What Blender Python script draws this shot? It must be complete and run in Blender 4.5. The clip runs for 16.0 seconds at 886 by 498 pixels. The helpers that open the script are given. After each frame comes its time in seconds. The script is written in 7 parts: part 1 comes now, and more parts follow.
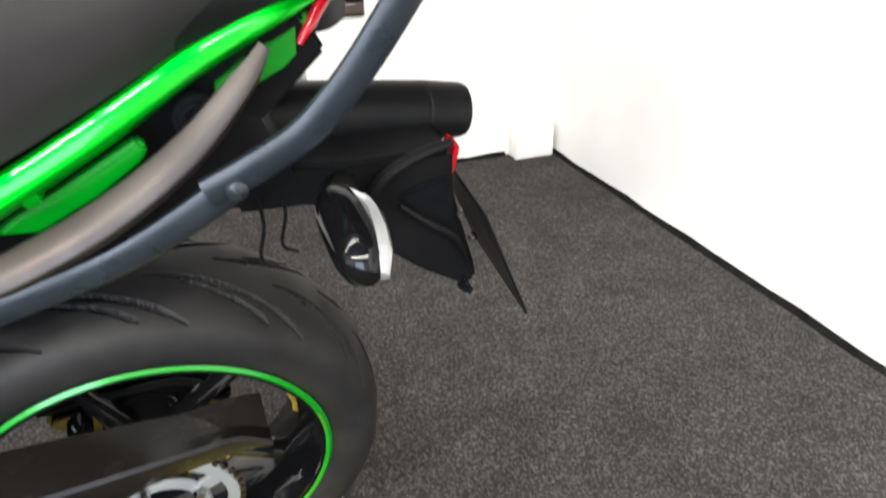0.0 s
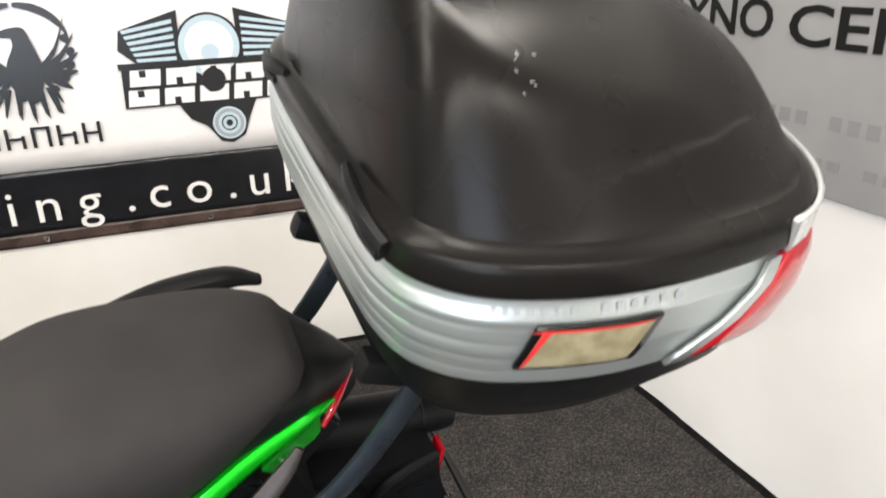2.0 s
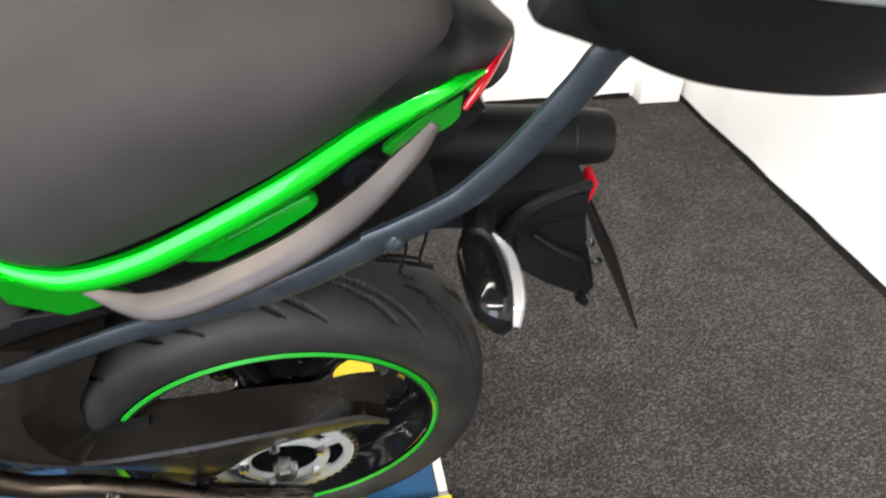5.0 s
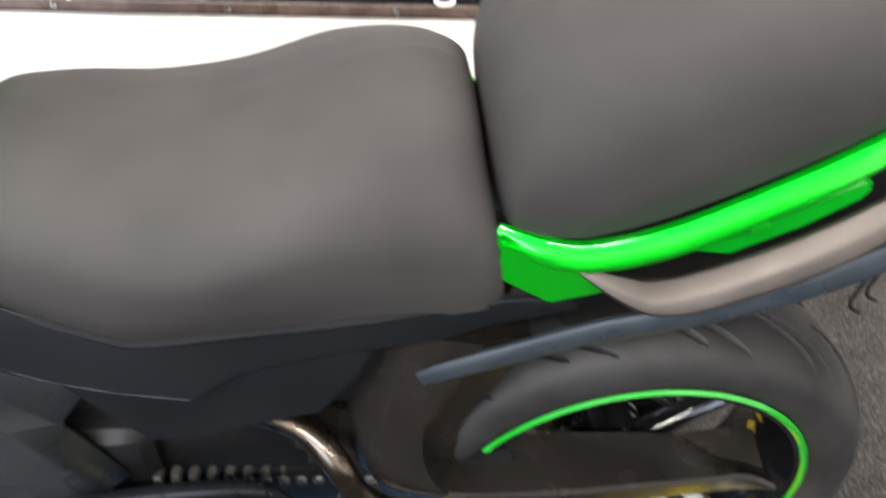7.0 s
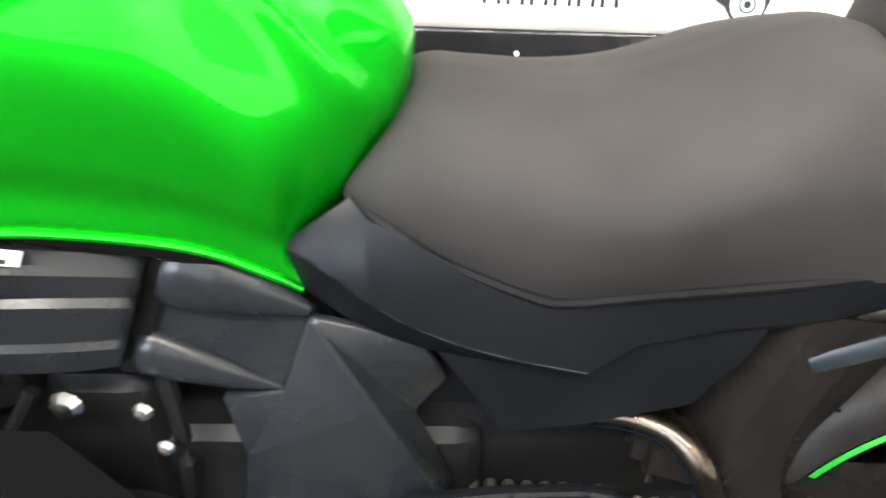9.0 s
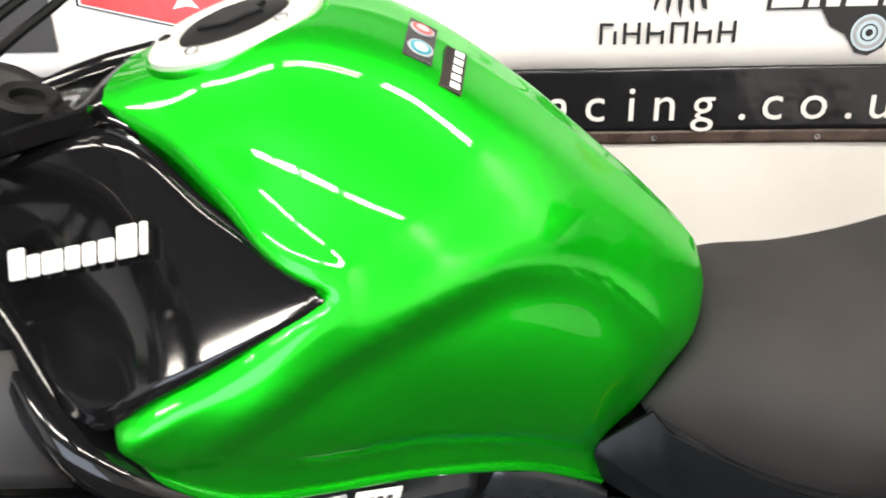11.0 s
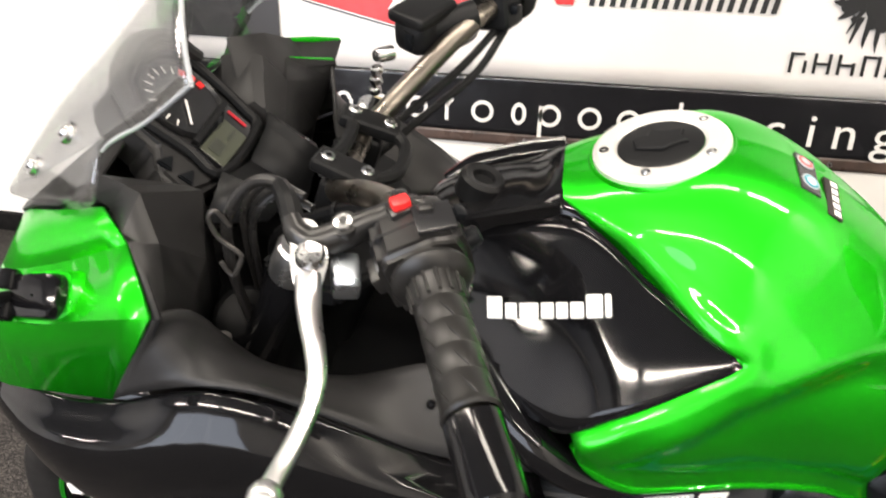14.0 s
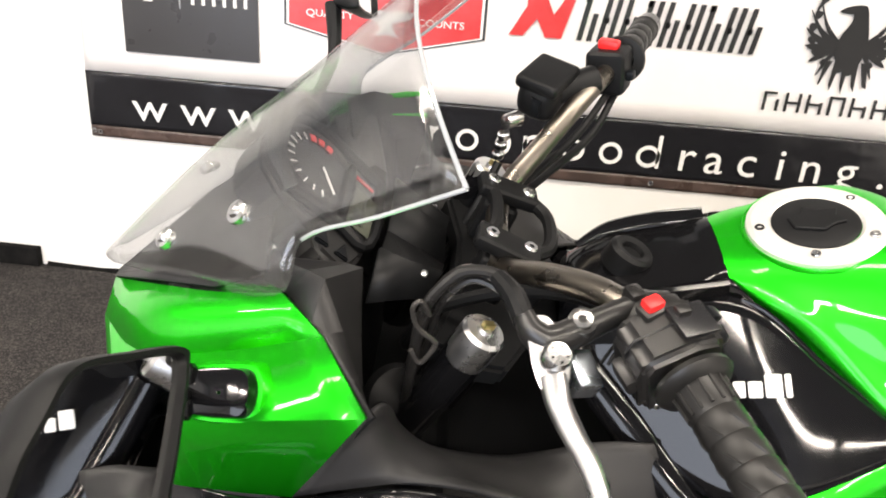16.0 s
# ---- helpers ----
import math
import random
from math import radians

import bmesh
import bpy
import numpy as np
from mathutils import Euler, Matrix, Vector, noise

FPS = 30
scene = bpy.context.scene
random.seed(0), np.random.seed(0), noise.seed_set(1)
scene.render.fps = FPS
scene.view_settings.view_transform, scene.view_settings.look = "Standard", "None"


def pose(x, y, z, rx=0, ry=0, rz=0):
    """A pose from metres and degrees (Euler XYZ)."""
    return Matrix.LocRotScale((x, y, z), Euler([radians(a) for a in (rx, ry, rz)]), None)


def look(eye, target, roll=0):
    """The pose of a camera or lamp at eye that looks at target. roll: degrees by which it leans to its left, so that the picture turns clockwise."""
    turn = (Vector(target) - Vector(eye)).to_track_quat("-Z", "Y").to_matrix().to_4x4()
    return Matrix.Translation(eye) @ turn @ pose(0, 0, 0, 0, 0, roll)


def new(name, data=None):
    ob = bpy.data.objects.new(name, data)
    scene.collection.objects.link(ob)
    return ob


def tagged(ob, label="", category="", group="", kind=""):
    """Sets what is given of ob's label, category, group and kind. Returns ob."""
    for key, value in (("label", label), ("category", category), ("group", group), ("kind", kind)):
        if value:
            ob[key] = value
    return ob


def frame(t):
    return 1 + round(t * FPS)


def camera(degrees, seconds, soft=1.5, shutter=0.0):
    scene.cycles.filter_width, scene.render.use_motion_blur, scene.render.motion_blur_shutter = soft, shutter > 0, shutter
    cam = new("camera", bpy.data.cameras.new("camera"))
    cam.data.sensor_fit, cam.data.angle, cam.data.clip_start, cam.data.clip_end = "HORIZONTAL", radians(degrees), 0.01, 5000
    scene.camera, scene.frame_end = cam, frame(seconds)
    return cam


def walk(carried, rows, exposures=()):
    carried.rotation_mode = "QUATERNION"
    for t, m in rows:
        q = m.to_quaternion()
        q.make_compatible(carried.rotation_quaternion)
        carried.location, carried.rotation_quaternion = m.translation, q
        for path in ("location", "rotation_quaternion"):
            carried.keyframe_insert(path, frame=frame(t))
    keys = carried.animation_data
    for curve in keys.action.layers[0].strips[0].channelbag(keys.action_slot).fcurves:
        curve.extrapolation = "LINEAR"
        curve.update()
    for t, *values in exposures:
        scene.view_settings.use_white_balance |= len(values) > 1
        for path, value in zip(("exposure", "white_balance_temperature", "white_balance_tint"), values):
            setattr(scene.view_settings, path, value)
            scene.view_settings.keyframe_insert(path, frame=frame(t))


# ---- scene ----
cam = camera(61.8, 16.0, soft=1.8, shutter=0.5)
PATH = [
    (0, (-0.559, -0.041, 0.937), (0.063, 1.623, 0.019), -0.6),
    (0.5, (-0.569, -0.05, 0.991), (0.074, 1.676, 0.21), -1.1),
    (1, (-0.572, -0.081, 1.096), (0.064, 1.668, 0.364), -0.6),
    (1.5, (-0.57, -0.102, 1.191), (0.067, 1.656, 0.482), -1.2),
    (2, (-0.569, -0.128, 1.292), (0.091, 1.616, 0.57), -1.7),
    (2.5, (-0.568, -0.133, 1.365), (0.138, 1.61, 0.683), -0.4),
    (3, (-0.58, -0.132, 1.402), (0.113, 1.637, 0.776), 0.6),
    (3.5, (-0.591, -0.121, 1.325), (0.043, 1.654, 0.656), 1.9),
    (3.7, (-0.579, -0.105, 1.282), (0.01, 1.652, 0.532), 1.7),
    (5.8, (-0.62, 0.058, 1.039), (-0.47, 1.607, -0.218), 2.3),
    (6, (-0.656, 0.066, 1.036), (-0.562, 1.633, -0.205), 1.7),
    (6.5, (-0.792, 0.096, 1.018), (-0.732, 1.662, -0.224), 0.5),
    (7, (-0.927, 0.07, 0.951), (-0.812, 1.831, 0.01), 1.9),
    (7.5, (-1.009, 0.052, 0.909), (-0.943, 1.945, 0.266), 3.6),
    (8, (-1.061, 0.049, 0.853), (-1.087, 1.975, 0.313), 3.2),
    (8.5, (-1.135, 0.039, 0.811), (-1.175, 1.96, 0.254), 3.0),
    (9, (-1.222, 0.032, 0.823), (-1.21, 1.93, 0.192), 1.9),
    (9.5, (-1.306, 0.019, 0.874), (-1.339, 1.908, 0.217), 1.1),
    (10, (-1.356, 0.028, 0.942), (-1.441, 1.91, 0.271), -0.4),
    (12.3, (-1.525, -0.052, 1.112), (-1.758, 1.776, 0.335), 0.9),
    (12.5, (-1.546, -0.066, 1.119), (-1.802, 1.753, 0.328), 1.8),
    (13, (-1.6, -0.113, 1.138), (-1.882, 1.687, 0.313), 2.5),
    (13.5, (-1.637, -0.154, 1.169), (-1.964, 1.631, 0.33), 1.9),
    (14, (-1.679, -0.176, 1.2), (-2.037, 1.623, 0.403), 1.6),
    (14.5, (-1.738, -0.161, 1.222), (-2.09, 1.655, 0.461), 2.5),
    (15, (-1.81, -0.158, 1.238), (-2.069, 1.681, 0.494), 4.1),
    (15.5, (-1.884, -0.175, 1.248), (-2.078, 1.672, 0.506), 4.7),
    (16, (-1.94, -0.177, 1.247), (-2.057, 1.667, 0.481), 4.4),
]
EXPOSURES = [(0, 0.4, 6250, 10), (0.5, 0.18, 6250, 10), (1.0, -0.13, 6250, 10), (2.0, -0.3, 6450, 11), (3.7, -0.32, 6450, 11), (5.8, 0.75, 6300, 12), (7.0, 0.72, 6350, 11), (9.0, 0.82, 6500, 10), (9.5, 0.78, 6500, 10), (10.0, 0.36, 6500, 10), (12.3, -0.24, 6750, 12), (16.0, -0.2, 6800, 13)]
walk(cam, [(t, look(eye, target, roll)) for t, eye, target, roll in PATH], EXPOSURES)

# ---- light and exposure ----
world = bpy.data.worlds.new("world")
scene.world = world
world.use_nodes = True
world.node_tree.nodes["Background"].inputs[0].default_value = (0.7, 0.82, 1.0, 1)
world.node_tree.nodes["Background"].inputs[1].default_value = 0.35


def area_lamp(name, m, sx, sy, watts, colour):
    data = bpy.data.lights.new(name, "AREA")
    data.shape, data.size, data.size_y, data.energy, data.color = "RECTANGLE", sx, sy, watts, colour
    ob = new(name, data)
    ob.matrix_world = m
    return ob


# ---- materials ----
def mat(name, colour, rough=0.5, metal=0.0, coat=0.0, spec=0.5):
    m = bpy.data.materials.new(name)
    m.use_nodes = True
    b = m.node_tree.nodes["Principled BSDF"]
    b.inputs["Base Color"].default_value = (*colour, 1)
    b.inputs["Roughness"].default_value = rough
    b.inputs["Metallic"].default_value = metal
    b.inputs["Coat Weight"].default_value = coat
    b.inputs["Coat Roughness"].default_value = 0.04
    b.inputs["Specular IOR Level"].default_value = spec
    return m


def nodes_of(m):
    return m.node_tree.nodes, m.node_tree.links, m.node_tree.nodes["Principled BSDF"]


def vary(m, c1, c2, scale, detail=3.0, lo=0.35, hi=0.65, stretch=(1, 1, 1), seed=0.0):
    """Blend the base colour between two tones by noise at real size."""
    n, l, b = nodes_of(m)
    tc, mp, no, ra = (n.new(k) for k in ("ShaderNodeTexCoord", "ShaderNodeMapping", "ShaderNodeTexNoise", "ShaderNodeValToRGB"))
    mp.inputs["Scale"].default_value = stretch
    mp.inputs["Location"].default_value = (seed, seed, seed)
    no.inputs["Scale"].default_value, no.inputs["Detail"].default_value = scale, detail
    ra.color_ramp.elements[0].position, ra.color_ramp.elements[1].position = lo, hi
    ra.color_ramp.elements[0].color, ra.color_ramp.elements[1].color = (*c1, 1), (*c2, 1)
    l.new(tc.outputs["Object"], mp.inputs[0])
    l.new(mp.outputs[0], no.inputs["Vector"])
    l.new(no.outputs["Fac"], ra.inputs[0])
    l.new(ra.outputs[0], b.inputs["Base Color"])
    return m


def relief(m, scale, strength, distance=0.002, detail=4.0, stretch=(1, 1, 1)):
    n, l, b = nodes_of(m)
    tc, mp, no, bu = (n.new(k) for k in ("ShaderNodeTexCoord", "ShaderNodeMapping", "ShaderNodeTexNoise", "ShaderNodeBump"))
    mp.inputs["Scale"].default_value = stretch
    no.inputs["Scale"].default_value, no.inputs["Detail"].default_value = scale, detail
    bu.inputs["Strength"].default_value, bu.inputs["Distance"].default_value = strength, distance
    l.new(tc.outputs["Object"], mp.inputs[0])
    l.new(mp.outputs[0], no.inputs["Vector"])
    l.new(no.outputs["Fac"], bu.inputs["Height"])
    l.new(bu.outputs[0], b.inputs["Normal"])
    return m


def smudge(m, lo, hi, scale=14.0):
    """Uneven gloss."""
    n, l, b = nodes_of(m)
    tc, no, mr = (n.new(k) for k in ("ShaderNodeTexCoord", "ShaderNodeTexNoise", "ShaderNodeMapRange"))
    no.inputs["Scale"].default_value, no.inputs["Detail"].default_value = scale, 5.0
    mr.inputs["From Min"].default_value, mr.inputs["From Max"].default_value = 0.3, 0.7
    mr.inputs["To Min"].default_value, mr.inputs["To Max"].default_value = lo, hi
    l.new(tc.outputs["Object"], no.inputs["Vector"])
    l.new(no.outputs["Fac"], mr.inputs[0])
    l.new(mr.outputs[0], b.inputs["Roughness"])
    return m


M_WALL = smudge(relief(vary(mat("wall_paint", (0.8, 0.78, 0.74), 0.6), (0.78, 0.76, 0.72), (0.84, 0.82, 0.79), 2.5), 60, 0.08, 0.001), 0.45, 0.65)
M_CEIL = relief(vary(mat("ceiling_paint", (0.2, 0.2, 0.205), 0.7), (0.19, 0.19, 0.195), (0.225, 0.225, 0.23), 2.0), 90, 0.1, 0.001)
M_WALL_GREY = smudge(vary(mat("grey_wall_paint", (0.62, 0.62, 0.63), 0.6), (0.58, 0.58, 0.59), (0.66, 0.66, 0.67), 2.5), 0.5, 0.65)
M_CARPET = mat("carpet", (0.05, 0.048, 0.046), 0.95, spec=0.1)
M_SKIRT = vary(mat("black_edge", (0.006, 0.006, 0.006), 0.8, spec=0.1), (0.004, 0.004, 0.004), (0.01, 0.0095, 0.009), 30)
M_VINYL = smudge(relief(vary(mat("white_vinyl", (0.82, 0.79, 0.77), 0.22), (0.82, 0.78, 0.77), (0.85, 0.83, 0.81), 3.0), 5.0, 0.5, 0.012, 3.0), 0.12, 0.24, 5.0)
M_VINYL_BLACK = smudge(relief(mat("black_vinyl", (0.012, 0.012, 0.014), 0.2), 5.0, 0.5, 0.012, 3.0), 0.1, 0.22, 5.0)
M_INK_WHITE = mat("white_print", (0.82, 0.8, 0.78), 0.3)
M_INK_BLACK = mat("black_print", (0.015, 0.015, 0.016), 0.3)
M_INK_RED = vary(mat("red_print", (0.62, 0.03, 0.03), 0.3), (0.58, 0.025, 0.025), (0.66, 0.04, 0.04), 20)
M_INK_TEAL = mat("teal_print", (0.02, 0.22, 0.27), 0.3)
M_INK_ORANGE = mat("orange_print", (0.75, 0.2, 0.03), 0.3)
M_INK_GREY = mat("grey_print", (0.35, 0.36, 0.38), 0.3)
M_INK_PALE = mat("pale_blue_print", (0.5, 0.62, 0.68), 0.3)
M_SIGN = smudge(vary(mat("grey_sign", (0.28, 0.278, 0.276), 0.5), (0.262, 0.26, 0.26), (0.3, 0.297, 0.295), 4), 0.35, 0.5)
M_SIGN_INK = mat("matt_black_lettering", (0.008, 0.008, 0.008), 0.6, spec=0.15)
M_SIGN_FAINT = mat("faint_lettering", (0.225, 0.224, 0.228), 0.45)
M_GREEN = mat("green_paint", (0.0012, 0.5, 0.009), 0.4, 0.84, 0.6)
M_GREEN.node_tree.nodes["Principled BSDF"].inputs["Specular Tint"].default_value = (0.25, 1.0, 0.25, 1)
M_GREEN.node_tree.nodes["Principled BSDF"].inputs["Coat Roughness"].default_value = 0.02
M_GREEN_DARK = mat("green_plastic", (0.002, 0.24, 0.008), 0.3, 0.2, 0.6)
M_BLACK_GLOSS = smudge(mat("black_gloss", (0.004, 0.004, 0.0045), 0.08, 0, 0.0, 0.32), 0.05, 0.11, 20)
M_BLACK_MATT = smudge(relief(vary(mat("black_plastic", (0.0056, 0.0058, 0.0063), 0.42, spec=0.17), (0.0044, 0.0046, 0.005), (0.0073, 0.0075, 0.008), 12), 900, 0.12, 0.0004), 0.38, 0.55, 9)
M_GREY_PLASTIC = smudge(relief(vary(mat("charcoal_plastic", (0.0052, 0.006, 0.0072), 0.4, spec=0.12), (0.0044, 0.0052, 0.0063), (0.0063, 0.0071, 0.0084), 10), 700, 0.1, 0.0004), 0.27, 0.4, 12)
M_FRAME = smudge(relief(vary(mat("frame_satin_paint", (0.013, 0.0148, 0.0175), 0.3, spec=0.42), (0.011, 0.0128, 0.0153), (0.016, 0.018, 0.0205), 10), 900, 0.06, 0.0003), 0.22, 0.34, 12)
M_SEAT = smudge(relief(vary(mat("seat_vinyl", (0.0255, 0.0238, 0.0236), 0.7, spec=0.14), (0.0225, 0.021, 0.021), (0.0295, 0.0275, 0.027), 8), 1300, 0.35, 0.0006), 0.6, 0.75, 6)
M_RUBBER = smudge(relief(vary(mat("tyre_rubber", (0.014, 0.0138, 0.0142), 0.58, spec=0.18), (0.011, 0.0106, 0.0106), (0.019, 0.0185, 0.0185), 18), 600, 0.1, 0.0004), 0.46, 0.66, 15)
M_STEEL = smudge(mat("bright_steel", (0.62, 0.62, 0.62), 0.22, 1.0), 0.15, 0.32, 40)
M_ALLOY = smudge(mat("cast_alloy", (0.7, 0.7, 0.7), 0.3, 1.0), 0.22, 0.4, 25)
M_BAR = smudge(mat("bronze_grey_bar", (0.2, 0.18, 0.155), 0.3, 1.0), 0.22, 0.38, 30)
M_GRAB = smudge(vary(mat("taupe_cast_rail", (0.038, 0.031, 0.027), 0.34, 0.6), (0.033, 0.027, 0.024), (0.047, 0.039, 0.034), 20), 0.32, 0.48)
M_GRAB_DARK = smudge(vary(mat("dark_cast_metal", (0.07, 0.066, 0.062), 0.38, 0.6), (0.06, 0.057, 0.054), (0.085, 0.08, 0.075), 30), 0.3, 0.45, 30)
M_BRONZE = smudge(mat("dark_bronze_tube", (0.085, 0.07, 0.056), 0.3, 1.0), 0.22, 0.38, 30)
M_ARM = smudge(relief(vary(mat("swing_arm_paint", (0.009, 0.0078, 0.007), 0.24, 0.0, spec=0.17), (0.0075, 0.0064, 0.0056), (0.011, 0.0095, 0.0086), 14), 500, 0.05, 0.0003), 0.18, 0.3, 14)
M_ZINC = smudge(mat("dull_zinc", (0.3, 0.32, 0.33), 0.4, 0.4), 0.3, 0.45, 30)
M_RACK = smudge(vary(mat("rack_black_paint", (0.013, 0.019, 0.025), 0.3), (0.011, 0.016, 0.022), (0.017, 0.023, 0.029), 25), 0.25, 0.4, 30)
M_RED = mat("red_lens", (0.4, 0.004, 0.012), 0.14, 0, 0.5)
M_RED_PLASTIC = mat("red_switch", (0.7, 0.02, 0.02), 0.35)
M_YELLOW = mat("yellow_paint", (0.8, 0.62, 0.02), 0.4)
M_BLUE = vary(mat("blue_board", (0.012, 0.075, 0.19), 0.6), (0.01, 0.065, 0.165), (0.016, 0.09, 0.22), 12)
M_CASE_SILVER = smudge(vary(mat("satin_silver_plastic", (0.46, 0.5, 0.49), 0.3, 0.7), (0.45, 0.49, 0.48), (0.48, 0.52, 0.51), 4, 2), 0.3, 0.36, 6)
M_CASE_LID = smudge(relief(vary(mat("case_lid_plastic", (0.008, 0.0072, 0.0067), 0.3, spec=0.14), (0.0062, 0.0055, 0.005), (0.0092, 0.0083, 0.0077), 7), 500, 0.1, 0.0005), 0.22, 0.33, 8)
M_LENS = mat("clear_lens", (0.6, 0.6, 0.6), 0.05, 0.6)
M_LCD = mat("lcd", (0.05, 0.055, 0.038), 0.2)
M_GOLD = vary(mat("gold_sticker", (0.36, 0.31, 0.18), 0.35, 0.3), (0.3, 0.26, 0.15), (0.45, 0.4, 0.25), 60)

M_SCREEN = bpy.data.materials.new("clear_screen")
M_SCREEN.use_nodes = True
_n, _l = M_SCREEN.node_tree.nodes, M_SCREEN.node_tree.links
_n.remove(_n["Principled BSDF"])
_tr, _gl, _mx, _lw, _mr = (_n.new(k) for k in ("ShaderNodeBsdfTransparent", "ShaderNodeBsdfGlossy", "ShaderNodeMixShader", "ShaderNodeLayerWeight", "ShaderNodeMapRange"))
_tr.inputs[0].default_value = (0.9, 0.905, 0.905, 1)
_gl.inputs["Roughness"].default_value = 0.12
_lw.inputs[0].default_value = 0.3
_mr.inputs["To Min"].default_value, _mr.inputs["To Max"].default_value = 0.05, 0.46
_l.new(_lw.outputs["Facing"], _mr.inputs[0])
_l.new(_mr.outputs[0], _mx.inputs[0])
_l.new(_tr.outputs[0], _mx.inputs[1])
_l.new(_gl.outputs[0], _mx.inputs[2])
_l.new(_mx.outputs[0], _n["Material Output"].inputs[0])

# flecked carpet: single tufts, light and dark, with wear on a larger scale and a pile relief
_n, _l, _b = nodes_of(M_CARPET)
_tc, _v1, _sp, _n2, _r1, _r2, _m, _bu = (_n.new(k) for k in ("ShaderNodeTexCoord", "ShaderNodeTexVoronoi", "ShaderNodeSeparateColor", "ShaderNodeTexNoise", "ShaderNodeValToRGB", "ShaderNodeValToRGB", "ShaderNodeMix", "ShaderNodeBump"))
_v1.inputs["Scale"].default_value = 260.0
_n2.inputs["Scale"].default_value, _n2.inputs["Detail"].default_value = 9.0, 5.0
_r1.color_ramp.elements[0].position, _r1.color_ramp.elements[0].color = 0.1, (0.024, 0.023, 0.0235, 1)
_r1.color_ramp.elements[1].position, _r1.color_ramp.elements[1].color = 0.98, (0.1, 0.092, 0.088, 1)
_e = _r1.color_ramp.elements.new(0.62)
_e.color = (0.045, 0.042, 0.041, 1)
_r2.color_ramp.elements[0].position, _r2.color_ramp.elements[0].color = 0.3, (0.75, 0.75, 0.75, 1)
_r2.color_ramp.elements[1].position, _r2.color_ramp.elements[1].color = 0.7, (1.1, 1.08, 1.05, 1)
_m.data_type, _m.blend_type = "RGBA", "MULTIPLY"
_m.inputs[0].default_value = 1.0
_bu.inputs["Strength"].default_value, _bu.inputs["Distance"].default_value = 0.7, 0.003
_bu.invert = True
for k in (_v1, _n2):
    _l.new(_tc.outputs["Object"], k.inputs["Vector"])
_l.new(_v1.outputs["Color"], _sp.inputs[0])
_l.new(_sp.outputs[0], _r1.inputs[0])
_l.new(_n2.outputs["Fac"], _r2.inputs[0])
_l.new(_r1.outputs[0], _m.inputs[6])
_l.new(_r2.outputs[0], _m.inputs[7])
_l.new(_m.outputs[2], _b.inputs["Base Color"])
_l.new(_v1.outputs["Distance"], _bu.inputs["Height"])
_l.new(_bu.outputs[0], _b.inputs["Normal"])


# ---- building ----
def finish(mesh, m, sharp=32):
    mesh.materials.append(m)
    mesh.polygons.foreach_set("use_smooth", [True] * len(mesh.polygons))
    mesh.set_sharp_from_angle(angle=radians(sharp))
    mesh.update()


def part(name, bm, material, parent=None, label="", sharp=32):
    bmesh.ops.recalc_face_normals(bm, faces=bm.faces[:])
    mesh = bpy.data.meshes.new(name)
    bm.to_mesh(mesh)
    bm.free()
    finish(mesh, material, sharp)
    ob = new(name, mesh)
    if parent:
        ob.parent = parent
    return tagged(ob, label)


def empty(name, m, label, category, group=""):
    ob = new(name)
    ob.empty_display_size = 0.05
    ob.matrix_world = m
    return tagged(ob, label, category, group)


def cr(points, n, closed=False):
    """Catmull-Rom through points, n samples a span."""
    p = np.array(points, float)
    k = len(p)
    out = []
    for i in range(k if closed else k - 1):
        if closed:
            a, b, c, d = p[(i - 1) % k], p[i], p[(i + 1) % k], p[(i + 2) % k]
        else:
            b, c = p[i], p[i + 1]
            a = p[i - 1] if i else 2 * b - c
            d = p[i + 2] if i + 2 < k else 2 * c - b
        for t in np.arange(n) / n:
            out.append(0.5 * (2 * b + (c - a) * t + (2 * a - 5 * b + 4 * c - d) * t * t + (3 * b - a - 3 * c + d) * t ** 3))
    if not closed:
        out.append(p[-1])
    return np.array(out)


def grid_bm(rows, closed_v=False, caps=False, bm=None):
    """Skin a grid of points: rows of equal length."""
    bm = bm or bmesh.new()
    v = [[bm.verts.new(p) for p in row] for row in rows]
    m = len(v[0])
    for a, b in zip(v, v[1:]):
        for j in range(m if closed_v else m - 1):
            bm.faces.new((a[j], a[(j + 1) % m], b[(j + 1) % m], b[j]))
    if caps:
        bm.faces.new(v[0])
        bm.faces.new(v[-1][::-1])
    return bm


def tube_bm(points, radius, n=10, smooth=6, flat=1.0, up=(0, 0, 1), caps=True, bm=None, closed=False):
    """Sweep a round (or flattened) section along a smooth line; radius may be one for each point."""
    p = cr(points, smooth, closed) if smooth > 1 else np.array(points, float)
    rad = np.interp(np.linspace(0, 1, len(p)), np.linspace(0, 1, np.size(radius)), np.atleast_1d(radius))
    tan = np.gradient(p, axis=0) if not closed else np.roll(p, -1, 0) - np.roll(p, 1, 0)
    rows = []
    for q, t, r in zip(p, tan, rad):
        t = t / np.linalg.norm(t)
        a = np.cross(t, up)
        a = a / max(np.linalg.norm(a), 1e-6)
        b = np.cross(a, t)
        rows.append([q + r * (np.cos(f) * a * flat + np.sin(f) * b) for f in np.arange(n) * 2 * np.pi / n])
    if closed:
        rows.append(rows[0])
    return grid_bm(rows, True, caps and not closed, bm)


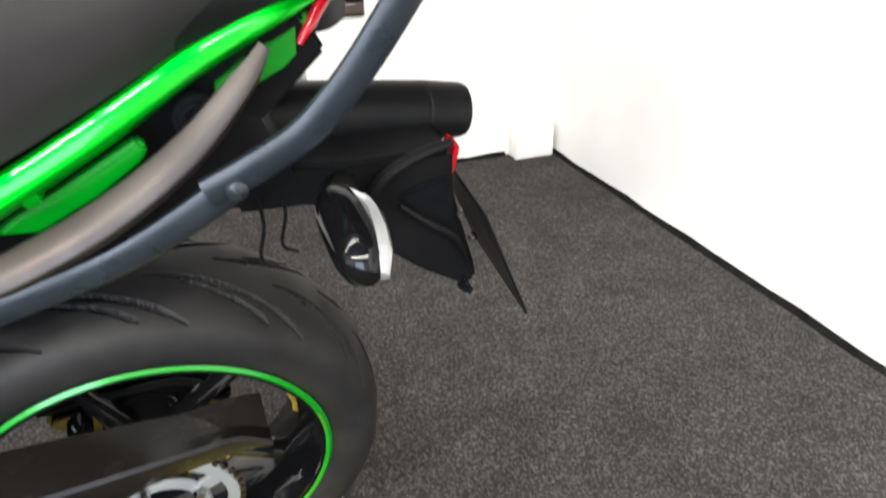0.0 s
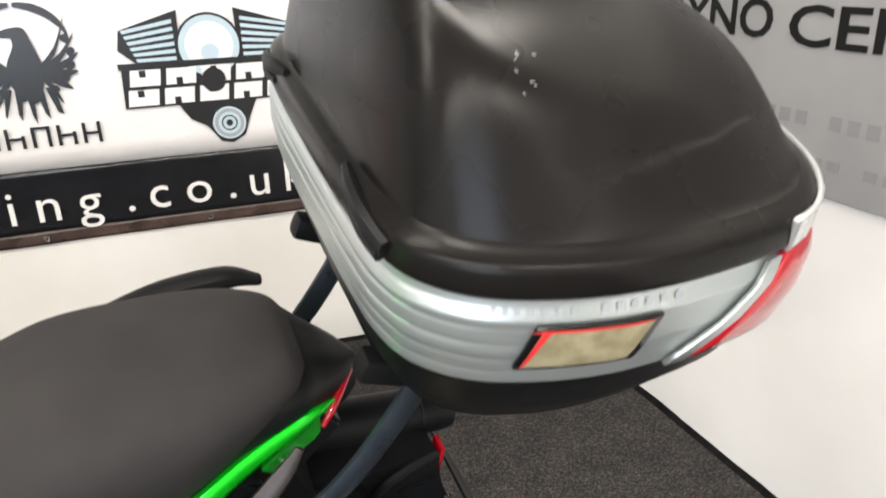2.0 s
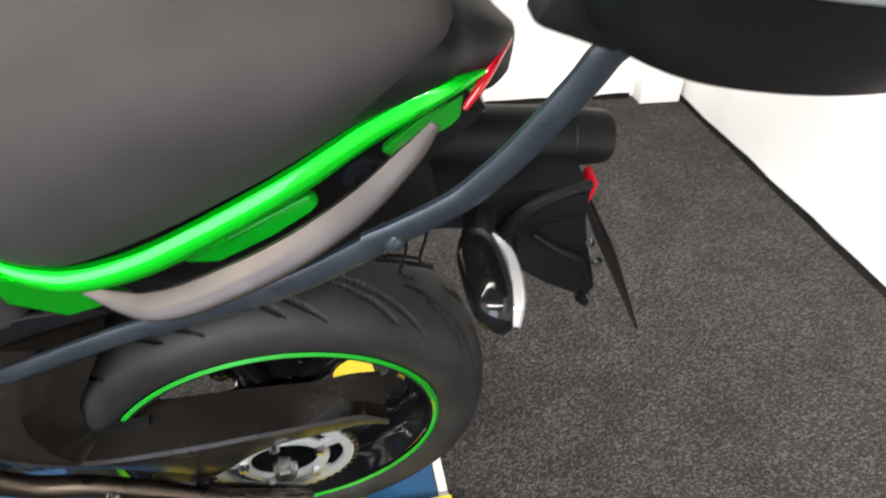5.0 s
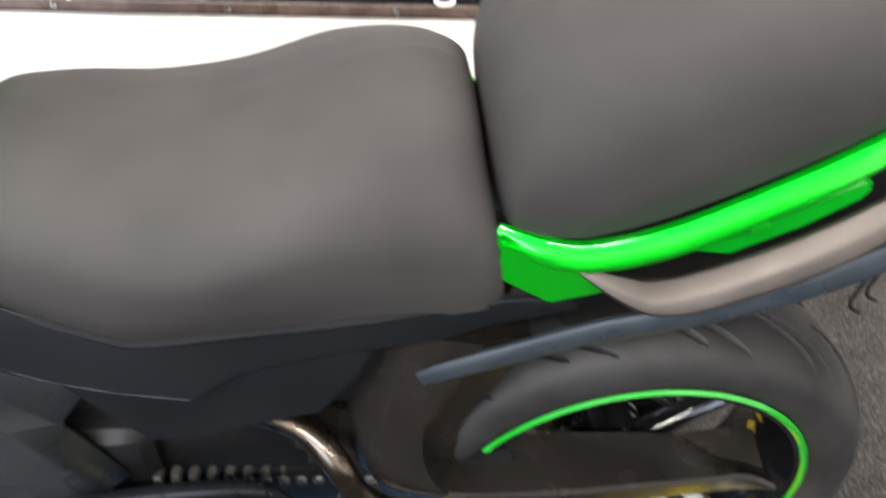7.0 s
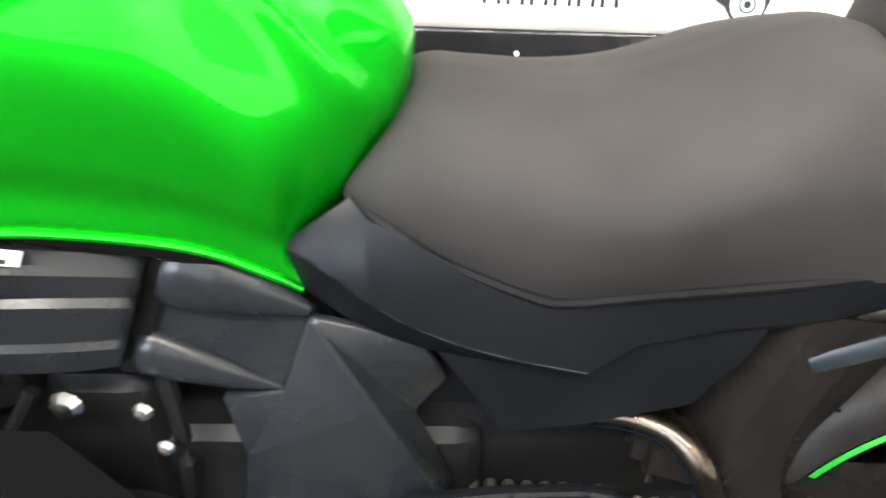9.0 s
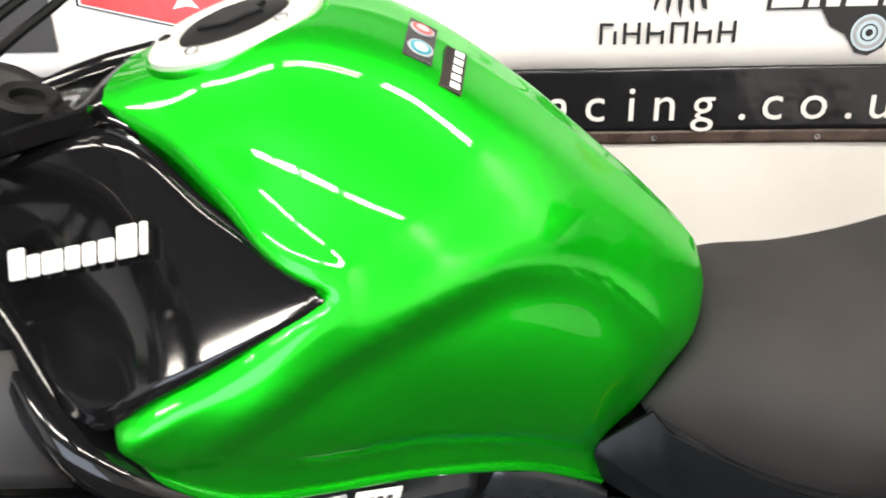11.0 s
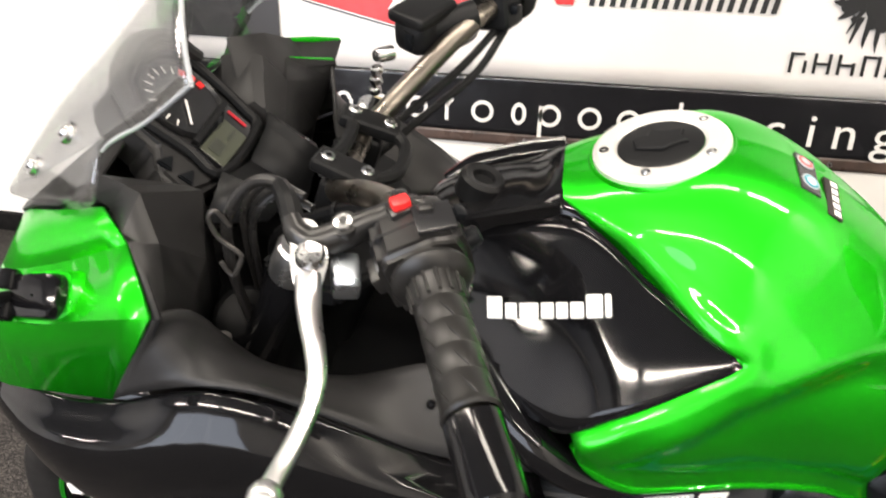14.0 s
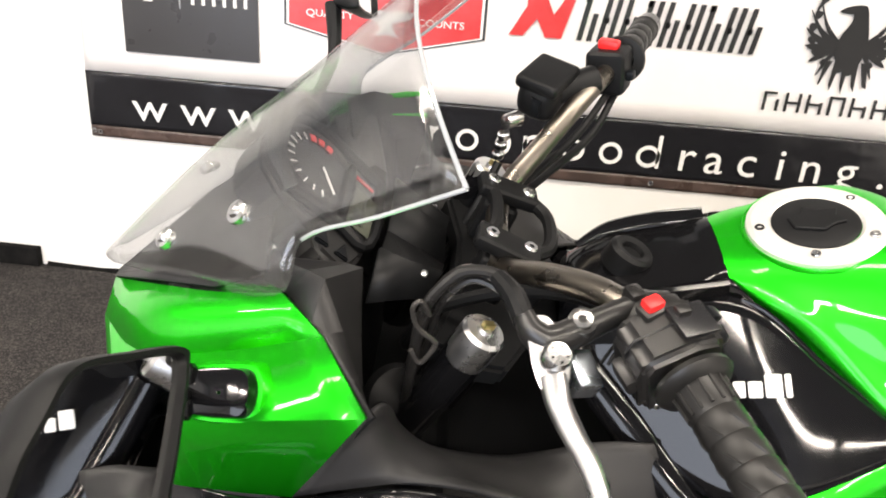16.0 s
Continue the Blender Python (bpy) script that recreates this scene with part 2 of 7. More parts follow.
def blade_bm(points, radius, section, smooth=6, hand=1):
    """Sweep a section of (out, up) corners along a smooth line; hand 1 is the side stand's side."""
    p = cr(points, smooth)
    rad = np.interp(np.linspace(0, 1, len(p)), np.linspace(0, 1, np.size(radius)), np.atleast_1d(radius))
    rows = []
    for q, t, r in zip(p, np.gradient(p, axis=0), rad):
        t = t / np.linalg.norm(t)
        a = np.cross(t, (0, 0, 1))
        a = a / np.linalg.norm(a)
        b = np.cross(a, t)
        rows.append([q + r * (o * a * hand + u * b) for o, u in section])
    return grid_bm(rows, True, True)


def rev_bm(profile, centre, axis, n=32, bm=None, closed=False):
    """Turn a profile of (radius, along) about an axis."""
    axis = np.array(axis, float) / np.linalg.norm(axis)
    a = np.cross(axis, (0, 0, 1) if abs(axis[2]) < 0.9 else (1, 0, 0))
    a /= np.linalg.norm(a)
    b = np.cross(axis, a)
    prof = list(profile) + ([profile[0]] if closed else [])
    rows = [[np.array(centre) + s * axis + max(r, 1e-5) * (np.cos(f) * a + np.sin(f) * b) for f in np.arange(n) * 2 * np.pi / n] for r, s in prof]
    return grid_bm(rows, True, False, bm)


def box_bm(size, m=Matrix(), bevel=0.0, seg=2, bm=None):
    own = bmesh.new()
    bmesh.ops.create_cube(own, size=1.0, matrix=m @ Matrix.Diagonal((*size, 1)))
    if bevel:
        bmesh.ops.bevel(own, geom=own.edges[:], offset=bevel, segments=seg, affect="EDGES", profile=0.6)
    if bm is None:
        return own
    tmp = bpy.data.meshes.new("tmp")
    own.to_mesh(tmp)
    own.free()
    bm.from_mesh(tmp)
    bpy.data.meshes.remove(tmp)
    return bm


def plate_bm(outline, place, into, bevel=0.0, seg=2):
    """outline: (u, v) corners; place(u, v) gives a point; the plate is pushed along the vector into (or, a number, along y)."""
    into = Vector((0, into, 0)) if isinstance(into, (int, float)) else Vector(into)
    bm = bmesh.new()
    f = bm.faces.new([bm.verts.new(place(u, v)) for u, v in outline])
    ext = bmesh.ops.extrude_face_region(bm, geom=[f])
    for v in ext["geom"]:
        if isinstance(v, bmesh.types.BMVert):
            v.co += into
    bmesh.ops.recalc_face_normals(bm, faces=bm.faces[:])
    if bevel:
        bmesh.ops.bevel(bm, geom=bm.edges[:], offset=bevel, segments=seg, affect="EDGES", clamp_overlap=True)
    return bm


def thicken(ob, t, offset=-1.0):
    mod = ob.modifiers.new("solid", "SOLIDIFY")
    mod.thickness, mod.offset = t, offset
    return ob


def side(y, kx=0.0, kz=0.0, x0=0.0, z0=0.0):
    """A nearly upright plane along the machine: lateral place y, leaning with x and z."""
    return lambda u, v: (u, y + kx * (u - x0) + kz * (v - z0), v)


def text_bm(body, size, m, depth=0.0015, shear=0.0, bold=0.0, spacing=1.0, align="LEFT"):
    cu = bpy.data.curves.new("lettering", "FONT")
    cu.body, cu.size, cu.shear, cu.offset, cu.space_character, cu.extrude = body, size, shear, bold, spacing, depth
    cu.align_x, cu.resolution_u = align, 3
    ob = bpy.data.objects.new("lettering", cu)
    mesh = bpy.data.meshes.new_from_object(ob)
    bm = bmesh.new()
    bm.from_mesh(mesh)
    bmesh.ops.transform(bm, matrix=m, verts=bm.verts)
    bpy.data.objects.remove(ob)
    bpy.data.meshes.remove(mesh)
    return bm


M_MIRROR = mat("mirror_glass", (0.85, 0.86, 0.87), 0.02, 1.0)
M_SCREEN_EDGE = mat("screen_edge_plastic", (0.4, 0.42, 0.44), 0.08, 0.3)
M_DIAL = mat("dial_face", (0.012, 0.012, 0.013), 0.25)
M_LCD_DARK = mat("lcd_segments", (0.03, 0.033, 0.025), 0.3)
M_GRIP = smudge(relief(vary(mat("grip_rubber", (0.009, 0.0086, 0.0081), 0.36, spec=0.36), (0.0075, 0.0072, 0.0068), (0.0115, 0.011, 0.0104), 30), 800, 0.12, 0.0003), 0.33, 0.46, 20)
M_PALE_STEEL = smudge(mat("pale_plated_steel", (0.5, 0.55, 0.6), 0.3, 1.0), 0.22, 0.4, 30)
M_YELLOW_ZINC = mat("yellow_zinc", (0.65, 0.55, 0.25), 0.35, 1.0)
M_SATIN = smudge(relief(vary(mat("satin_black_cast", (0.011, 0.0105, 0.0102), 0.3, spec=0.45), (0.009, 0.0088, 0.0085), (0.014, 0.0133, 0.013), 20), 900, 0.1, 0.0003), 0.24, 0.36, 18)
M_CAP_RING = smudge(mat("satin_silver_ring", (0.62, 0.61, 0.58), 0.38, 0.45), 0.34, 0.46, 30)
M_COCKPIT = smudge(relief(vary(mat("grained_cockpit_plastic", (0.017, 0.0168, 0.0172), 0.46, spec=0.34), (0.0145, 0.0143, 0.0147), (0.021, 0.0206, 0.021), 14), 1000, 0.18, 0.0004), 0.4, 0.54, 10)
M_HEM = smudge(vary(mat("brown_black_hem", (0.06, 0.04, 0.032), 0.3), (0.045, 0.03, 0.025), (0.09, 0.06, 0.05), 14), 0.2, 0.4, 8)
M_INK_CHAR = smudge(mat("charcoal_print", (0.03, 0.028, 0.028), 0.35), 0.25, 0.4)

# ---- the room ----
WALL_Y, WALL_X = 2.276, 0.732


def slab(name, lo, hi, material, kind="structure", label="", category="", bevel=0.0):
    c, s = (np.array(lo) + hi) / 2, np.array(hi) - lo
    ob = part(name, box_bm(tuple(s), Matrix.Translation(Vector(c)), bevel), material)
    return tagged(ob, label, category, kind=kind)


slab("floor", (-6.2, -4.2, -0.12), (1.0, 2.5, 0.0), M_CARPET, label="charcoal flecked short-pile carpet", category="floor")
slab("wall_back", (-6.2, WALL_Y, 0.0), (WALL_X, WALL_Y + 0.15, 2.7), M_WALL, label="white painted plaster wall behind the banner", category="wall")
slab("wall_right", (WALL_X, -4.2, 0.0), (WALL_X + 0.15, WALL_Y + 0.15, 2.7), M_WALL, label="white painted wall with a grey sign", category="wall")
slab("wall_left", (-6.2, -4.2, 0.0), (-6.05, WALL_Y, 2.7), M_WALL_GREY, label="plain pale grey painted wall", category="wall")
slab("wall_front", (-6.05, -4.2, 0.0), (WALL_X, -4.05, 0.15), M_WALL_GREY, label="low pale grey wall under the shop window", category="wall")
slab("wall_front_top", (-6.05, -4.2, 2.25), (WALL_X, -4.05, 2.7), M_WALL_GREY, label="pale grey painted wall over the shop window", category="wall")
slab("wall_front_west", (-6.05, -4.2, 0.15), (-5.4, -4.05, 2.25), M_WALL_GREY, label="plain pale grey painted wall", category="wall")
slab("wall_front_east", (-1.4, -4.2, 0.15), (WALL_X, -4.05, 2.25), M_WALL_GREY, label="plain pale grey painted wall", category="wall")
slab("ceiling", (-6.2, -4.2, 2.7), (1.0, 2.5, 2.8), M_CEIL, label="plain grey ceiling", category="ceiling")
win = empty("window_1", pose(-3.4, -4.1, 0.15), "wide shop window letting in daylight", "window")
tagged(win, kind="structure")
for x in (-1.98, -0.66, 0.66, 1.98):
    part("window_frame", box_bm((0.05, 0.06, 2.1), pose(x, 0, 1.05), 0.006), M_INK_WHITE, win)
for z in (0.025, 2.075):
    part("window_frame", box_bm((3.96, 0.058, 0.05), pose(0, 0, z), 0.006), M_INK_WHITE, win)

# ragged black edge where the carpet meets the walls
random.seed(3)


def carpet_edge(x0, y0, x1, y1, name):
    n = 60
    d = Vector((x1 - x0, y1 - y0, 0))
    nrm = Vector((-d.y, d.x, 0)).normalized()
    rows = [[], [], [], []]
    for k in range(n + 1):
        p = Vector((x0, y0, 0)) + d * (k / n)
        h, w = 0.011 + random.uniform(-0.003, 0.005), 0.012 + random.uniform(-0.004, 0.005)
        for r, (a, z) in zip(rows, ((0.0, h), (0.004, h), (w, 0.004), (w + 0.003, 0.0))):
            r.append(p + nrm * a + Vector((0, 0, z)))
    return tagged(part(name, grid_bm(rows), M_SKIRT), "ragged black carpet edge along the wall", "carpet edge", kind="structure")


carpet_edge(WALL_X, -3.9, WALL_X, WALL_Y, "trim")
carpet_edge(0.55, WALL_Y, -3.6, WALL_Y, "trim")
slab("baseboard", (-6.0, WALL_Y - 0.03, 0.0), (-3.62, WALL_Y, 0.075), M_SKIRT, label="low black skirting board", category="skirting", bevel=0.004)
tagged(slab("pipe_box", (0.565, 2.208, 0.0), (0.712, WALL_Y, 0.115), M_WALL, "object", "small white painted box in the room corner", "pipe box", 0.004))

# lamps: twin tubes on the ceiling and the shop window
TUBE_LIGHT = (1.0, 0.94, 0.84)
for x, y, e in ((0.0, 0.3, 30), (-1.45, 0.3, 15), (-2.9, 0.3, 22), (-4.4, 0.3, 26), (0.0, -2.2, 46), (-1.45, -2.2, 56), (-2.9, -2.2, 84), (-4.4, -2.2, 84)):
    fit_ = empty("ceiling_light", pose(x, y, 2.7), "white ceiling batten with twin fluorescent tubes", "ceiling light", "ceiling lights")
    part("batten", box_bm((1.3, 0.16, 0.05), pose(0, 0, -0.026), 0.008), M_INK_WHITE, fit_)
    for dy in (-0.05, 0.05):
        area_lamp("tube_lamp", look((x, y + dy, 2.64), (x, y + dy, 0)), 1.2, 0.05, e * 0.86, TUBE_LIGHT)
area_lamp("window_light", look((-3.4, -4.0, 1.2), (-3.4, 0, 1.1)), 3.8, 2.0, 215, (0.76, 0.85, 1.0))

# ---- banner ----
banner = empty("banner", pose(0, WALL_Y - 0.006, 0), "long white vinyl advertising banner with black lettered band", "banner")
BAN_L, BAN_R, BAN_B, BAND_T, BAN_T = -3.36, 0.05, 0.53, 0.757, 1.62


def wob(x, z):
    return 0.0026 * math.sin(3.1 * x + 2.0 * z) + 0.0014 * math.sin(9.0 * x - 4 * z) + 0.001 * math.sin(17 * x + 11 * z)


def vinyl_sheet(x0, x1, z0, z1, y, nz=14):
    xs, zs = np.linspace(x0, x1, 120), np.linspace(z0, z1, nz)
    return grid_bm([[(x, y - wob(x, z), z) for x in xs] for z in zs])


thicken(part("sheet", vinyl_sheet(BAN_L, BAN_R, BAND_T, BAN_T, -0.006), M_VINYL, banner, "glossy white vinyl"), 0.002)
thicken(part("lettered_band", vinyl_sheet(BAN_L, BAN_R, BAN_B + 0.04, BAND_T, -0.006), M_VINYL_BLACK, banner, "glossy black vinyl band"), 0.002)
thicken(part("hem", vinyl_sheet(BAN_L, BAN_R, BAN_B, BAN_B + 0.04, -0.007, 5), M_HEM, banner, "glossy brown-black folded hem"), 0.003)
for k in range(7):
    x = -0.462 - 0.477 * k
    part("grommet", rev_bm([(0.0035, 0.0), (0.0045, 0.002), (0.0075, 0.002), (0.009, 0.0)], (x, -0.0135, 0.549), (0, -1, 0), 18), M_STEEL, banner)
part("grommet", rev_bm([(0.0035, 0.0), (0.0045, 0.002), (0.0075, 0.002), (0.009, 0.0)], (-3.345, -0.0135, 0.552), (0, -1, 0), 18), M_STEEL, banner)


def flat(name, outline, material, parent, y=-0.0135, label="", smooth=0):
    """A printed shape on the banner, by its outline in (x, z)."""
    pts = [tuple(p) for p in (cr(outline, smooth, True) if smooth else outline)]
    return part(name, plate_bm(pts, lambda u, v: (u, y, v), -0.0008), material, parent, label)


def bar(name, x, z, w, h, material, parent, y=-0.0135, slant=0.0):
    return flat(name, [(x, z), (x + w, z), (x + w + slant, z + h), (x + slant, z + h)], material, parent, y)


def disc(name, x, z, r, material, parent, y=-0.0135, r0=0.0, n=36):
    prof = [(r0, 0.0), (r0, 0.0008), (r, 0.0008), (r, 0.0)] if r0 else [(0.0, 0.0008), (r, 0.0008), (r, 0.0)]
    return part(name, rev_bm(prof, (x, y, z), (0, -1, 0), n), material, parent)


def arc_strip(name, cx, cz, r, a0, a1, w0, w1, material, parent, y=-0.0135, k=14):
    """A tapered crescent along a circle."""
    o, i = [], []
    for t in np.linspace(0, 1, k):
        a = math.radians(a0 + (a1 - a0) * t)
        w = (w0 + (w1 - w0) * t) * math.sin(math.pi * min(1, 0.08 + t * 0.95)) ** 0.6
        o.append((cx + (r + w / 2) * math.cos(a), cz + (r + w / 2) * math.sin(a)))
        i.append((cx + (r - w / 2) * math.cos(a), cz + (r - w / 2) * math.sin(a)))
    return flat(name, o + i[::-1], material, parent, y)


def words(body, x, z, size, material, parent, y=-0.0135, sx=1.0, align="LEFT"):
    m = Matrix.Translation((x, y, z)) @ Matrix.Rotation(math.pi / 2, 4, "X") @ Matrix.Diagonal((sx, 1, 1, 1))
    return part("lettering", text_bm(body, size, m, 0.0006, align=align), material, parent)


band = bpy.data.objects["lettered_band"]
sheet = bpy.data.objects["sheet"]


def band_arc(cx, cz, rx, rz, a0, a1, wide, n=28):
    """A plain ring, or a piece of one, on the address band."""
    o, q = [], []
    for a in np.radians(np.linspace(a0, a1, n)):
        o.append((cx + rx * math.cos(a), cz + rz * math.sin(a)))
        q.append((cx + (rx - wide) * math.cos(a), cz + (rz - wide) * math.sin(a)))
    rows = [[(u, y, v) for u, v in line] for line, y in ((q, -0.0135), (q, -0.0143), (o, -0.0143), (o, -0.0135))]
    return part("address_ring", grid_bm(rows), M_INK_WHITE, band)


# address band: readable ends lettered, the name as plain rings and bars
for body, x in (("w", -3.2), ("w", -3.03), ("w", -2.862), (".", -2.715)):
    words(body, x, 0.602, 0.145, M_INK_WHITE, band, sx=1.2)
for x, w, tall, deep in ((-2.615, 0.122, 0, 0), (-2.44, 0.076, 0, 0), (-2.305, 0.076, 0, 0), (-2.17, 0.03, 0, 0), (-2.08, 0.076, 0, 0), (-1.945, 0.05, 0, 0), (-1.855, 0.074, 0, 1), (-1.726, 0.076, 0, 0), (-1.602, 0.076, 0, 0), (-1.48, 0.078, 1, 0)):
    st, z0, z1 = 0.0125, 0.602, 0.676
    mid_z, high = (z0 + z1) / 2, z1 - z0
    if w < 0.04:
        bar("address_bar", x, z0, st, high, M_INK_WHITE, band)
        band_arc(x + 0.026, z1 - 0.028, 0.022, 0.028, 80, 170, st)
    elif w > 0.1:
        bar("address_bar", x, z0, st, high, M_INK_WHITE, band)
        for k in (0, 1):
            band_arc(x + 0.034 + 0.054 * k, z1 - 0.028, 0.027, 0.028, 0, 180, st)
            bar("address_bar", x + 0.0545 + 0.054 * k, z0, st, high - 0.028, M_INK_WHITE, band)
    else:
        band_arc(x + w / 2, mid_z, w / 2, high / 2, 0, 360, st)
        if deep == 1:
            bar("address_bar", x, z0 - 0.036, st, high + 0.03, M_INK_WHITE, band)
        if tall:
            bar("address_bar", x + w - st, z0, st, high + 0.036, M_INK_WHITE, band)
for body, x in (("r", -1.348), ("a", -1.26), ("c", -1.155), ("i", -1.03), ("n", -0.955), ("g", -0.836), (".", -0.705), ("c", -0.638), ("o", -0.528), (".", -0.4), ("u", -0.335), ("k", -0.222)):
    words(body, x, 0.602, 0.15, M_INK_WHITE, band, sx=1.05)


def stroke_name(x0, x1, z, h, n, material, stroke, slant=0.0, last=True):
    """A maker's name as plain uprights, two to a letter."""
    step = (x1 - x0) / n
    for k in range(n):
        a = x0 + k * step
        wide = step * 0.74
        bar("name_bar", a, z, stroke, h, material, sheet, slant=slant)
        bar("name_bar", a + wide - stroke, z, stroke, h * (1.0 if k % 2 else 0.62), material, sheet, slant=slant * (1.0 if k % 2 else 0.62))
        bar("name_bar", a + stroke, z + h * (0.42 if k % 3 else 0.86), wide - 2 * stroke, h * 0.13, material, sheet, slant=slant * 0.13)


stroke_name(-1.118, -0.715, 0.825, 0.06, 6, M_INK_BLACK, 0.0095)
stroke_name(-1.727, -1.165, 0.99, 0.135, 9, M_INK_BLACK, 0.016, 0.022)
stroke_name(-1.12, -0.575, 1.33, 0.066, 6, M_INK_BLACK, 0.013)
stroke_name(-0.528, -0.285, 1.313, 0.062, 4, M_INK_TEAL, 0.009)
stroke_name(-0.28, -0.035, 1.305, 0.06, 4, M_INK_ORANGE, 0.009)
words("FINANCE", -0.283, 1.252, 0.048, M_INK_GREY, sheet, sx=1.18)
arc_strip("swoosh", -0.135, 1.37, 0.045, 20, 170, 0.006, 0.004, M_INK_GREY, sheet)
for x in (-0.2, -0.09):
    disc("wheel_ring", x, 1.375, 0.02, M_INK_GREY, sheet, r0=0.015)

# winged bird emblem as plain crescents
EX, EZ = -0.897, 1.075
before_bird = set(bpy.data.objects)
for s in (1, -1):
    for k in range(7):
        arc_strip("feather", EX, EZ + 0.02, 0.088 + 0.004 * k if k else 0.1, 90 - s * (2 + 6 * k) if k == 0 else 90 - s * (52 + 19 * k), 90 - s * 78 if k == 0 else 90 - s * (66 + 19 * k), 0.022, 0.012, M_INK_BLACK, sheet)
    for k in range(6):
        a = math.radians(-90 + s * (35 + 17 * k))
        p = [(EX + s * 0.02, EZ - 0.03), (EX + 0.062 * math.cos(a) + s * 0.01, EZ - 0.02 + 0.062 * math.sin(a) - 0.008), (EX + 0.112 * math.cos(a), EZ + 0.112 * math.sin(a) + 0.012 * k - 0.02), (EX + 0.062 * math.cos(a) + s * 0.012, EZ - 0.008 + 0.062 * math.sin(a))]
        flat("feather", p, M_INK_BLACK, sheet, -0.0137 - 0.0001 * k, smooth=4)
flat("bird_body", [(EX - 0.012, EZ + 0.06), (EX + 0.014, EZ + 0.065), (EX + 0.026, EZ + 0.03), (EX + 0.036, EZ - 0.02), (EX + 0.03, EZ - 0.07), (EX + 0.012, EZ - 0.105), (EX - 0.01, EZ - 0.09), (EX - 0.034, EZ - 0.055), (EX - 0.03, EZ - 0.01), (EX - 0.012, EZ + 0.03)], M_INK_BLACK, sheet, -0.0146, smooth=5)
flat("bird_head", [(EX - 0.045, EZ + 0.052), (EX - 0.02, EZ + 0.068), (EX + 0.012, EZ + 0.07), (EX + 0.016, EZ + 0.05), (EX - 0.015, EZ + 0.048)], M_INK_BLACK, sheet, -0.0148, smooth=3)
for k in range(5):
    x = EX - 0.04 + 0.02 * k
    flat("tail_feather", [(x - 0.007, EZ - 0.07), (x + 0.008, EZ - 0.07), (x + 0.004 + (k - 2) * 0.008, EZ - 0.155 + 0.01 * abs(k - 2)), (x - 0.003 + (k - 2) * 0.006, EZ - 0.13)], M_INK_BLACK, sheet, -0.0149)

# the bird is drawn small and enlarged as a whole
for ob in set(bpy.data.objects) - before_bird:
    ob.data.transform(Matrix.Translation((EX, 0, EZ)) @ Matrix.Diagonal((1.3, 1, 1.18, 1)) @ Matrix.Translation((-EX, 0, -EZ)))

# engine emblem
VX, VZ = -0.395, 1.03
flat("emblem_base", [(VX - 0.26, VZ - 0.118), (VX - 0.255, VZ - 0.005), (VX + 0.255, VZ - 0.005), (VX + 0.26, VZ - 0.118), (VX + 0.12, VZ - 0.118), (VX + 0.095, VZ - 0.17), (VX + 0.075, VZ - 0.225), (VX + 0.035, VZ - 0.248), (VX - 0.0, VZ - 0.24), (VX - 0.035, VZ - 0.19), (VX - 0.08, VZ - 0.165), (VX - 0.11, VZ - 0.118)], M_INK_BLACK, sheet, label="black emblem ground")
for s in (1, -1):
    c0, c1 = VX + s * 0.085, VX + s * 0.255
    flat("cylinder", [(c0, VZ + 0.0), (c0 - s * 0.005, VZ + 0.155), (c1 - s * 0.01, VZ + 0.105), (c1, VZ + 0.05), (VX + s * 0.2, VZ + 0.0)], M_INK_BLACK, sheet)
    for k in range(6):
        z = VZ + 0.014 + 0.021 * k
        flat("cylinder_fin", [(c0 + s * 0.012, z), (c0 + s * 0.012, z + 0.011), (c0 + s * (0.125 + 0.006 * k), z + 0.005 - 0.008 * k * 0.6 + 0.004), (c0 + s * (0.12 + 0.006 * k), z - 0.008 * k * 0.6)], M_INK_PALE, sheet, -0.0147)
disc("drum", VX, VZ + 0.05, 0.095, M_INK_BLACK, sheet, -0.0146)
disc("drum_ring", VX, VZ + 0.05, 0.088, M_INK_PALE, sheet, -0.0152, 0.07)
disc("drum_face", VX, VZ + 0.05, 0.07, M_INK_WHITE, sheet, -0.0152)
disc("drum_boss", VX, VZ + 0.03, 0.026, M_INK_PALE, sheet, -0.0162)
flat("emblem_ground", [(VX - 0.262, VZ - 0.006), (VX - 0.262, VZ + 0.012), (VX + 0.262, VZ + 0.012), (VX + 0.262, VZ - 0.006)], M_INK_BLACK, sheet, -0.0166)
for row, (z, n) in enumerate(((VZ - 0.055, 5), (VZ - 0.112, 5))):
    for k in range(n):
        w = 0.085
        bar("name_block", VX - 0.25 + 0.012 * (1 - row) + 0.101 * k, z, w, 0.047, M_INK_WHITE, sheet, -0.0172, 0.006)
        bar("name_notch", VX - 0.25 + 0.012 * (1 - row) + 0.101 * k + 0.03, z + (0.0 if k % 2 else 0.026), 0.018, 0.02, M_INK_BLACK, sheet, -0.018)
disc("badge", VX + 0.03, VZ - 0.185, 0.05, M_INK_PALE, sheet, -0.0146)
disc("badge_ring", VX + 0.03, VZ - 0.185, 0.024, M_INK_BLACK, sheet, -0.0156, 0.02)
disc("badge_ring", VX + 0.03, VZ - 0.185, 0.044, M_INK_GREY, sheet, -0.0156, 0.034)
disc("badge_boss", VX + 0.03, VZ - 0.185, 0.01, M_INK_BLACK, sheet, -0.0156)
disc("ampersand_blob", VX, VZ - 0.05, 0.036, M_INK_BLACK, sheet, -0.0186)

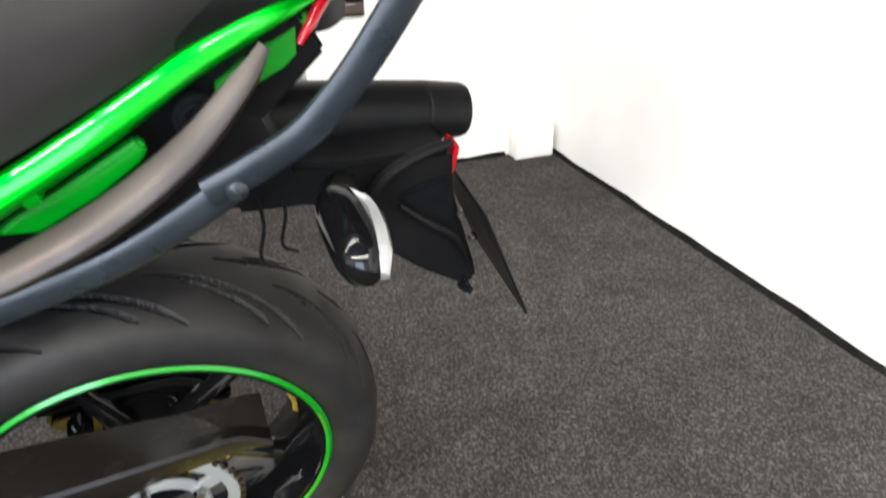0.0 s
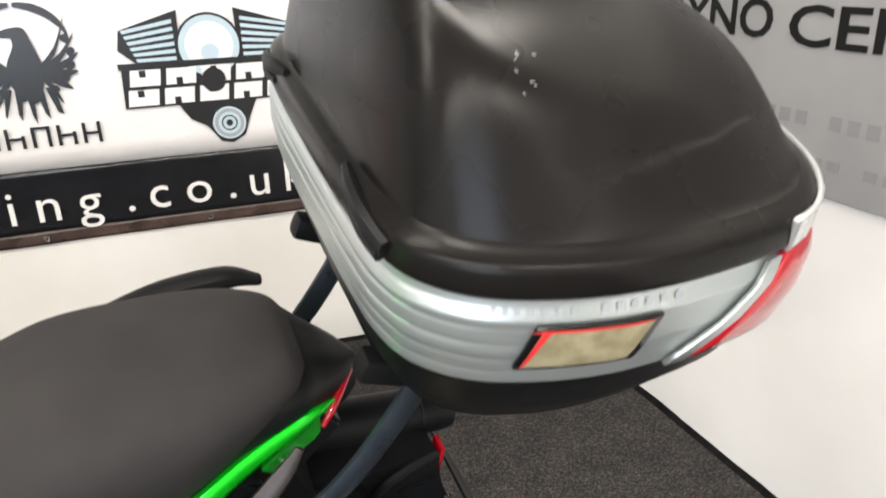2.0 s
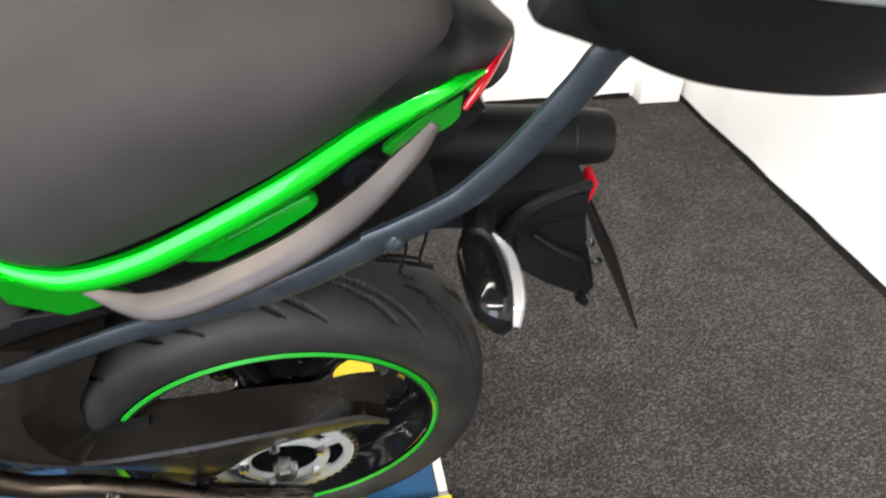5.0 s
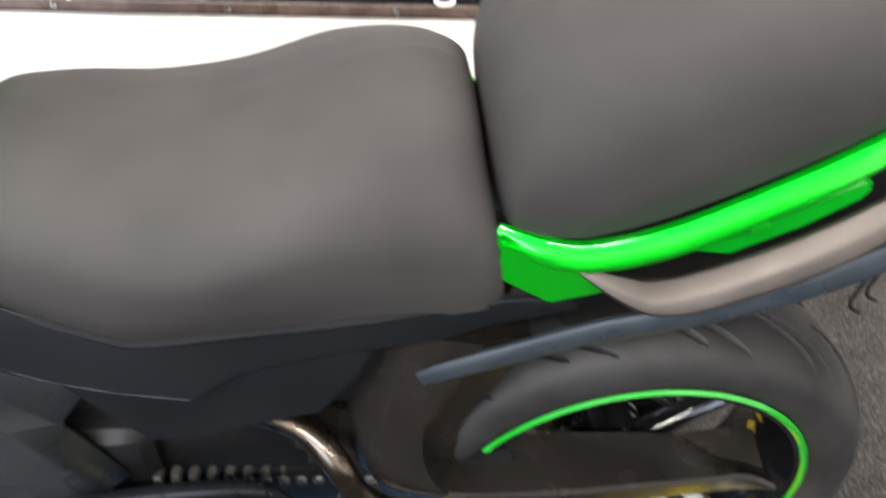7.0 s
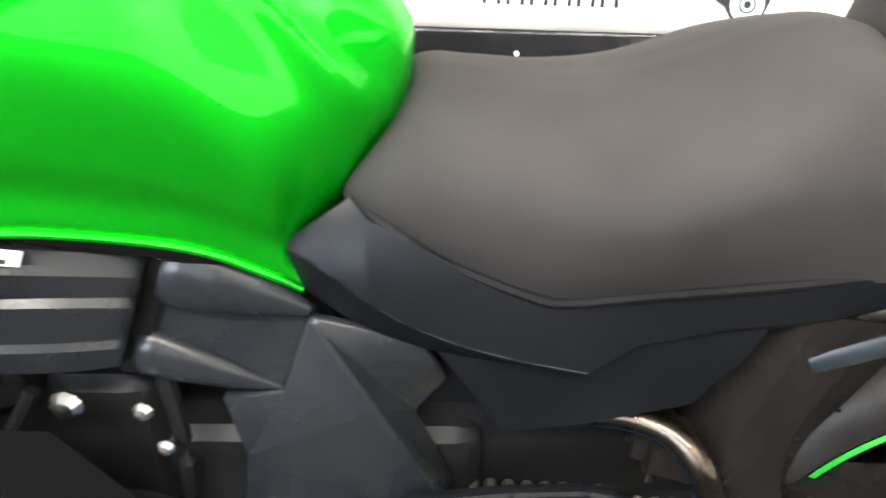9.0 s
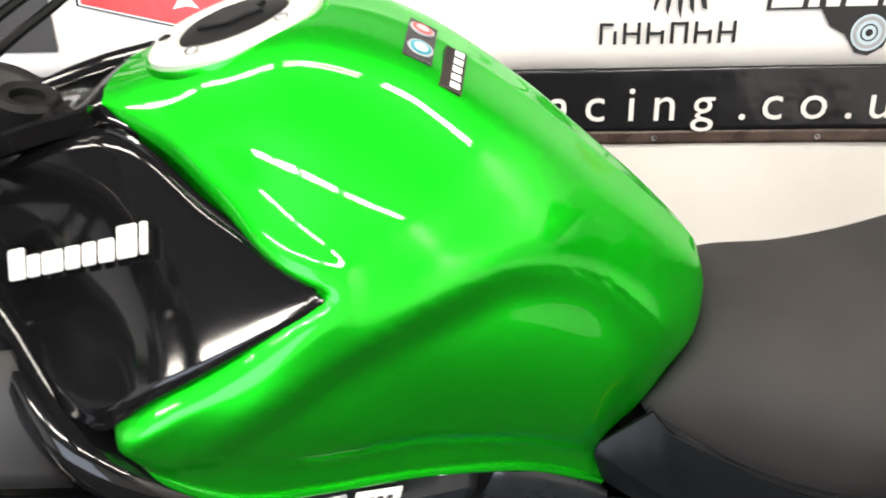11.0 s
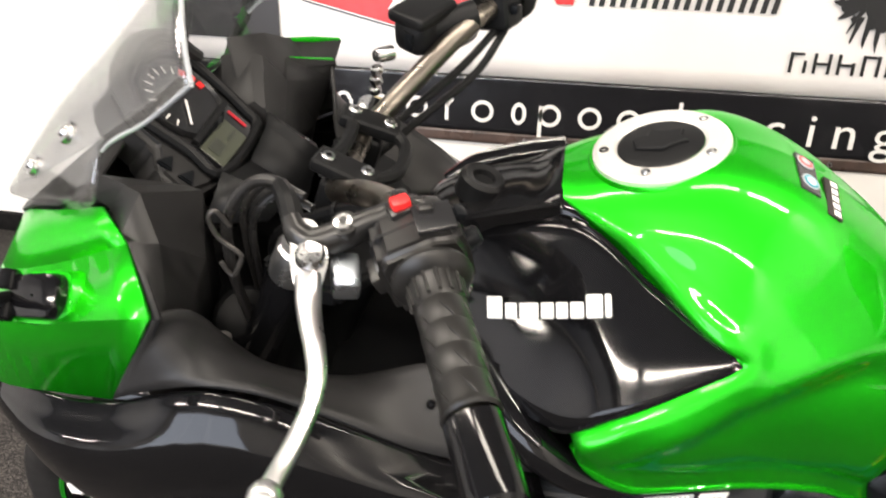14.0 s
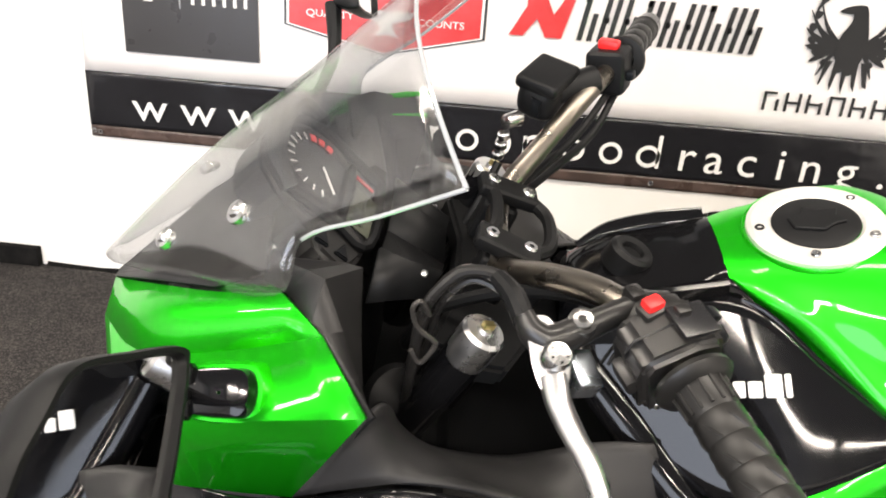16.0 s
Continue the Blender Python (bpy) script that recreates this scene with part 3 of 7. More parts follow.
# red hexagon badge
RX, RZ = -2.338, 1.02
hexa = [(-0.325, 0.16), (-0.325, -0.055), (0.0, -0.128), (0.325, -0.055), (0.325, 0.16), (0.0, 0.23)]
for k, y, m_ in ((1.0, -0.0135, M_INK_BLACK), (0.975, -0.0145, M_INK_WHITE), (0.95, -0.0155, M_INK_RED)):
    flat("badge_plate", [(RX + u * k, RZ + v * k + 0.05 * (1 - k)) for u, v in hexa], m_, sheet, y)
for k in range(6):
    bar("script_bar", RX - 0.24 + 0.075 * k, RZ + 0.04 + 0.006 * k, 0.05, 0.05 if k % 2 else 0.075, M_INK_WHITE, sheet, -0.0165, 0.015)
words("QUALITY", -2.592, 0.997, 0.031, M_INK_WHITE, sheet, -0.0166, 1.22)
words("COUNTS", -2.232, 0.993, 0.031, M_INK_WHITE, sheet, -0.0166, 1.2)
flat("anvil", [(-0.09, 0.01), (0.1, 0.012), (0.085, -0.012), (0.03, -0.026), (0.028, -0.044), (0.05, -0.07), (0.012, -0.062), (-0.03, -0.07), (-0.012, -0.044), (-0.018, -0.028), (-0.075, -0.006)] and [(RX + u, RZ + v) for u, v in ((-0.09, 0.01), (-0.075, -0.006), (-0.018, -0.028), (-0.012, -0.044), (-0.03, -0.07), (0.012, -0.062), (0.05, -0.07), (0.028, -0.044), (0.03, -0.026), (0.085, -0.012), (0.1, 0.012))], M_INK_WHITE, sheet, -0.0166)
# angular red mark
AXx, AZ = -1.94, 0.99
flat("red_mark", [(AXx, AZ + 0.0), (AXx + 0.045, AZ), (AXx + 0.085, AZ + 0.055), (AXx + 0.115, AZ + 0.0), (AXx + 0.165, AZ + 0.0), (AXx + 0.2, AZ + 0.13), (AXx + 0.165, AZ + 0.12), (AXx + 0.135, AZ + 0.07), (AXx + 0.1, AZ + 0.14), (AXx + 0.05, AZ + 0.14), (AXx + 0.05, AZ + 0.09)], M_INK_RED, sheet)
# dark square with white bars
bar("dark_square", -3.204, 0.833, 0.455, 0.4, M_INK_CHAR, sheet)
for k in range(6):
    bar("name_bar", -2.97 + 0.035 * k, 1.0, 0.011, 0.045, M_INK_WHITE, sheet, -0.0146)
bar("divider", -3.01, 0.985, 0.004, 0.09, M_INK_GREY, sheet, -0.0146)
bar("mark", -3.13, 1.0, 0.03, 0.055, M_INK_WHITE, sheet, -0.0146, 0.02)

# ---- grey sign on the right-hand wall ----
sign = empty("wall_sign", pose(WALL_X, 0, 0), "large matt grey sign board lettered in black", "sign")
board = part("board", box_bm((0.01, 2.94, 0.95), pose(-0.007, 0.27, 1.278), 0.002, 1), M_SIGN, sign)


def sign_words(body, y, y_end, z, size):
    """One word between two places along the wall."""
    m = Matrix.Rotation(-math.pi / 2, 4, "Z") @ Matrix.Rotation(math.pi / 2, 4, "X")
    bm = text_bm(body, size, m, 0.0008, bold=0.0 if "M" in body else 0.0016)
    ys = [v.co.y for v in bm.verts]
    k = (y - y_end) / (max(ys) - min(ys))
    for v in bm.verts:
        v.co = Vector((v.co.x - 0.0145, y + (v.co.y - max(ys)) * k, v.co.z + z))
    part("lettering", bm, M_SIGN_INK, sign)


for first, y0, y1, z in (("SERVICE", 1.645, 1.04, 1.41), ("MOT", 1.61, 1.316, 1.263), ("DYNO", 1.57, 1.188, 1.116)):
    sign_words(first, y0, y1, z, 0.117)
for y0, y1, z in ((0.99, 0.36, 1.406), (1.27, 0.64, 1.258), (1.14, 0.51, 1.108)):
    sign_words("CENTRE", y0, y1, z, 0.117)
for row, (z, h) in enumerate(((0.945, 0.03), (0.862, 0.022))):
    for k in range(26):
        if k % 7 == 6:
            continue
        y = 1.3 - 0.045 * k - 0.1 * row
        part("faint_bar", box_bm((0.0012, 0.03, h), pose(-0.013, y, z + h / 2)), M_SIGN_FAINT, sign)

# ---- board and yellow frame on the carpet under the machine ----
mat_ = empty("floor_board", pose(-0.95, 0.78, 0), "flat blue board with pale edge on the carpet", "board")
part("blue_face", box_bm((1.06, 0.3, 0.006), pose(0.0, 0.0, 0.004), 0.001, 1), M_BLUE, mat_)
part("pale_edge", box_bm((0.016, 0.3, 0.009), pose(0.54, 0.0, 0.005), 0.001, 1), M_INK_WHITE, mat_)
yel = empty("yellow_frame", pose(-0.63, 0.71, 0), "yellow painted steel frame lying beside the rear wheel", "frame")
part("long_bar", box_bm((0.46, 0.03, 0.022), pose(0.0, 0.006, 0.02, 0, 0, 4), 0.003), M_YELLOW, yel)
part("long_bar", box_bm((0.4, 0.022, 0.02), pose(-0.05, -0.07, 0.02, 0, 0, -2), 0.003), M_YELLOW, yel)
part("tab", box_bm((0.04, 0.12, 0.03), pose(0.15, -0.03, 0.024, 0, 0, 6), 0.003), M_YELLOW, yel)
for k in range(3):
    part("brace", box_bm((0.1, 0.014, 0.018), pose(-0.16 + 0.09 * k, -0.032, 0.02, 0, 0, 48 if k % 2 else -48), 0.002), M_YELLOW, yel)
for x, y in ((0.15, -0.06), (0.15, 0.0)):
    part("rivet", rev_bm([(0.0, 0.004), (0.005, 0.003), (0.006, 0.0)], (x, y, 0.039), (0, 0, 1), 12), M_INK_RED, yel)
part("end_plate", box_bm((0.075, 0.07, 0.012), pose(-0.532 + 0.63, 1.07 - 0.71, 0.014, 0, 0, 8), 0.003), M_YELLOW, yel)
part("end_bar", box_bm((0.02, 0.3, 0.014), pose(-0.56 + 0.63, 0.92 - 0.71, 0.012, 0, 0, 2), 0.002), M_YELLOW, yel)

# ---- the motorcycle ----
BK = pose(-0.66, 0.856, 0, 14.5, 0, 2.0)
bike = empty("motorcycle", BK, "green and black touring motorcycle leaning on its side stand", "motorcycle")

AX, RT = 0.288, 0.30


def mir(points, s):
    """Points given for the left flank (y to the left positive); s = 1 left, -1 right."""
    return [(x, -s * y, z) for x, y, z in points]


def tyre_bm(x, half, grooved):
    prof = cr([(0.222, -half * 0.86), (0.236, -half * 0.97), (0.258, -half), (0.276, -half * 0.9), (0.289, -half * 0.66), (0.297, -half * 0.36), (0.3, 0), (0.297, half * 0.36), (0.289, half * 0.66), (0.276, half * 0.9), (0.258, half), (0.236, half * 0.97), (0.222, half * 0.86)], 13 if grooved else 4)
    nth = 1320 if grooved else 96
    th = np.arange(nth) * 2 * np.pi / nth
    rad, lat = prof[:, 0], prof[:, 1]
    depth = np.zeros((nth, len(prof)))
    if grooved:
        s = np.clip(np.abs(lat) / half, 0, 1)[None, :]
        for first, count, length, s0, s1, bend, wide in ((0.0, 13, 0.62, 0.16, 0.84, 1.7, 0.0034), (0.2, 13, 0.17, 0.5, 0.78, 1.2, 0.0032), (0.36, 13, 0.2, 0.3, 0.56, 1.2, 0.0024)):
            for k in range(count):
                phi = (first + k * 2 * np.pi / count + np.where(lat > 0, 0.22, 0)[None, :] - th[:, None] + np.pi) % (2 * np.pi) - np.pi
                u = phi / length
                inside = (u > 0) & (u < 1)
                v = np.clip(u, 0.001, 1)
                line = s0 + (s1 - s0) * v ** bend
                slope = (s1 - s0) * bend * v ** (bend - 1) * half / length / 0.3
                gap = np.abs(s - line) * half * 1.15 / np.sqrt(1 + slope ** 2)
                w = wide * np.clip(np.minimum(v, 1 - v) * 7, 0.3, 1)
                depth = np.maximum(depth, np.where(inside, np.clip((w - gap) / 0.0011 + 0.5, 0, 1), 0) * 0.013)
    co = np.zeros((nth, len(prof), 3))
    r = rad[None, :] - depth
    co[..., 0], co[..., 1], co[..., 2] = x + r * np.cos(th)[:, None], lat[None, :], AX + r * np.sin(th)[:, None]
    m = len(prof)
    i, j = np.meshgrid(np.arange(nth), np.arange(m - 1), indexing="ij")
    q = np.stack([i * m + j, i * m + j + 1, (i + 1) % nth * m + j + 1, (i + 1) % nth * m + j], -1).reshape(-1, 4)
    mesh = bpy.data.meshes.new("tyre")
    mesh.from_pydata(co.reshape(-1, 3).tolist(), [], q.tolist())
    return mesh


def wheel(x, width, label, grooved, spin):
    h = width / 2
    mesh = tyre_bm(x, h, grooved)
    finish(mesh, M_RUBBER, 60)
    tyre = tagged(new("tyre", mesh), label)
    tyre.parent = bike
    rim_prof = [(0.226, -h * 0.84), (0.207, -h * 0.86), (0.2, -h * 0.6), (0.185, -h * 0.3), (0.185, h * 0.3), (0.2, h * 0.6), (0.207, h * 0.86), (0.226, h * 0.84)]
    rim = part("rim", rev_bm(rim_prof, (x, 0, AX), (0, 1, 0), 72), M_BLACK_GLOSS, bike, "gloss black alloy rim")
    for s in (-1, 1):
        part("rim_tape", rev_bm([(0.2215, 0), (0.217, s * 0.003), (0.2125, 0)], (x, s * (h * 0.86 + 0.002), AX), (0, 1, 0), 72), M_GREEN_DARK, rim, "green rim stripe")
    part("hub", rev_bm([(0.0, -0.06), (0.05, -0.06), (0.055, -0.03), (0.045, 0.0), (0.055, 0.03), (0.05, 0.06), (0.0, 0.06)], (x, 0, AX), (0, 1, 0), 28), M_BLACK_GLOSS, rim)
    for k in range(5):
        a = k * 2 * math.pi / 5 + spin
        d = np.array((math.cos(a), 0, math.sin(a)))
        c = np.array((x, 0, AX))
        part("spoke", tube_bm([c + d * 0.045, c + d * 0.12, c + d * 0.19], [0.022, 0.015, 0.018], 10, 4, 0.7, (0, 1, 0)), M_BLACK_GLOSS, rim)


wheel(0.0, 0.168, "black sport rear tyre with curved grooves", True, 0.75)
wheel(-1.62, 0.122, "black front tyre", False, 0.2)


def skin(stations, nu=6, nv=5):
    """Stations of (x, y, z) points from the middle of the top to the lower edge, smoothed both ways and mirrored."""
    prof = np.array([cr(p, nv) for p in stations])
    rows = np.stack([cr(prof[:, j], nu) for j in range(prof.shape[1])], 1)
    return grid_bm([np.concatenate([r[:0:-1], r * (1, -1, 1)]) for r in rows])


def at_x(x, *yz):
    return [(x, y, z) for y, z in yz]


# fuel tank: the flanks are dished where the black infill panels sit
TANK = [
    at_x(-1.052, (0, 1.014), (0.035, 1.011), (0.062, 0.996), (0.09, 0.952), (0.14, 0.895)) + [(-1.028, 0.198, 0.853), (-1.02, 0.2, 0.832)],
    at_x(-1.01, (0, 1.026), (0.05, 1.023), (0.08, 1.0), (0.105, 0.955), (0.158, 0.903), (0.224, 0.858), (0.214, 0.808)),
    at_x(-0.96, (0, 1.043), (0.062, 1.039), (0.1, 1.011), (0.13, 0.964), (0.178, 0.912), (0.222, 0.862), (0.204, 0.767)),
    at_x(-0.90, (0, 1.056), (0.065, 1.05), (0.11, 1.02), (0.15, 0.972), (0.188, 0.918), (0.211, 0.845), (0.18, 0.748)),
    at_x(-0.83, (0, 1.037), (0.065, 1.027), (0.116, 0.988), (0.158, 0.937), (0.182, 0.875), (0.176, 0.805), (0.155, 0.734)),
    at_x(-0.75, (0, 0.984), (0.06, 0.974), (0.111, 0.939), (0.146, 0.89), (0.159, 0.83), (0.148, 0.765), (0.128, 0.708)),
    [(-0.69, 0, 0.933), (-0.69, 0.055, 0.922), (-0.692, 0.098, 0.887), (-0.694, 0.127, 0.836), (-0.697, 0.136, 0.78), (-0.70, 0.128, 0.73), (-0.70, 0.11, 0.674)],
    [(-0.635, 0, 0.884), (-0.637, 0.05, 0.874), (-0.642, 0.084, 0.844), (-0.653, 0.105, 0.803), (-0.668, 0.11, 0.756), (-0.684, 0.108, 0.708), (-0.684, 0.104, 0.658)],
    [(-0.597, 0, 0.842), (-0.601, 0.04, 0.834), (-0.611, 0.066, 0.806), (-0.63, 0.082, 0.774), (-0.65, 0.089, 0.736), (-0.679, 0.098, 0.697), (-0.676, 0.1, 0.654)],
    [(-0.594, 0, 0.80), (-0.597, 0.03, 0.796), (-0.607, 0.052, 0.778), (-0.626, 0.066, 0.752), (-0.645, 0.073, 0.722), (-0.67, 0.082, 0.69), (-0.672, 0.086, 0.652)],
]
TANK_RIDGE = [(-1.03, 0.79), (-0.99, 0.818), (-0.968, 0.834), (-0.94, 0.856), (-0.888, 0.884), (-0.824, 0.908), (-0.778, 0.919), (-0.75, 0.917), (-0.72, 0.904), (-0.689, 0.88), (-0.653, 0.84), (-0.626, 0.803), (-0.6, 0.765)]
TANK_EDGE = [(-1.02, 0.832), (-1.01, 0.808), (-0.96, 0.767), (-0.9, 0.748), (-0.83, 0.734), (-0.75, 0.708), (-0.7, 0.674), (-0.68, 0.655)]
# outline of the black infill panel seen from the side
PANEL_EDGE = [(-1.2, 0.94), (-1.048, 1.004), (-0.99, 0.985), (-0.93, 0.955), (-0.881, 0.931), (-0.93, 0.908), (-0.982, 0.884), (-1.035, 0.85), (-1.2, 0.83)]


def ease(t):
    t = min(1, max(0, t))
    return t * t * t * (t * (6 * t - 15) + 10)


def along_line(x, line):
    return float(np.interp(x, [p[0] for p in line], [p[1] for p in line]))


def side_gap(x, z, outline):
    """Distance to an outline in the side view, negative inside it."""
    best, odd = 1.0, False
    for (a, b), (c, d) in zip(outline, outline[1:] + outline[:1]):
        k = min(1, max(0, ((x - a) * (c - a) + (z - b) * (d - b)) / ((c - a) ** 2 + (d - b) ** 2)))
        best = min(best, math.hypot(x - a - k * (c - a), z - b - k * (d - b)))
        if (b > z) != (d > z) and x < (c - a) * (z - b) / (d - b) + a:
            odd = not odd
    return -best if odd else best


def ridge_gap(x, z):
    return min(math.hypot(x - a, z - b) for a, b in RIDGE_FINE)


RIDGE_FINE = [tuple(p) for p in cr(TANK_RIDGE, 8)]
tank_bm = skin(TANK, 16, 18)
for v in tank_bm.verts:
    x, z = v.co.x, v.co.z
    if abs(v.co.y) < 0.03:
        continue
    # knee hollow below an arched ridge on each flank, with a lip that flares out again at the foot
    zr, ze = along_line(x, TANK_RIDGE), along_line(x, TANK_EDGE)
    gap = ridge_gap(x, z) * (1 if z < zr else -1)
    front, back = ease((x + 1.03) / 0.17), 1 - 0.75 * ease((x + 0.70) / 0.09)
    foot = (z - ze) / 0.034
    rest = min(1, max(0, (z - ze - 0.01) / max(zr - ze - 0.03, 0.02)))
    push = -0.0135 * ease((gap + 0.014) / 0.05) * rest ** 0.7 * front * back
    push -= 0.005 * math.exp(-((foot - 0.95) / 0.5) ** 2) * front
    push += 0.004 * math.exp(-((gap + 0.012) / 0.018) ** 2) * front * back
    # the infill panel sits in a rounded trough
    g = side_gap(x, z, PANEL_EDGE)
    if g < 0.06:
        push += -0.014 * ease((0.004 - g) / 0.012) + 0.003 * math.exp(-((g - 0.012) / 0.009) ** 2)
    v.co.y += push * min(1, (abs(v.co.y) - 0.03) / 0.03) * (1 if v.co.y > 0 else -1)
tank = part("fuel_tank", tank_bm, M_GREEN, bike, "bright green painted fuel tank", 70)
for s in (1, -1):
    part("tank_lip", tube_bm(mir([(-1.018, 0.204, 0.825), (-1.0, 0.212, 0.8), (-0.96, 0.204, 0.768), (-0.9, 0.18, 0.748), (-0.83, 0.155, 0.734), (-0.75, 0.129, 0.708), (-0.70, 0.111, 0.674), (-0.677, 0.102, 0.654)], s), [0.005, 0.005, 0.005, 0.004, 0.004, 0.004, 0.004, 0.003], 8, 6), M_GREEN, tank)
    # black infill panel on the flank
    top = cr([(-1.19, 0.052, 0.936), (-1.05, 0.07, 0.995), (-0.96, 0.126, 0.962), (-0.884, 0.179, 0.929)], 10)
    low = cr([(-1.16, 0.115, 0.862), (-1.05, 0.2, 0.845), (-0.985, 0.213, 0.884), (-0.8845, 0.18, 0.927)], 10)
    mid = (top + low) / 2 + np.array([(0.0, 0.0025, 0.0025)]) * np.sin(np.linspace(0.3, math.pi, len(top)))[:, None]
    rows = [mir(r, s) for r in cr(np.array([top, mid, low]).reshape(3, -1), 6).reshape(-1, len(top), 3)]
    panel = part("flank_panel", grid_bm(rows), M_BLACK_GLOSS, bike, "gloss black infill panel with white lettering blocks", 60)
    thicken(panel, 0.004, 0.0)
    rim_line = [tuple(p) for p in top[11:]] + [tuple(p) for p in low[::-1][1:20]]
    part("panel_edge", tube_bm(mir(rim_line, s), 0.0028, 8, 1), M_BLACK_GLOSS, panel, "bevelled gloss edge")

# maker's name on the flank: plain white blocks
NAME_L, NAME_R = Vector((-1.112, -0.134, 0.912)), Vector((-0.986, -0.139, 0.941))
along = (NAME_R - NAME_L).normalized()
up_v = Vector((0.03, 0.52, 0.85))
up_v = (up_v - up_v.dot(along) * along).normalized()
out_v = along.cross(up_v)
near = np.array([v.co for v in bpy.data.objects["flank_panel"].data.vertices if (v.co - (NAME_L + NAME_R) / 2).length < 0.1])
flat_pts = np.array([[(Vector(p) - NAME_L).dot(e) for e in (along, up_v, out_v)] for p in near])
curve = np.linalg.lstsq(np.stack([np.ones(len(flat_pts)), flat_pts[:, 0], flat_pts[:, 1], flat_pts[:, 0] ** 2, flat_pts[:, 0] * flat_pts[:, 1], flat_pts[:, 1] ** 2], 1), flat_pts[:, 2], rcond=None)[0]


def panel_rise(a, b):
    return float(curve @ (1, a, b, a * a, a * b, b * b))


for u, w, h in ((-0.003, 0.019, 0.022), (0.0165, 0.0145, 0.0155), (0.0315, 0.0215, 0.0155), (0.0535, 0.0145, 0.0155), (0.0685, 0.013, 0.0155), (0.082, 0.0145, 0.0155), (0.097, 0.017, 0.022), (0.1145, 0.0075, 0.022)):
    a, b = u + w / 2, h / 2 - 0.001
    c = NAME_L + along * a + up_v * b + out_v * (panel_rise(a, b) + 0.0112)
    ea = (along + out_v * (panel_rise(a + 0.004, b) - panel_rise(a - 0.004, b)) / 0.008).normalized()
    eb = up_v + out_v * (panel_rise(a, b + 0.004) - panel_rise(a, b - 0.004)) / 0.008
    eb = (eb - eb.dot(ea) * ea).normalized()
    m = Matrix((ea, eb, ea.cross(eb))).transposed().to_4x4()
    m.translation = c
    part("name_block", box_bm((w - 0.0018, h, 0.003), m, 0.0012, 1), M_INK_WHITE, bike, "white raised block")

# fuel cap
CAP, CAPN = np.array((-0.96, -0.001, 1.0405)), np.array((-0.24, -0.03, 0.97))
cap_ring = part("cap_ring", rev_bm([(0.042, -0.006), (0.042, 0.004), (0.045, 0.0065), (0.061, 0.0065), (0.066, 0.003), (0.067, -0.006)], CAP, CAPN, 64), M_CAP_RING, bike, "satin alloy filler ring")
part("cap_lid", rev_bm([(0.0, 0.0075), (0.037, 0.0075), (0.0415, 0.005), (0.042, -0.006)], CAP, CAPN, 48), M_BLACK_MATT, cap_ring, "matt black filler cap")
part("filler_collar", rev_bm([(0.0665, -0.001), (0.069, 0.0005), (0.071, -0.003), (0.072, -0.03)], CAP, CAPN, 64), M_GREEN, cap_ring)
e1 = Vector((0.97, 0, 0.24))
e2 = Vector((0, 1, 0))
n3 = Vector(CAPN).normalized()
for k in range(5):
    a = 1.9 + k * 2 * math.pi / 5
    c = Vector(CAP) + 0.0545 * (e1 * math.cos(a) + e2 * math.sin(a)) + n3 * 0.0065
    bolt = part("cap_bolt", rev_bm([(0.0, -0.001), (0.0022, -0.001), (0.0024, 0.0012), (0.0044, 0.0012), (0.005, 0.0)], c, n3, 14), M_STEEL if k != 1 else M_BLACK_MATT, cap_ring)
flap = [(-0.024, -0.012), (-0.01, -0.016), (0.002, -0.02), (0.014, -0.012), (0.027, -0.009), (0.02, 0.003), (0.024, 0.014), (0.006, 0.013), (-0.008, 0.022), (-0.012, 0.01), (-0.026, 0.006)]
part("key_flap", plate_bm(flap, lambda u, v: Vector(CAP) + e1 * u + e2 * v + n3 * 0.011, tuple(n3 * -0.005), 0.0012, 1), M_BLACK_MATT, cap_ring)

# decals at the back of the tank
TANK_VERTS = [v.co for v in tank.data.vertices if v.co.z > 0.99 and abs(v.co.y) < 0.09]


def on_tank(x, y, lift):
    """A frame lying on the top of the tank, its z along the surface normal."""
    z = sorted((((v.x - x) ** 2 + (v.y - y) ** 2, v.z) for v in TANK_VERTS))[:6]
    w = [1 / (d + 1e-6) for d, _ in z]
    top = sum(k * h for k, (_, h) in zip(w, z)) / sum(w)
    return Matrix.Translation((x, y, top)) @ pose(0, 0, 0, -y * 290, 27, 0) @ Matrix.Translation((0, 0, lift))


decal = part("tank_decal", box_bm((0.022, 0.056, 0.006), on_tank(-0.826, -0.02, -0.0012), 0.0006, 1), M_INK_CHAR, bike, "charcoal decal with two oval badges")
for y, ring_m, core_m in ((-0.003, M_INK_RED, M_INK_GREY), (-0.033, M_INK_TEAL, M_INK_PALE)):
    m = on_tank(-0.826, y, 0.0022)
    for r, lift, m_ in ((0.0095, 0.0, M_INK_GREY), (0.0078, 0.0004, ring_m), (0.0052, 0.0008, core_m)):
        part("oval_badge", rev_bm([(0.0, 0.0006), (r, 0.0006), (r, -0.0012)], tuple(m @ Vector((0, 0, lift))), tuple(m.to_3x3() @ Vector((0, 0, 1))), 24), m_, decal)
label_ = part("tank_label", box_bm((0.017, 0.052, 0.006), on_tank(-0.803, -0.036, -0.0012), 0.0005, 1), M_GRAB, bike, "small grey printed tank label")
for k in range(5):
    part("printed_bar", box_bm((0.007, 0.0065, 0.0008), on_tank(-0.803, -0.036, 0.0015) @ pose(0.0025, -0.02 + 0.01 * k, 0.0004)), M_INK_WHITE, label_)

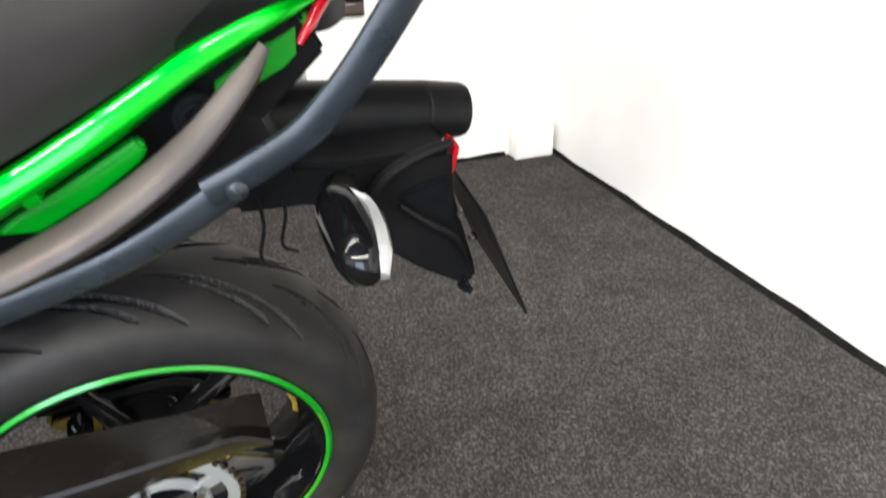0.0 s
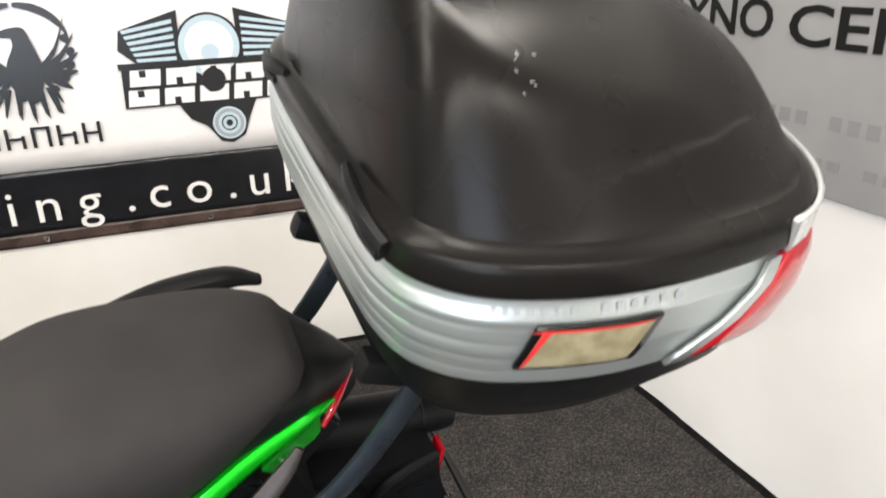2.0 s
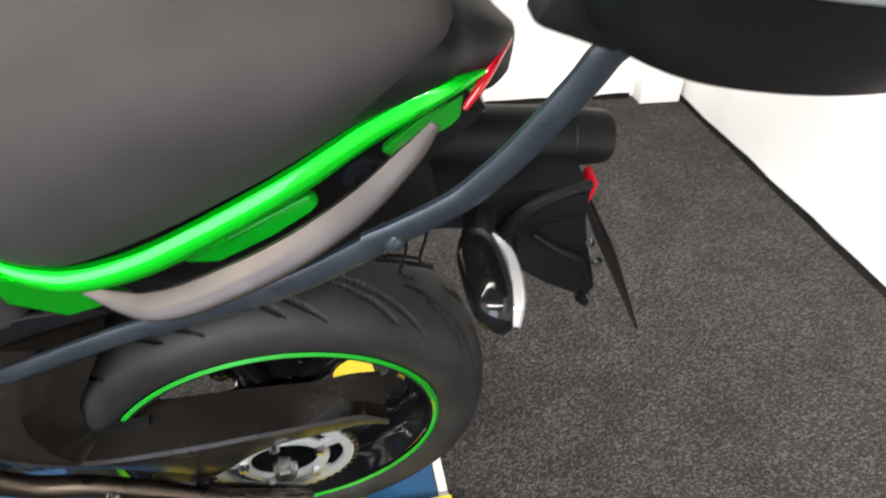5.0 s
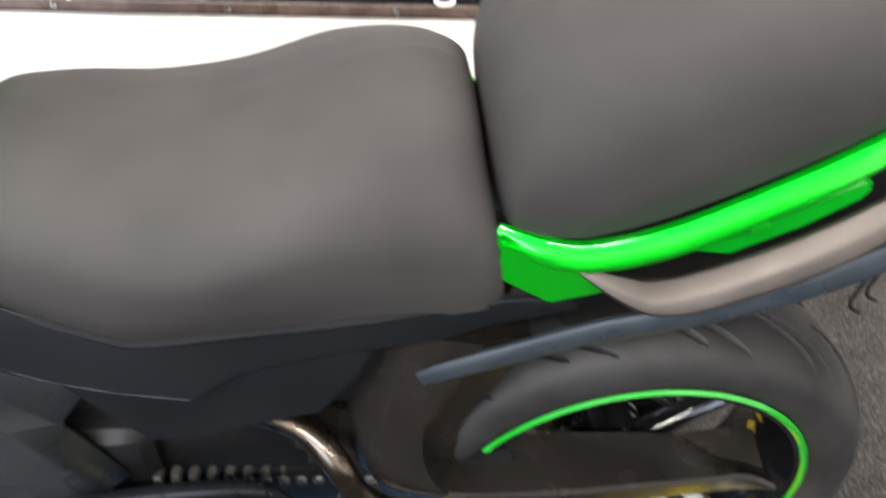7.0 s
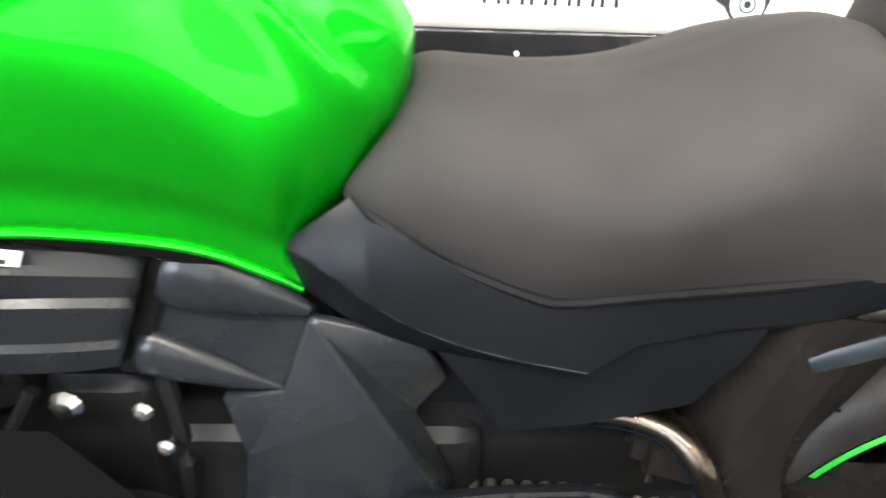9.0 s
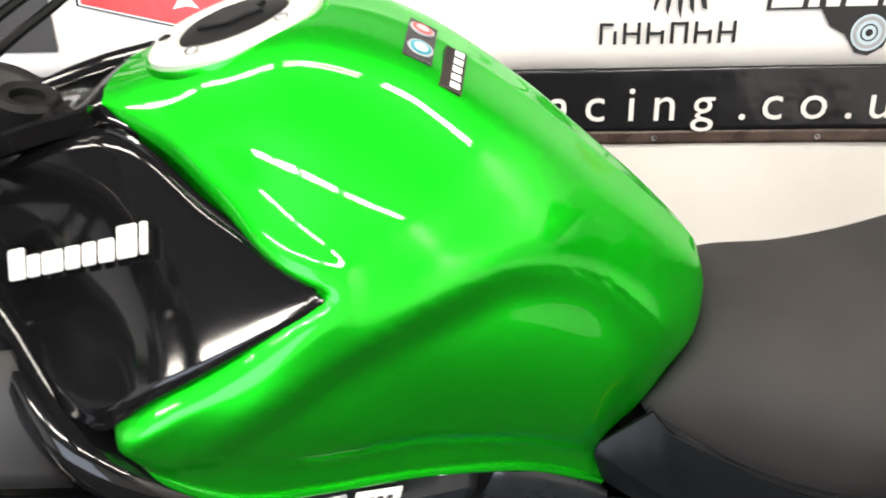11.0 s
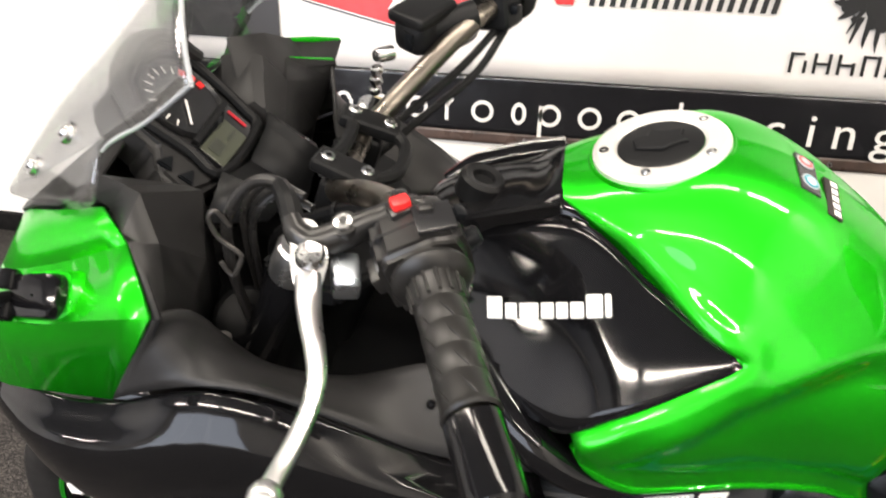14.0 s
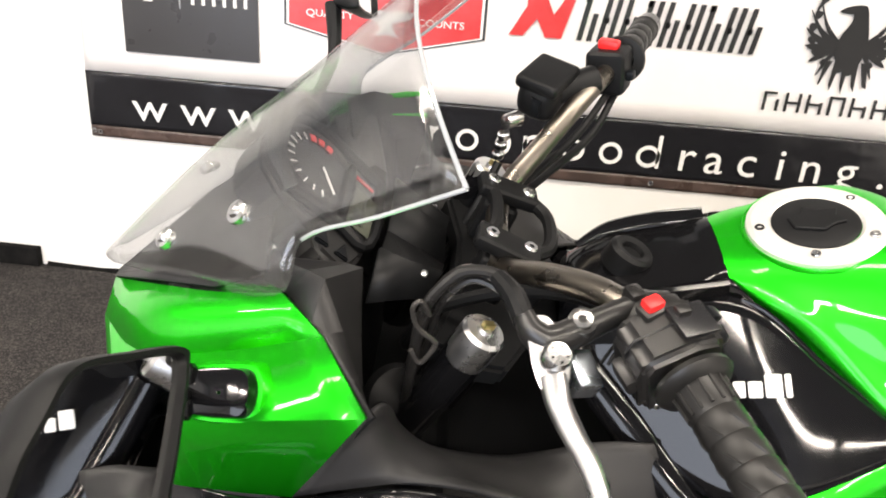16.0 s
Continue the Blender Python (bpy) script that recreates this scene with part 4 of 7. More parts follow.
# seats
SEAT = [
    [(-0.6, 0, 0.785), (-0.603, 0.03, 0.781), (-0.613, 0.053, 0.765), (-0.632, 0.068, 0.744), (-0.642, 0.074, 0.732), (-0.645, 0.076, 0.726)],
    [(-0.592, 0, 0.8), (-0.595, 0.034, 0.796), (-0.606, 0.06, 0.78), (-0.626, 0.077, 0.757), (-0.64, 0.084, 0.738), (-0.642, 0.084, 0.725)],
    [(-0.572, 0, 0.805), (-0.575, 0.038, 0.801), (-0.587, 0.068, 0.786), (-0.606, 0.089, 0.76), (-0.622, 0.097, 0.734), (-0.628, 0.095, 0.715)],
    [(-0.535, 0, 0.801), (-0.537, 0.045, 0.796), (-0.546, 0.088, 0.781), (-0.556, 0.112, 0.754), (-0.564, 0.119, 0.715), (-0.566, 0.113, 0.687)],
    at_x(-0.48, (0, 0.797), (0.05, 0.793), (0.103, 0.774), (0.133, 0.742), (0.138, 0.7), (0.125, 0.663)),
    at_x(-0.41, (0, 0.805), (0.055, 0.8), (0.113, 0.781), (0.142, 0.748), (0.142, 0.71), (0.127, 0.672)),
    at_x(-0.33, (0, 0.834), (0.055, 0.827), (0.112, 0.808), (0.139, 0.772), (0.139, 0.725), (0.125, 0.68)),
    [(-0.275, 0, 0.848), (-0.272, 0.05, 0.84), (-0.265, 0.098, 0.817), (-0.252, 0.128, 0.775), (-0.238, 0.132, 0.725), (-0.226, 0.121, 0.684)],
    [(-0.24, 0, 0.844), (-0.238, 0.05, 0.834), (-0.232, 0.092, 0.807), (-0.22, 0.122, 0.768), (-0.209, 0.127, 0.724), (-0.202, 0.116, 0.688)],
    [(-0.219, 0, 0.826), (-0.218, 0.045, 0.818), (-0.214, 0.083, 0.793), (-0.206, 0.112, 0.758), (-0.199, 0.118, 0.72), (-0.194, 0.109, 0.69)],
    [(-0.214, 0, 0.78), (-0.214, 0.04, 0.777), (-0.211, 0.07, 0.765), (-0.204, 0.092, 0.744), (-0.198, 0.1, 0.716), (-0.194, 0.096, 0.692)],
]
part("rider_seat", skin(SEAT, 6, 6), M_SEAT, bike, "dark grey grained vinyl rider seat", 70)
PILLION = [
    [(-0.208, 0, 0.775), (-0.207, 0.04, 0.775), (-0.204, 0.075, 0.77), (-0.2, 0.092, 0.764), (-0.197, 0.097, 0.757), (-0.192, 0.096, 0.75)],
    [(-0.215, 0, 0.84), (-0.213, 0.045, 0.836), (-0.208, 0.085, 0.822), (-0.201, 0.108, 0.796), (-0.194, 0.112, 0.774), (-0.187, 0.106, 0.754)],
    [(-0.2, 0, 0.892), (-0.198, 0.05, 0.886), (-0.191, 0.098, 0.864), (-0.182, 0.122, 0.826), (-0.171, 0.124, 0.79), (-0.163, 0.114, 0.757)],
    [(-0.155, 0, 0.93), (-0.154, 0.056, 0.922), (-0.15, 0.108, 0.898), (-0.144, 0.133, 0.85), (-0.138, 0.134, 0.8), (-0.133, 0.118, 0.761)],
    at_x(-0.07, (0, 0.955), (0.06, 0.951), (0.112, 0.934), (0.136, 0.892), (0.136, 0.838), (0.119, 0.786)),
    at_x(0.03, (0, 0.963), (0.06, 0.96), (0.106, 0.946), (0.128, 0.914), (0.128, 0.875), (0.113, 0.836)),
    at_x(0.11, (0, 0.967), (0.05, 0.965), (0.09, 0.953), (0.108, 0.929), (0.106, 0.902), (0.092, 0.872)),
    at_x(0.165, (0, 0.96), (0.04, 0.958), (0.068, 0.949), (0.08, 0.932), (0.078, 0.912), (0.068, 0.892)),
    at_x(0.186, (0, 0.942), (0.03, 0.941), (0.05, 0.934), (0.058, 0.921), (0.056, 0.906), (0.05, 0.895)),
]
part("pillion_seat", skin(PILLION, 6, 6), M_SEAT, bike, "dark grey grained vinyl pillion seat", 70)

part("seat_seam", box_bm((0.04, 0.18, 0.1), pose(-0.2, 0, 0.715), 0.01), M_BLACK_MATT, bike, "black seat joint")

# tail
TAIL = [
    at_x(0.1, (0, 0.945), (0.05, 0.942), (0.092, 0.928), (0.104, 0.9), (0.098, 0.87), (0.085, 0.84)),
    at_x(0.17, (0, 0.945), (0.045, 0.942), (0.074, 0.93), (0.086, 0.91), (0.083, 0.885), (0.07, 0.85)),
    at_x(0.205, (0, 0.926), (0.03, 0.924), (0.05, 0.916), (0.06, 0.902), (0.059, 0.88), (0.05, 0.85)),
    at_x(0.235, (0, 0.905), (0.02, 0.904), (0.033, 0.898), (0.038, 0.888), (0.037, 0.87), (0.032, 0.845)),
    at_x(0.256, (0, 0.89), (0.006, 0.889), (0.01, 0.886), (0.012, 0.88), (0.012, 0.865), (0.01, 0.845)),
]
tail = part("tail_cap", skin(TAIL, 5, 4), M_BLACK_MATT, bike, "matt black tail cap")
TAIL_LAMP = [(0.247, 0.015, 0.884), (0.236, 0.032, 0.882), (0.224, 0.048, 0.876), (0.211, 0.061, 0.866), (0.2, 0.068, 0.852)]
lamp_line = mir(TAIL_LAMP, 1)[::-1] + [(0.25, 0.0, 0.885)] + mir(TAIL_LAMP, -1)
part("tail_light", tube_bm(lamp_line, [0.003, 0.0055, 0.0055, 0.0055, 0.0055, 0.0055, 0.0055, 0.0055, 0.0055, 0.0055, 0.003], 10, 5), M_RED, bike, "narrow red tail light lens", 60)
for s in (1, -1):
    bar = part("tail_strip", blade_bm(mir([(-0.206, 0.106, 0.754), (-0.17, 0.118, 0.744), (-0.134, 0.123, 0.742), (-0.08, 0.125, 0.758), (-0.016, 0.123, 0.791), (0.05, 0.116, 0.827), (0.11, 0.1, 0.858), (0.16, 0.089, 0.879), (0.19, 0.079, 0.887), (0.214, 0.066, 0.889)], s), [0.008, 0.012, 0.0135, 0.014, 0.0135, 0.013, 0.0118, 0.0098, 0.0072, 0.002], [(-0.5, 1.05), (-0.05, 1.0), (0.22, 0.75), (0.5, 0.3), (0.62, -0.1), (0.55, -0.45), (0.2, -0.85), (-0.2, -1.0), (-0.5, -1.0)], 6, s), M_GREEN, bike, "bright green tail strip", 28)
    pts = [(-0.207, 0.76), (-0.188, 0.752), (-0.146, 0.734), (-0.1, 0.706), (-0.159, 0.69), (-0.206, 0.72)]
    part("tail_wedge", plate_bm(pts, side(-s * 0.12), s * 0.012, 0.003), M_GREEN, bike, "green wedge panel")
    pts = [(-0.054, 0.737), (-0.039, 0.749), (-0.009, 0.765), (0.061, 0.807), (0.069, 0.799), (0.063, 0.787), (0.027, 0.76), (-0.022, 0.733)]
    pl = part("tail_web", plate_bm(pts, side(-s * 0.112), s * 0.012, 0.003), M_GREEN_DARK, bike, "deep green lower tail panel")
    part("hook_boss", rev_bm([(0.0, 0.014), (0.007, 0.013), (0.009, 0.006), (0.01, 0)], (-0.019, -s * 0.116, 0.778), (0, -s, 0), 16), M_GREEN, pl)
    pts = [(0.124, 0.831), (0.166, 0.855), (0.211, 0.876), (0.214, 0.853), (0.191, 0.833), (0.161, 0.823), (0.136, 0.817)]
    part("tail_web", plate_bm(pts, side(-s * 0.086, 0.35 * s, 0, 0.14), s * 0.012, 0.003), M_GREEN_DARK, bike, "deep green rear tail panel")
    part("seat_lock", rev_bm([(0.0, 0.002), (0.008, 0.002), (0.009, 0.006), (0.012, 0.006), (0.013, 0.0), (0.017, 0.0), (0.019, -0.006)], (0.107, -s * 0.102, 0.816), (0.1, -s, 0.15), 22), M_GREY_PLASTIC, bike)
    inner = [(-0.25, 0.77), (-0.2, 0.745), (-0.05, 0.762), (0.07, 0.83), (0.19, 0.895), (0.225, 0.84), (0.15, 0.77), (0.05, 0.72), (-0.06, 0.68), (-0.25, 0.67)]
    part("tail_inner", plate_bm(inner, lambda u, v: (u, -s * (0.088 - 0.15 * max(0, u - 0.05)), v), s * 0.03, 0.004), M_BLACK_MATT, bike, "matt black inner tail fairing")
    part("grab_rail", blade_bm(mir([(-0.142, 0.118, 0.727), (-0.11, 0.13, 0.715), (-0.083, 0.136, 0.709), (-0.045, 0.138, 0.718), (0.028, 0.136, 0.752), (0.095, 0.128, 0.797), (0.144, 0.116, 0.845), (0.165, 0.108, 0.872)], s), [0.003, 0.01, 0.0145, 0.016, 0.016, 0.0145, 0.0105, 0.005], [(-0.75, 0.95), (-0.5, 1.0), (0.2, 0.55), (0.72, 0.05), (0.8, -0.15), (0.7, -0.4), (0.1, -0.95), (-0.2, -1.0), (-0.75, -0.9)], 6, s), M_GRAB, bike, "satin grey cast grab rail", 32)
    part("rack_rail", tube_bm(mir([(-0.258, 0.112, 0.592), (-0.2, 0.118, 0.622), (-0.12, 0.118, 0.652), (-0.06, 0.122, 0.672), (0.03, 0.124, 0.703), (0.1, 0.124, 0.742), (0.13, 0.124, 0.764)], s), [0.011, 0.012, 0.013, 0.014, 0.015, 0.016, 0.016], 10, 5, 0.5), M_RACK, bike, "blue-black painted rack side rail")
    arm = part("rack_arm", tube_bm(mir([(0.105, 0.132, 0.762), (0.14, 0.132, 0.778), (0.185, 0.13, 0.803), (0.215, 0.13, 0.835), (0.24, 0.13, 0.87), (0.27, 0.13, 0.92), (0.29, 0.13, 0.955), (0.33, 0.13, 0.968)], s), [0.014, 0.0155, 0.0155, 0.0155, 0.0155, 0.0155, 0.0155, 0.012], 10, 6, 0.55), M_RACK, bike, "blue-black painted luggage rack arm")
    part("rack_bolt", rev_bm([(0.0, 0.011), (0.004, 0.0105), (0.009, 0.007), (0.0105, 0.0)], (0.128, -s * 0.136, 0.767), (0, -s, 0), 18), M_RACK, arm)
    part("rack_clamp", box_bm((0.075, 0.03, 0.03), pose(0.255, -s * 0.13, 0.983, 0, 22, 0), 0.008, 2), M_BLACK_MATT, arm)
part("rack_plate", box_bm((0.24, 0.27, 0.02), pose(0.37, 0, 0.974), 0.006, 2), M_BLACK_MATT, bike, "matt black luggage rack plate")
part("right_grab_lip", tube_bm([(-0.1, 0.13, 0.862), (-0.02, 0.165, 0.877), (0.06, 0.188, 0.886), (0.14, 0.2, 0.884), (0.185, 0.204, 0.868)], [0.004, 0.011, 0.013, 0.013, 0.007], 10, 6, 1.6), M_BLACK_MATT, bike, "matt black grab handle")

# silencer
SIL, SILD = np.array((0.362, 0.052, 0.697)), (0.985, 0.0, -0.1)
sil = part("silencer", rev_bm([(0.03, -0.3), (0.037, -0.25), (0.0365, -0.1), (0.035, 0.0), (0.0338, 0.0015), (0.0338, 0.003), (0.035, 0.0045), (0.032, 0.05), (0.03, 0.055), (0.027, 0.05), (0.026, -0.02)], SIL, SILD, 36), M_BLACK_MATT, bike, "matt black silencer on the far flank")
part("silencer_end", rev_bm([(0.028, 0.0), (0.0, -0.01)], SIL + 0.01 * np.array(SILD), SILD, 30), M_BLACK_MATT, sil)
# plate hanger, reflector, indicator
hang = part("plate_hanger", plate_bm([(0.136, 0.721), (0.256, 0.703), (0.336, 0.703), (0.368, 0.699), (0.374, 0.646), (0.388, 0.601), (0.416, 0.521), (0.421, 0.496), (0.401, 0.493), (0.346, 0.531), (0.301, 0.571), (0.286, 0.631), (0.216, 0.656), (0.136, 0.661)], side(-0.04), 0.07, 0.006), M_BLACK_MATT, bike, "matt black plate hanger")
part("hanger_rib", tube_bm([(0.361, -0.045, 0.716), (0.316, -0.049, 0.706), (0.284, -0.05, 0.686), (0.271, -0.05, 0.651), (0.268, -0.05, 0.611)], [0.005, 0.007, 0.008, 0.008, 0.007], 8, 5), M_BLACK_MATT, hang)
facet = plate_bm([(0.306, 0.656), (0.361, 0.671), (0.366, 0.631), (0.321, 0.636)], side(-0.046), 0.012, 0.003)
part("hanger_facet", facet, M_GREY_PLASTIC, hang)
part("hanger_facet", tube_bm([(0.306, -0.048, 0.646), (0.346, -0.05, 0.611), (0.381, -0.046, 0.581), (0.411, -0.042, 0.521)], [0.003, 0.005, 0.005, 0.003], 6, 4), M_BLACK_MATT, hang)
part("rear_reflector", box_bm((0.008, 0.03, 0.05), pose(0.376, -0.01, 0.669, 0, 8, 0), 0.004), M_RED, hang, "small red reflector")
part("number_plate", box_bm((0.004, 0.17, 0.2), pose(0.441, 0.01, 0.541, 0, -25, 0), 0.001, 1), M_BLACK_MATT, hang, "dark back of a number plate")
for x, z in ((0.382, 0.616), (0.401, 0.579)):
    part("plate_bolt", rev_bm([(0.0, 0.006), (0.005, 0.005), (0.006, 0)], (x, -0.045, z), (0.2, -1, 0), 12), M_STEEL, hang)
part("clear_tip", plate_bm([(0.399, 0.516), (0.418, 0.481), (0.408, 0.478), (0.392, 0.496)], side(-0.046), 0.01, 0.003), M_GREY_PLASTIC, hang)
for s in (1, -1):
    stalk = part("indicator_stalk", tube_bm(mir([(0.251, 0.02, 0.671), (0.236, 0.06, 0.686), (0.224, 0.1, 0.703)], s), [0.02, 0.017, 0.02], 10, 5), M_BLACK_MATT, bike)
    rings = []
    for f in np.linspace(0, 1, 9):
        y, r = 0.095 + 0.1 * f, 0.029 * (1 - (2 * f - 0.9) ** 4 / 1.7) ** 0.6
        rings.append([(0.221 + 0.85 * r * math.cos(a) + 0.004 * f, -s * y, 0.703 - 0.012 * f + r * 0.9 * math.sin(a)) for a in np.arange(20) * math.pi / 10])
    ind = part("indicator", grid_bm(rings, True, True), M_BLACK_GLOSS, stalk, "gloss black indicator body", 50)
    strip = [(0.236, 0.1, 0.712), (0.246, 0.125, 0.712), (0.248, 0.15, 0.707), (0.245, 0.175, 0.7), (0.239, 0.194, 0.69)]
    part("indicator_lens", blade_bm(mir(strip, s), [0.007, 0.012, 0.014, 0.013, 0.008], [(-0.6, 1.0), (0.05, 1.0), (0.4, 0.5), (0.45, -0.5), (0.1, -1.0), (-0.6, -1.0)], 5, -s), M_LENS, ind, "clear silvery indicator lens", 40)
for y, x in ((-0.05, 0.15), (-0.035, 0.175)):
    part("loose_wire", tube_bm([(x, y, 0.72), (x + 0.01, y - 0.005, 0.66), (x + 0.004, y - 0.01, 0.62), (x + 0.02, y - 0.01, 0.605)], 0.0022, 6, 5), M_BLACK_MATT, bike, "thin black cable")

# undertail and rear mudguard mass
part("undertail", box_bm((0.34, 0.15, 0.1), pose(0.02, 0, 0.70, 0, -22, 0), 0.02), M_BLACK_MATT, bike, "matt black undertail")

# ---- top case ----
case = empty("top_case", BK, "hard luggage top case with brown-black lid and brushed silver body", "top case")
HALF = [(0.213, 0.0), (0.214, 0.12), (0.22, 0.19), (0.241, 0.235), (0.29, 0.269), (0.385, 0.29), (0.5, 0.285), (0.58, 0.261), (0.638, 0.196), (0.668, 0.1), (0.677, 0.0)]
PLAN = cr(HALF + [(x, -y) for x, y in HALF[-2:0:-1]], 8, True)
NP_ = len(PLAN)
CX = 0.43
LEVELS = ((0.955, 0.55), (0.962, 0.7), (0.985, 0.82), (1.03, 0.925), (1.078, 0.992), (1.082, 1.003), (1.12, 1.03), (1.15, 1.03), (1.165, 1.008))


def scale_at(z, levels=LEVELS):
    return float(np.interp(z, [a for a, _ in levels], [b for _, b in levels]))


def case_ring(z, s, grow=0.0, drop=0.0):
    out = []
    for x, y in PLAN:
        d = np.array((x - CX, y))
        d = d * s + grow * d / np.linalg.norm(d)
        out.append((CX + d[0], d[1], z - drop * (x - CX)))
    return out


part("base_shell", grid_bm([case_ring(z, s) for z, s in LEVELS[:5]], True, True), M_BLACK_MATT, case, "matt black lower shell", 50)
rows = []
for z in np.linspace(1.08, 1.168, 45):
    k = (z - 1.08) / 0.088
    r = []
    for (x, y), p in zip(PLAN, case_ring(z, scale_at(z))):
        fade = min(1, max(0, (0.36 - x) / 0.1))
        dip = 0.0011 * fade * (1 - abs(math.sin(math.pi * 5.5 * k)) ** 0.35)
        r.append((p[0] + dip * 1.2, p[1] * (1 - dip * 1.5), p[2]))
    rows.append(r)
part("silver_shell", grid_bm(rows, True), M_CASE_SILVER, case, "brushed silver shell with ribs", 50)
LID_RIM = ((1.166, 1.005, 0.0), (1.17, 1.012, 0.003), (1.176, 1.014, 0.004), (1.194, 1.004, 0.003), (1.2, 0.985, 0.002), (1.204, 0.966, 0.0), (1.206, 0.955, 0.0))
FIELD = ([0.325, 0.335, 0.35, 0.41, 0.485, 0.55, 0.6, 0.66], [0.222, 0.242, 0.25, 0.248, 0.232, 0.203, 0.168, 0.105])


def soft(t):
    t = min(1, max(0, t))
    return t * t * (3 - 2 * t)


CROWN = cr([(0.2, 1.382), (0.25, 1.381), (0.31, 1.379), (0.38, 1.374), (0.45, 1.362), (0.52, 1.336), (0.6, 1.2975), (0.69, 1.2495)], 8)


def crown(x, y):
    """The lid's rounded top, highest near the rider, falling to the back and sitting a little askew."""
    return float(np.interp(x, CROWN[:, 0], CROWN[:, 1])) - 0.055 * (abs(y) / 0.2) ** 2.4 + 0.08 * y


LID_FOOT = cr([p[:2] for p in case_ring(1.206, 0.955)], 4, True)


def lid_row(s):
    out = []
    for x, y in PLAN:
        px, py = CX + (x - CX) * s, y * s
        # tight shoulder at the ends, a fuller one along the flanks
        full = soft((abs(py) - 0.1) / 0.14) * soft((0.6 - px) / 0.15)
        t = min(1, float(np.hypot(LID_FOOT[:, 0] - px, LID_FOOT[:, 1] - py).min()) / (0.054 + 0.026 * full))
        z = 1.206 + (crown(px, py) - 1.206) * (1 - (1 - t) ** (2.9 - 0.3 * full))
        # shallow sunken field at the back, its front end fading towards the middle
        edge = float(np.interp(px, *FIELD))
        z -= 0.0045 * soft((px - FIELD[0][0]) / (0.025 + 0.9 * max(0.0, edge - abs(py)))) * soft((edge - abs(py)) / 0.008) * soft((abs(py) - 0.12) / 0.12)
        out.append((px, py, z))
    return out


lid_rows = [case_ring(*r) for r in cr(np.array(LID_RIM), 4)] + [lid_row(0.955 - 0.935 * (k / 110) ** 1.5) for k in range(1, 111)]
lid = part("lid", grid_bm([list(r) for r in lid_rows], True, True), M_CASE_LID, case, "scuffed brown-black textured lid", 50)


def case_patch(i0, i1, z0, z1, grow, slant0=0.0, slant1=0.0, n=10):
    """A piece of skin over the shell between two stretches of its outline."""
    rows = []
    for z in np.linspace(z0, z1, n):
        k = (z - z0) / (z1 - z0)
        a, b = i0 + slant0 * k, i1 + slant1 * k
        ringp = np.array(case_ring(z, scale_at(z) if z < 1.166 else 1.008, grow))
        idx = np.linspace(a, b, 14)
        lo = np.floor(idx).astype(int)
        f = (idx - lo)[:, None]
        rows.append([tuple(p) for p in ringp[lo % NP_] * (1 - f) + ringp[(lo + 1) % NP_] * f])
    return grid_bm(rows)


# the outline runs front, then the far flank, the back, and this flank
for s in (1, -1):
    q = (lambda i: NP_ - i) if s > 0 else (lambda i: i)
    sg = -1 if s > 0 else 1
    refl = part("corner_reflector", case_patch(q(44.6), q(74), 1.084, 1.166, 0.004, sg * 6.4, 0), M_RED, case, "red corner reflector lens", 60)
    thicken(refl, 0.006, 0.0)
    trim = part("reflector_trim", case_patch(q(43.2), q(44.6), 1.084, 1.166, 0.005, sg * 6.4, sg * 6.4), M_CASE_SILVER, case, "pale silver trim", 60)
    thicken(trim, 0.005, 0.0)
    clear = part("corner_lens", case_patch(q(51.5), q(74), 1.168, 1.199, 0.0045), M_LENS, case, "clear silvery corner lens", 60)
    thicken(clear, 0.005, 0.0)

    hook = tube_bm(mir([(0.216, 0.105, 1.2), (0.211, 0.135, 1.197), (0.2105, 0.17, 1.19), (0.2165, 0.205, 1.182)], s), [0.006, 0.009, 0.01, 0.009], 8, 5, 0.75)
    tube_bm(mir([(0.209, 0.13, 1.183), (0.209, 0.17, 1.178), (0.2135, 0.2, 1.174)], s), [0.004, 0.006, 0.006], 8, 4, 0.8, bm=hook)
    part("lid_hook", hook, M_BLACK_MATT, case, "black lid hinge hook")

# sticker plate and lettering bars on each flank
for s in (1, -1):
    q = (lambda i: NP_ - i) if s > 0 else (lambda i: i)
    sg = -1 if s > 0 else 1
    pl = part("flank_badge", case_patch(q(32.9), q(40.5), 1.107, 1.15, 0.0035, sg * 1.2, sg * 1.2), M_BLACK_GLOSS, case, "slanted black-edged badge", 60)
    thicken(pl, 0.004, 0.0)
    part("badge_face", case_patch(q(33.3), q(40.0), 1.1095, 1.1475, 0.0062, sg * 1.2, sg * 1.2), M_GOLD, pl, "dull gold badge face")
    part("badge_stripe", case_patch(q(33.3), q(33.5), 1.1095, 1.1475, 0.0066, sg * 1.2, sg * 1.6), M_INK_RED, pl, "red badge corner")
    part("badge_stripe", case_patch(q(33.4), q(40.2), 1.1455, 1.148, 0.0068, sg * 1.2, sg * 1.2), M_INK_RED, pl, "red badge edge")
    for k in range(14):
        if k == 7:
            continue
        i = 30.6 + k * 0.92
        part("lettering_bar", case_patch(q(i), q(i + 0.42), 1.1565, 1.1615, 0.0016, 0, 0, 3), M_INK_GREY, case)

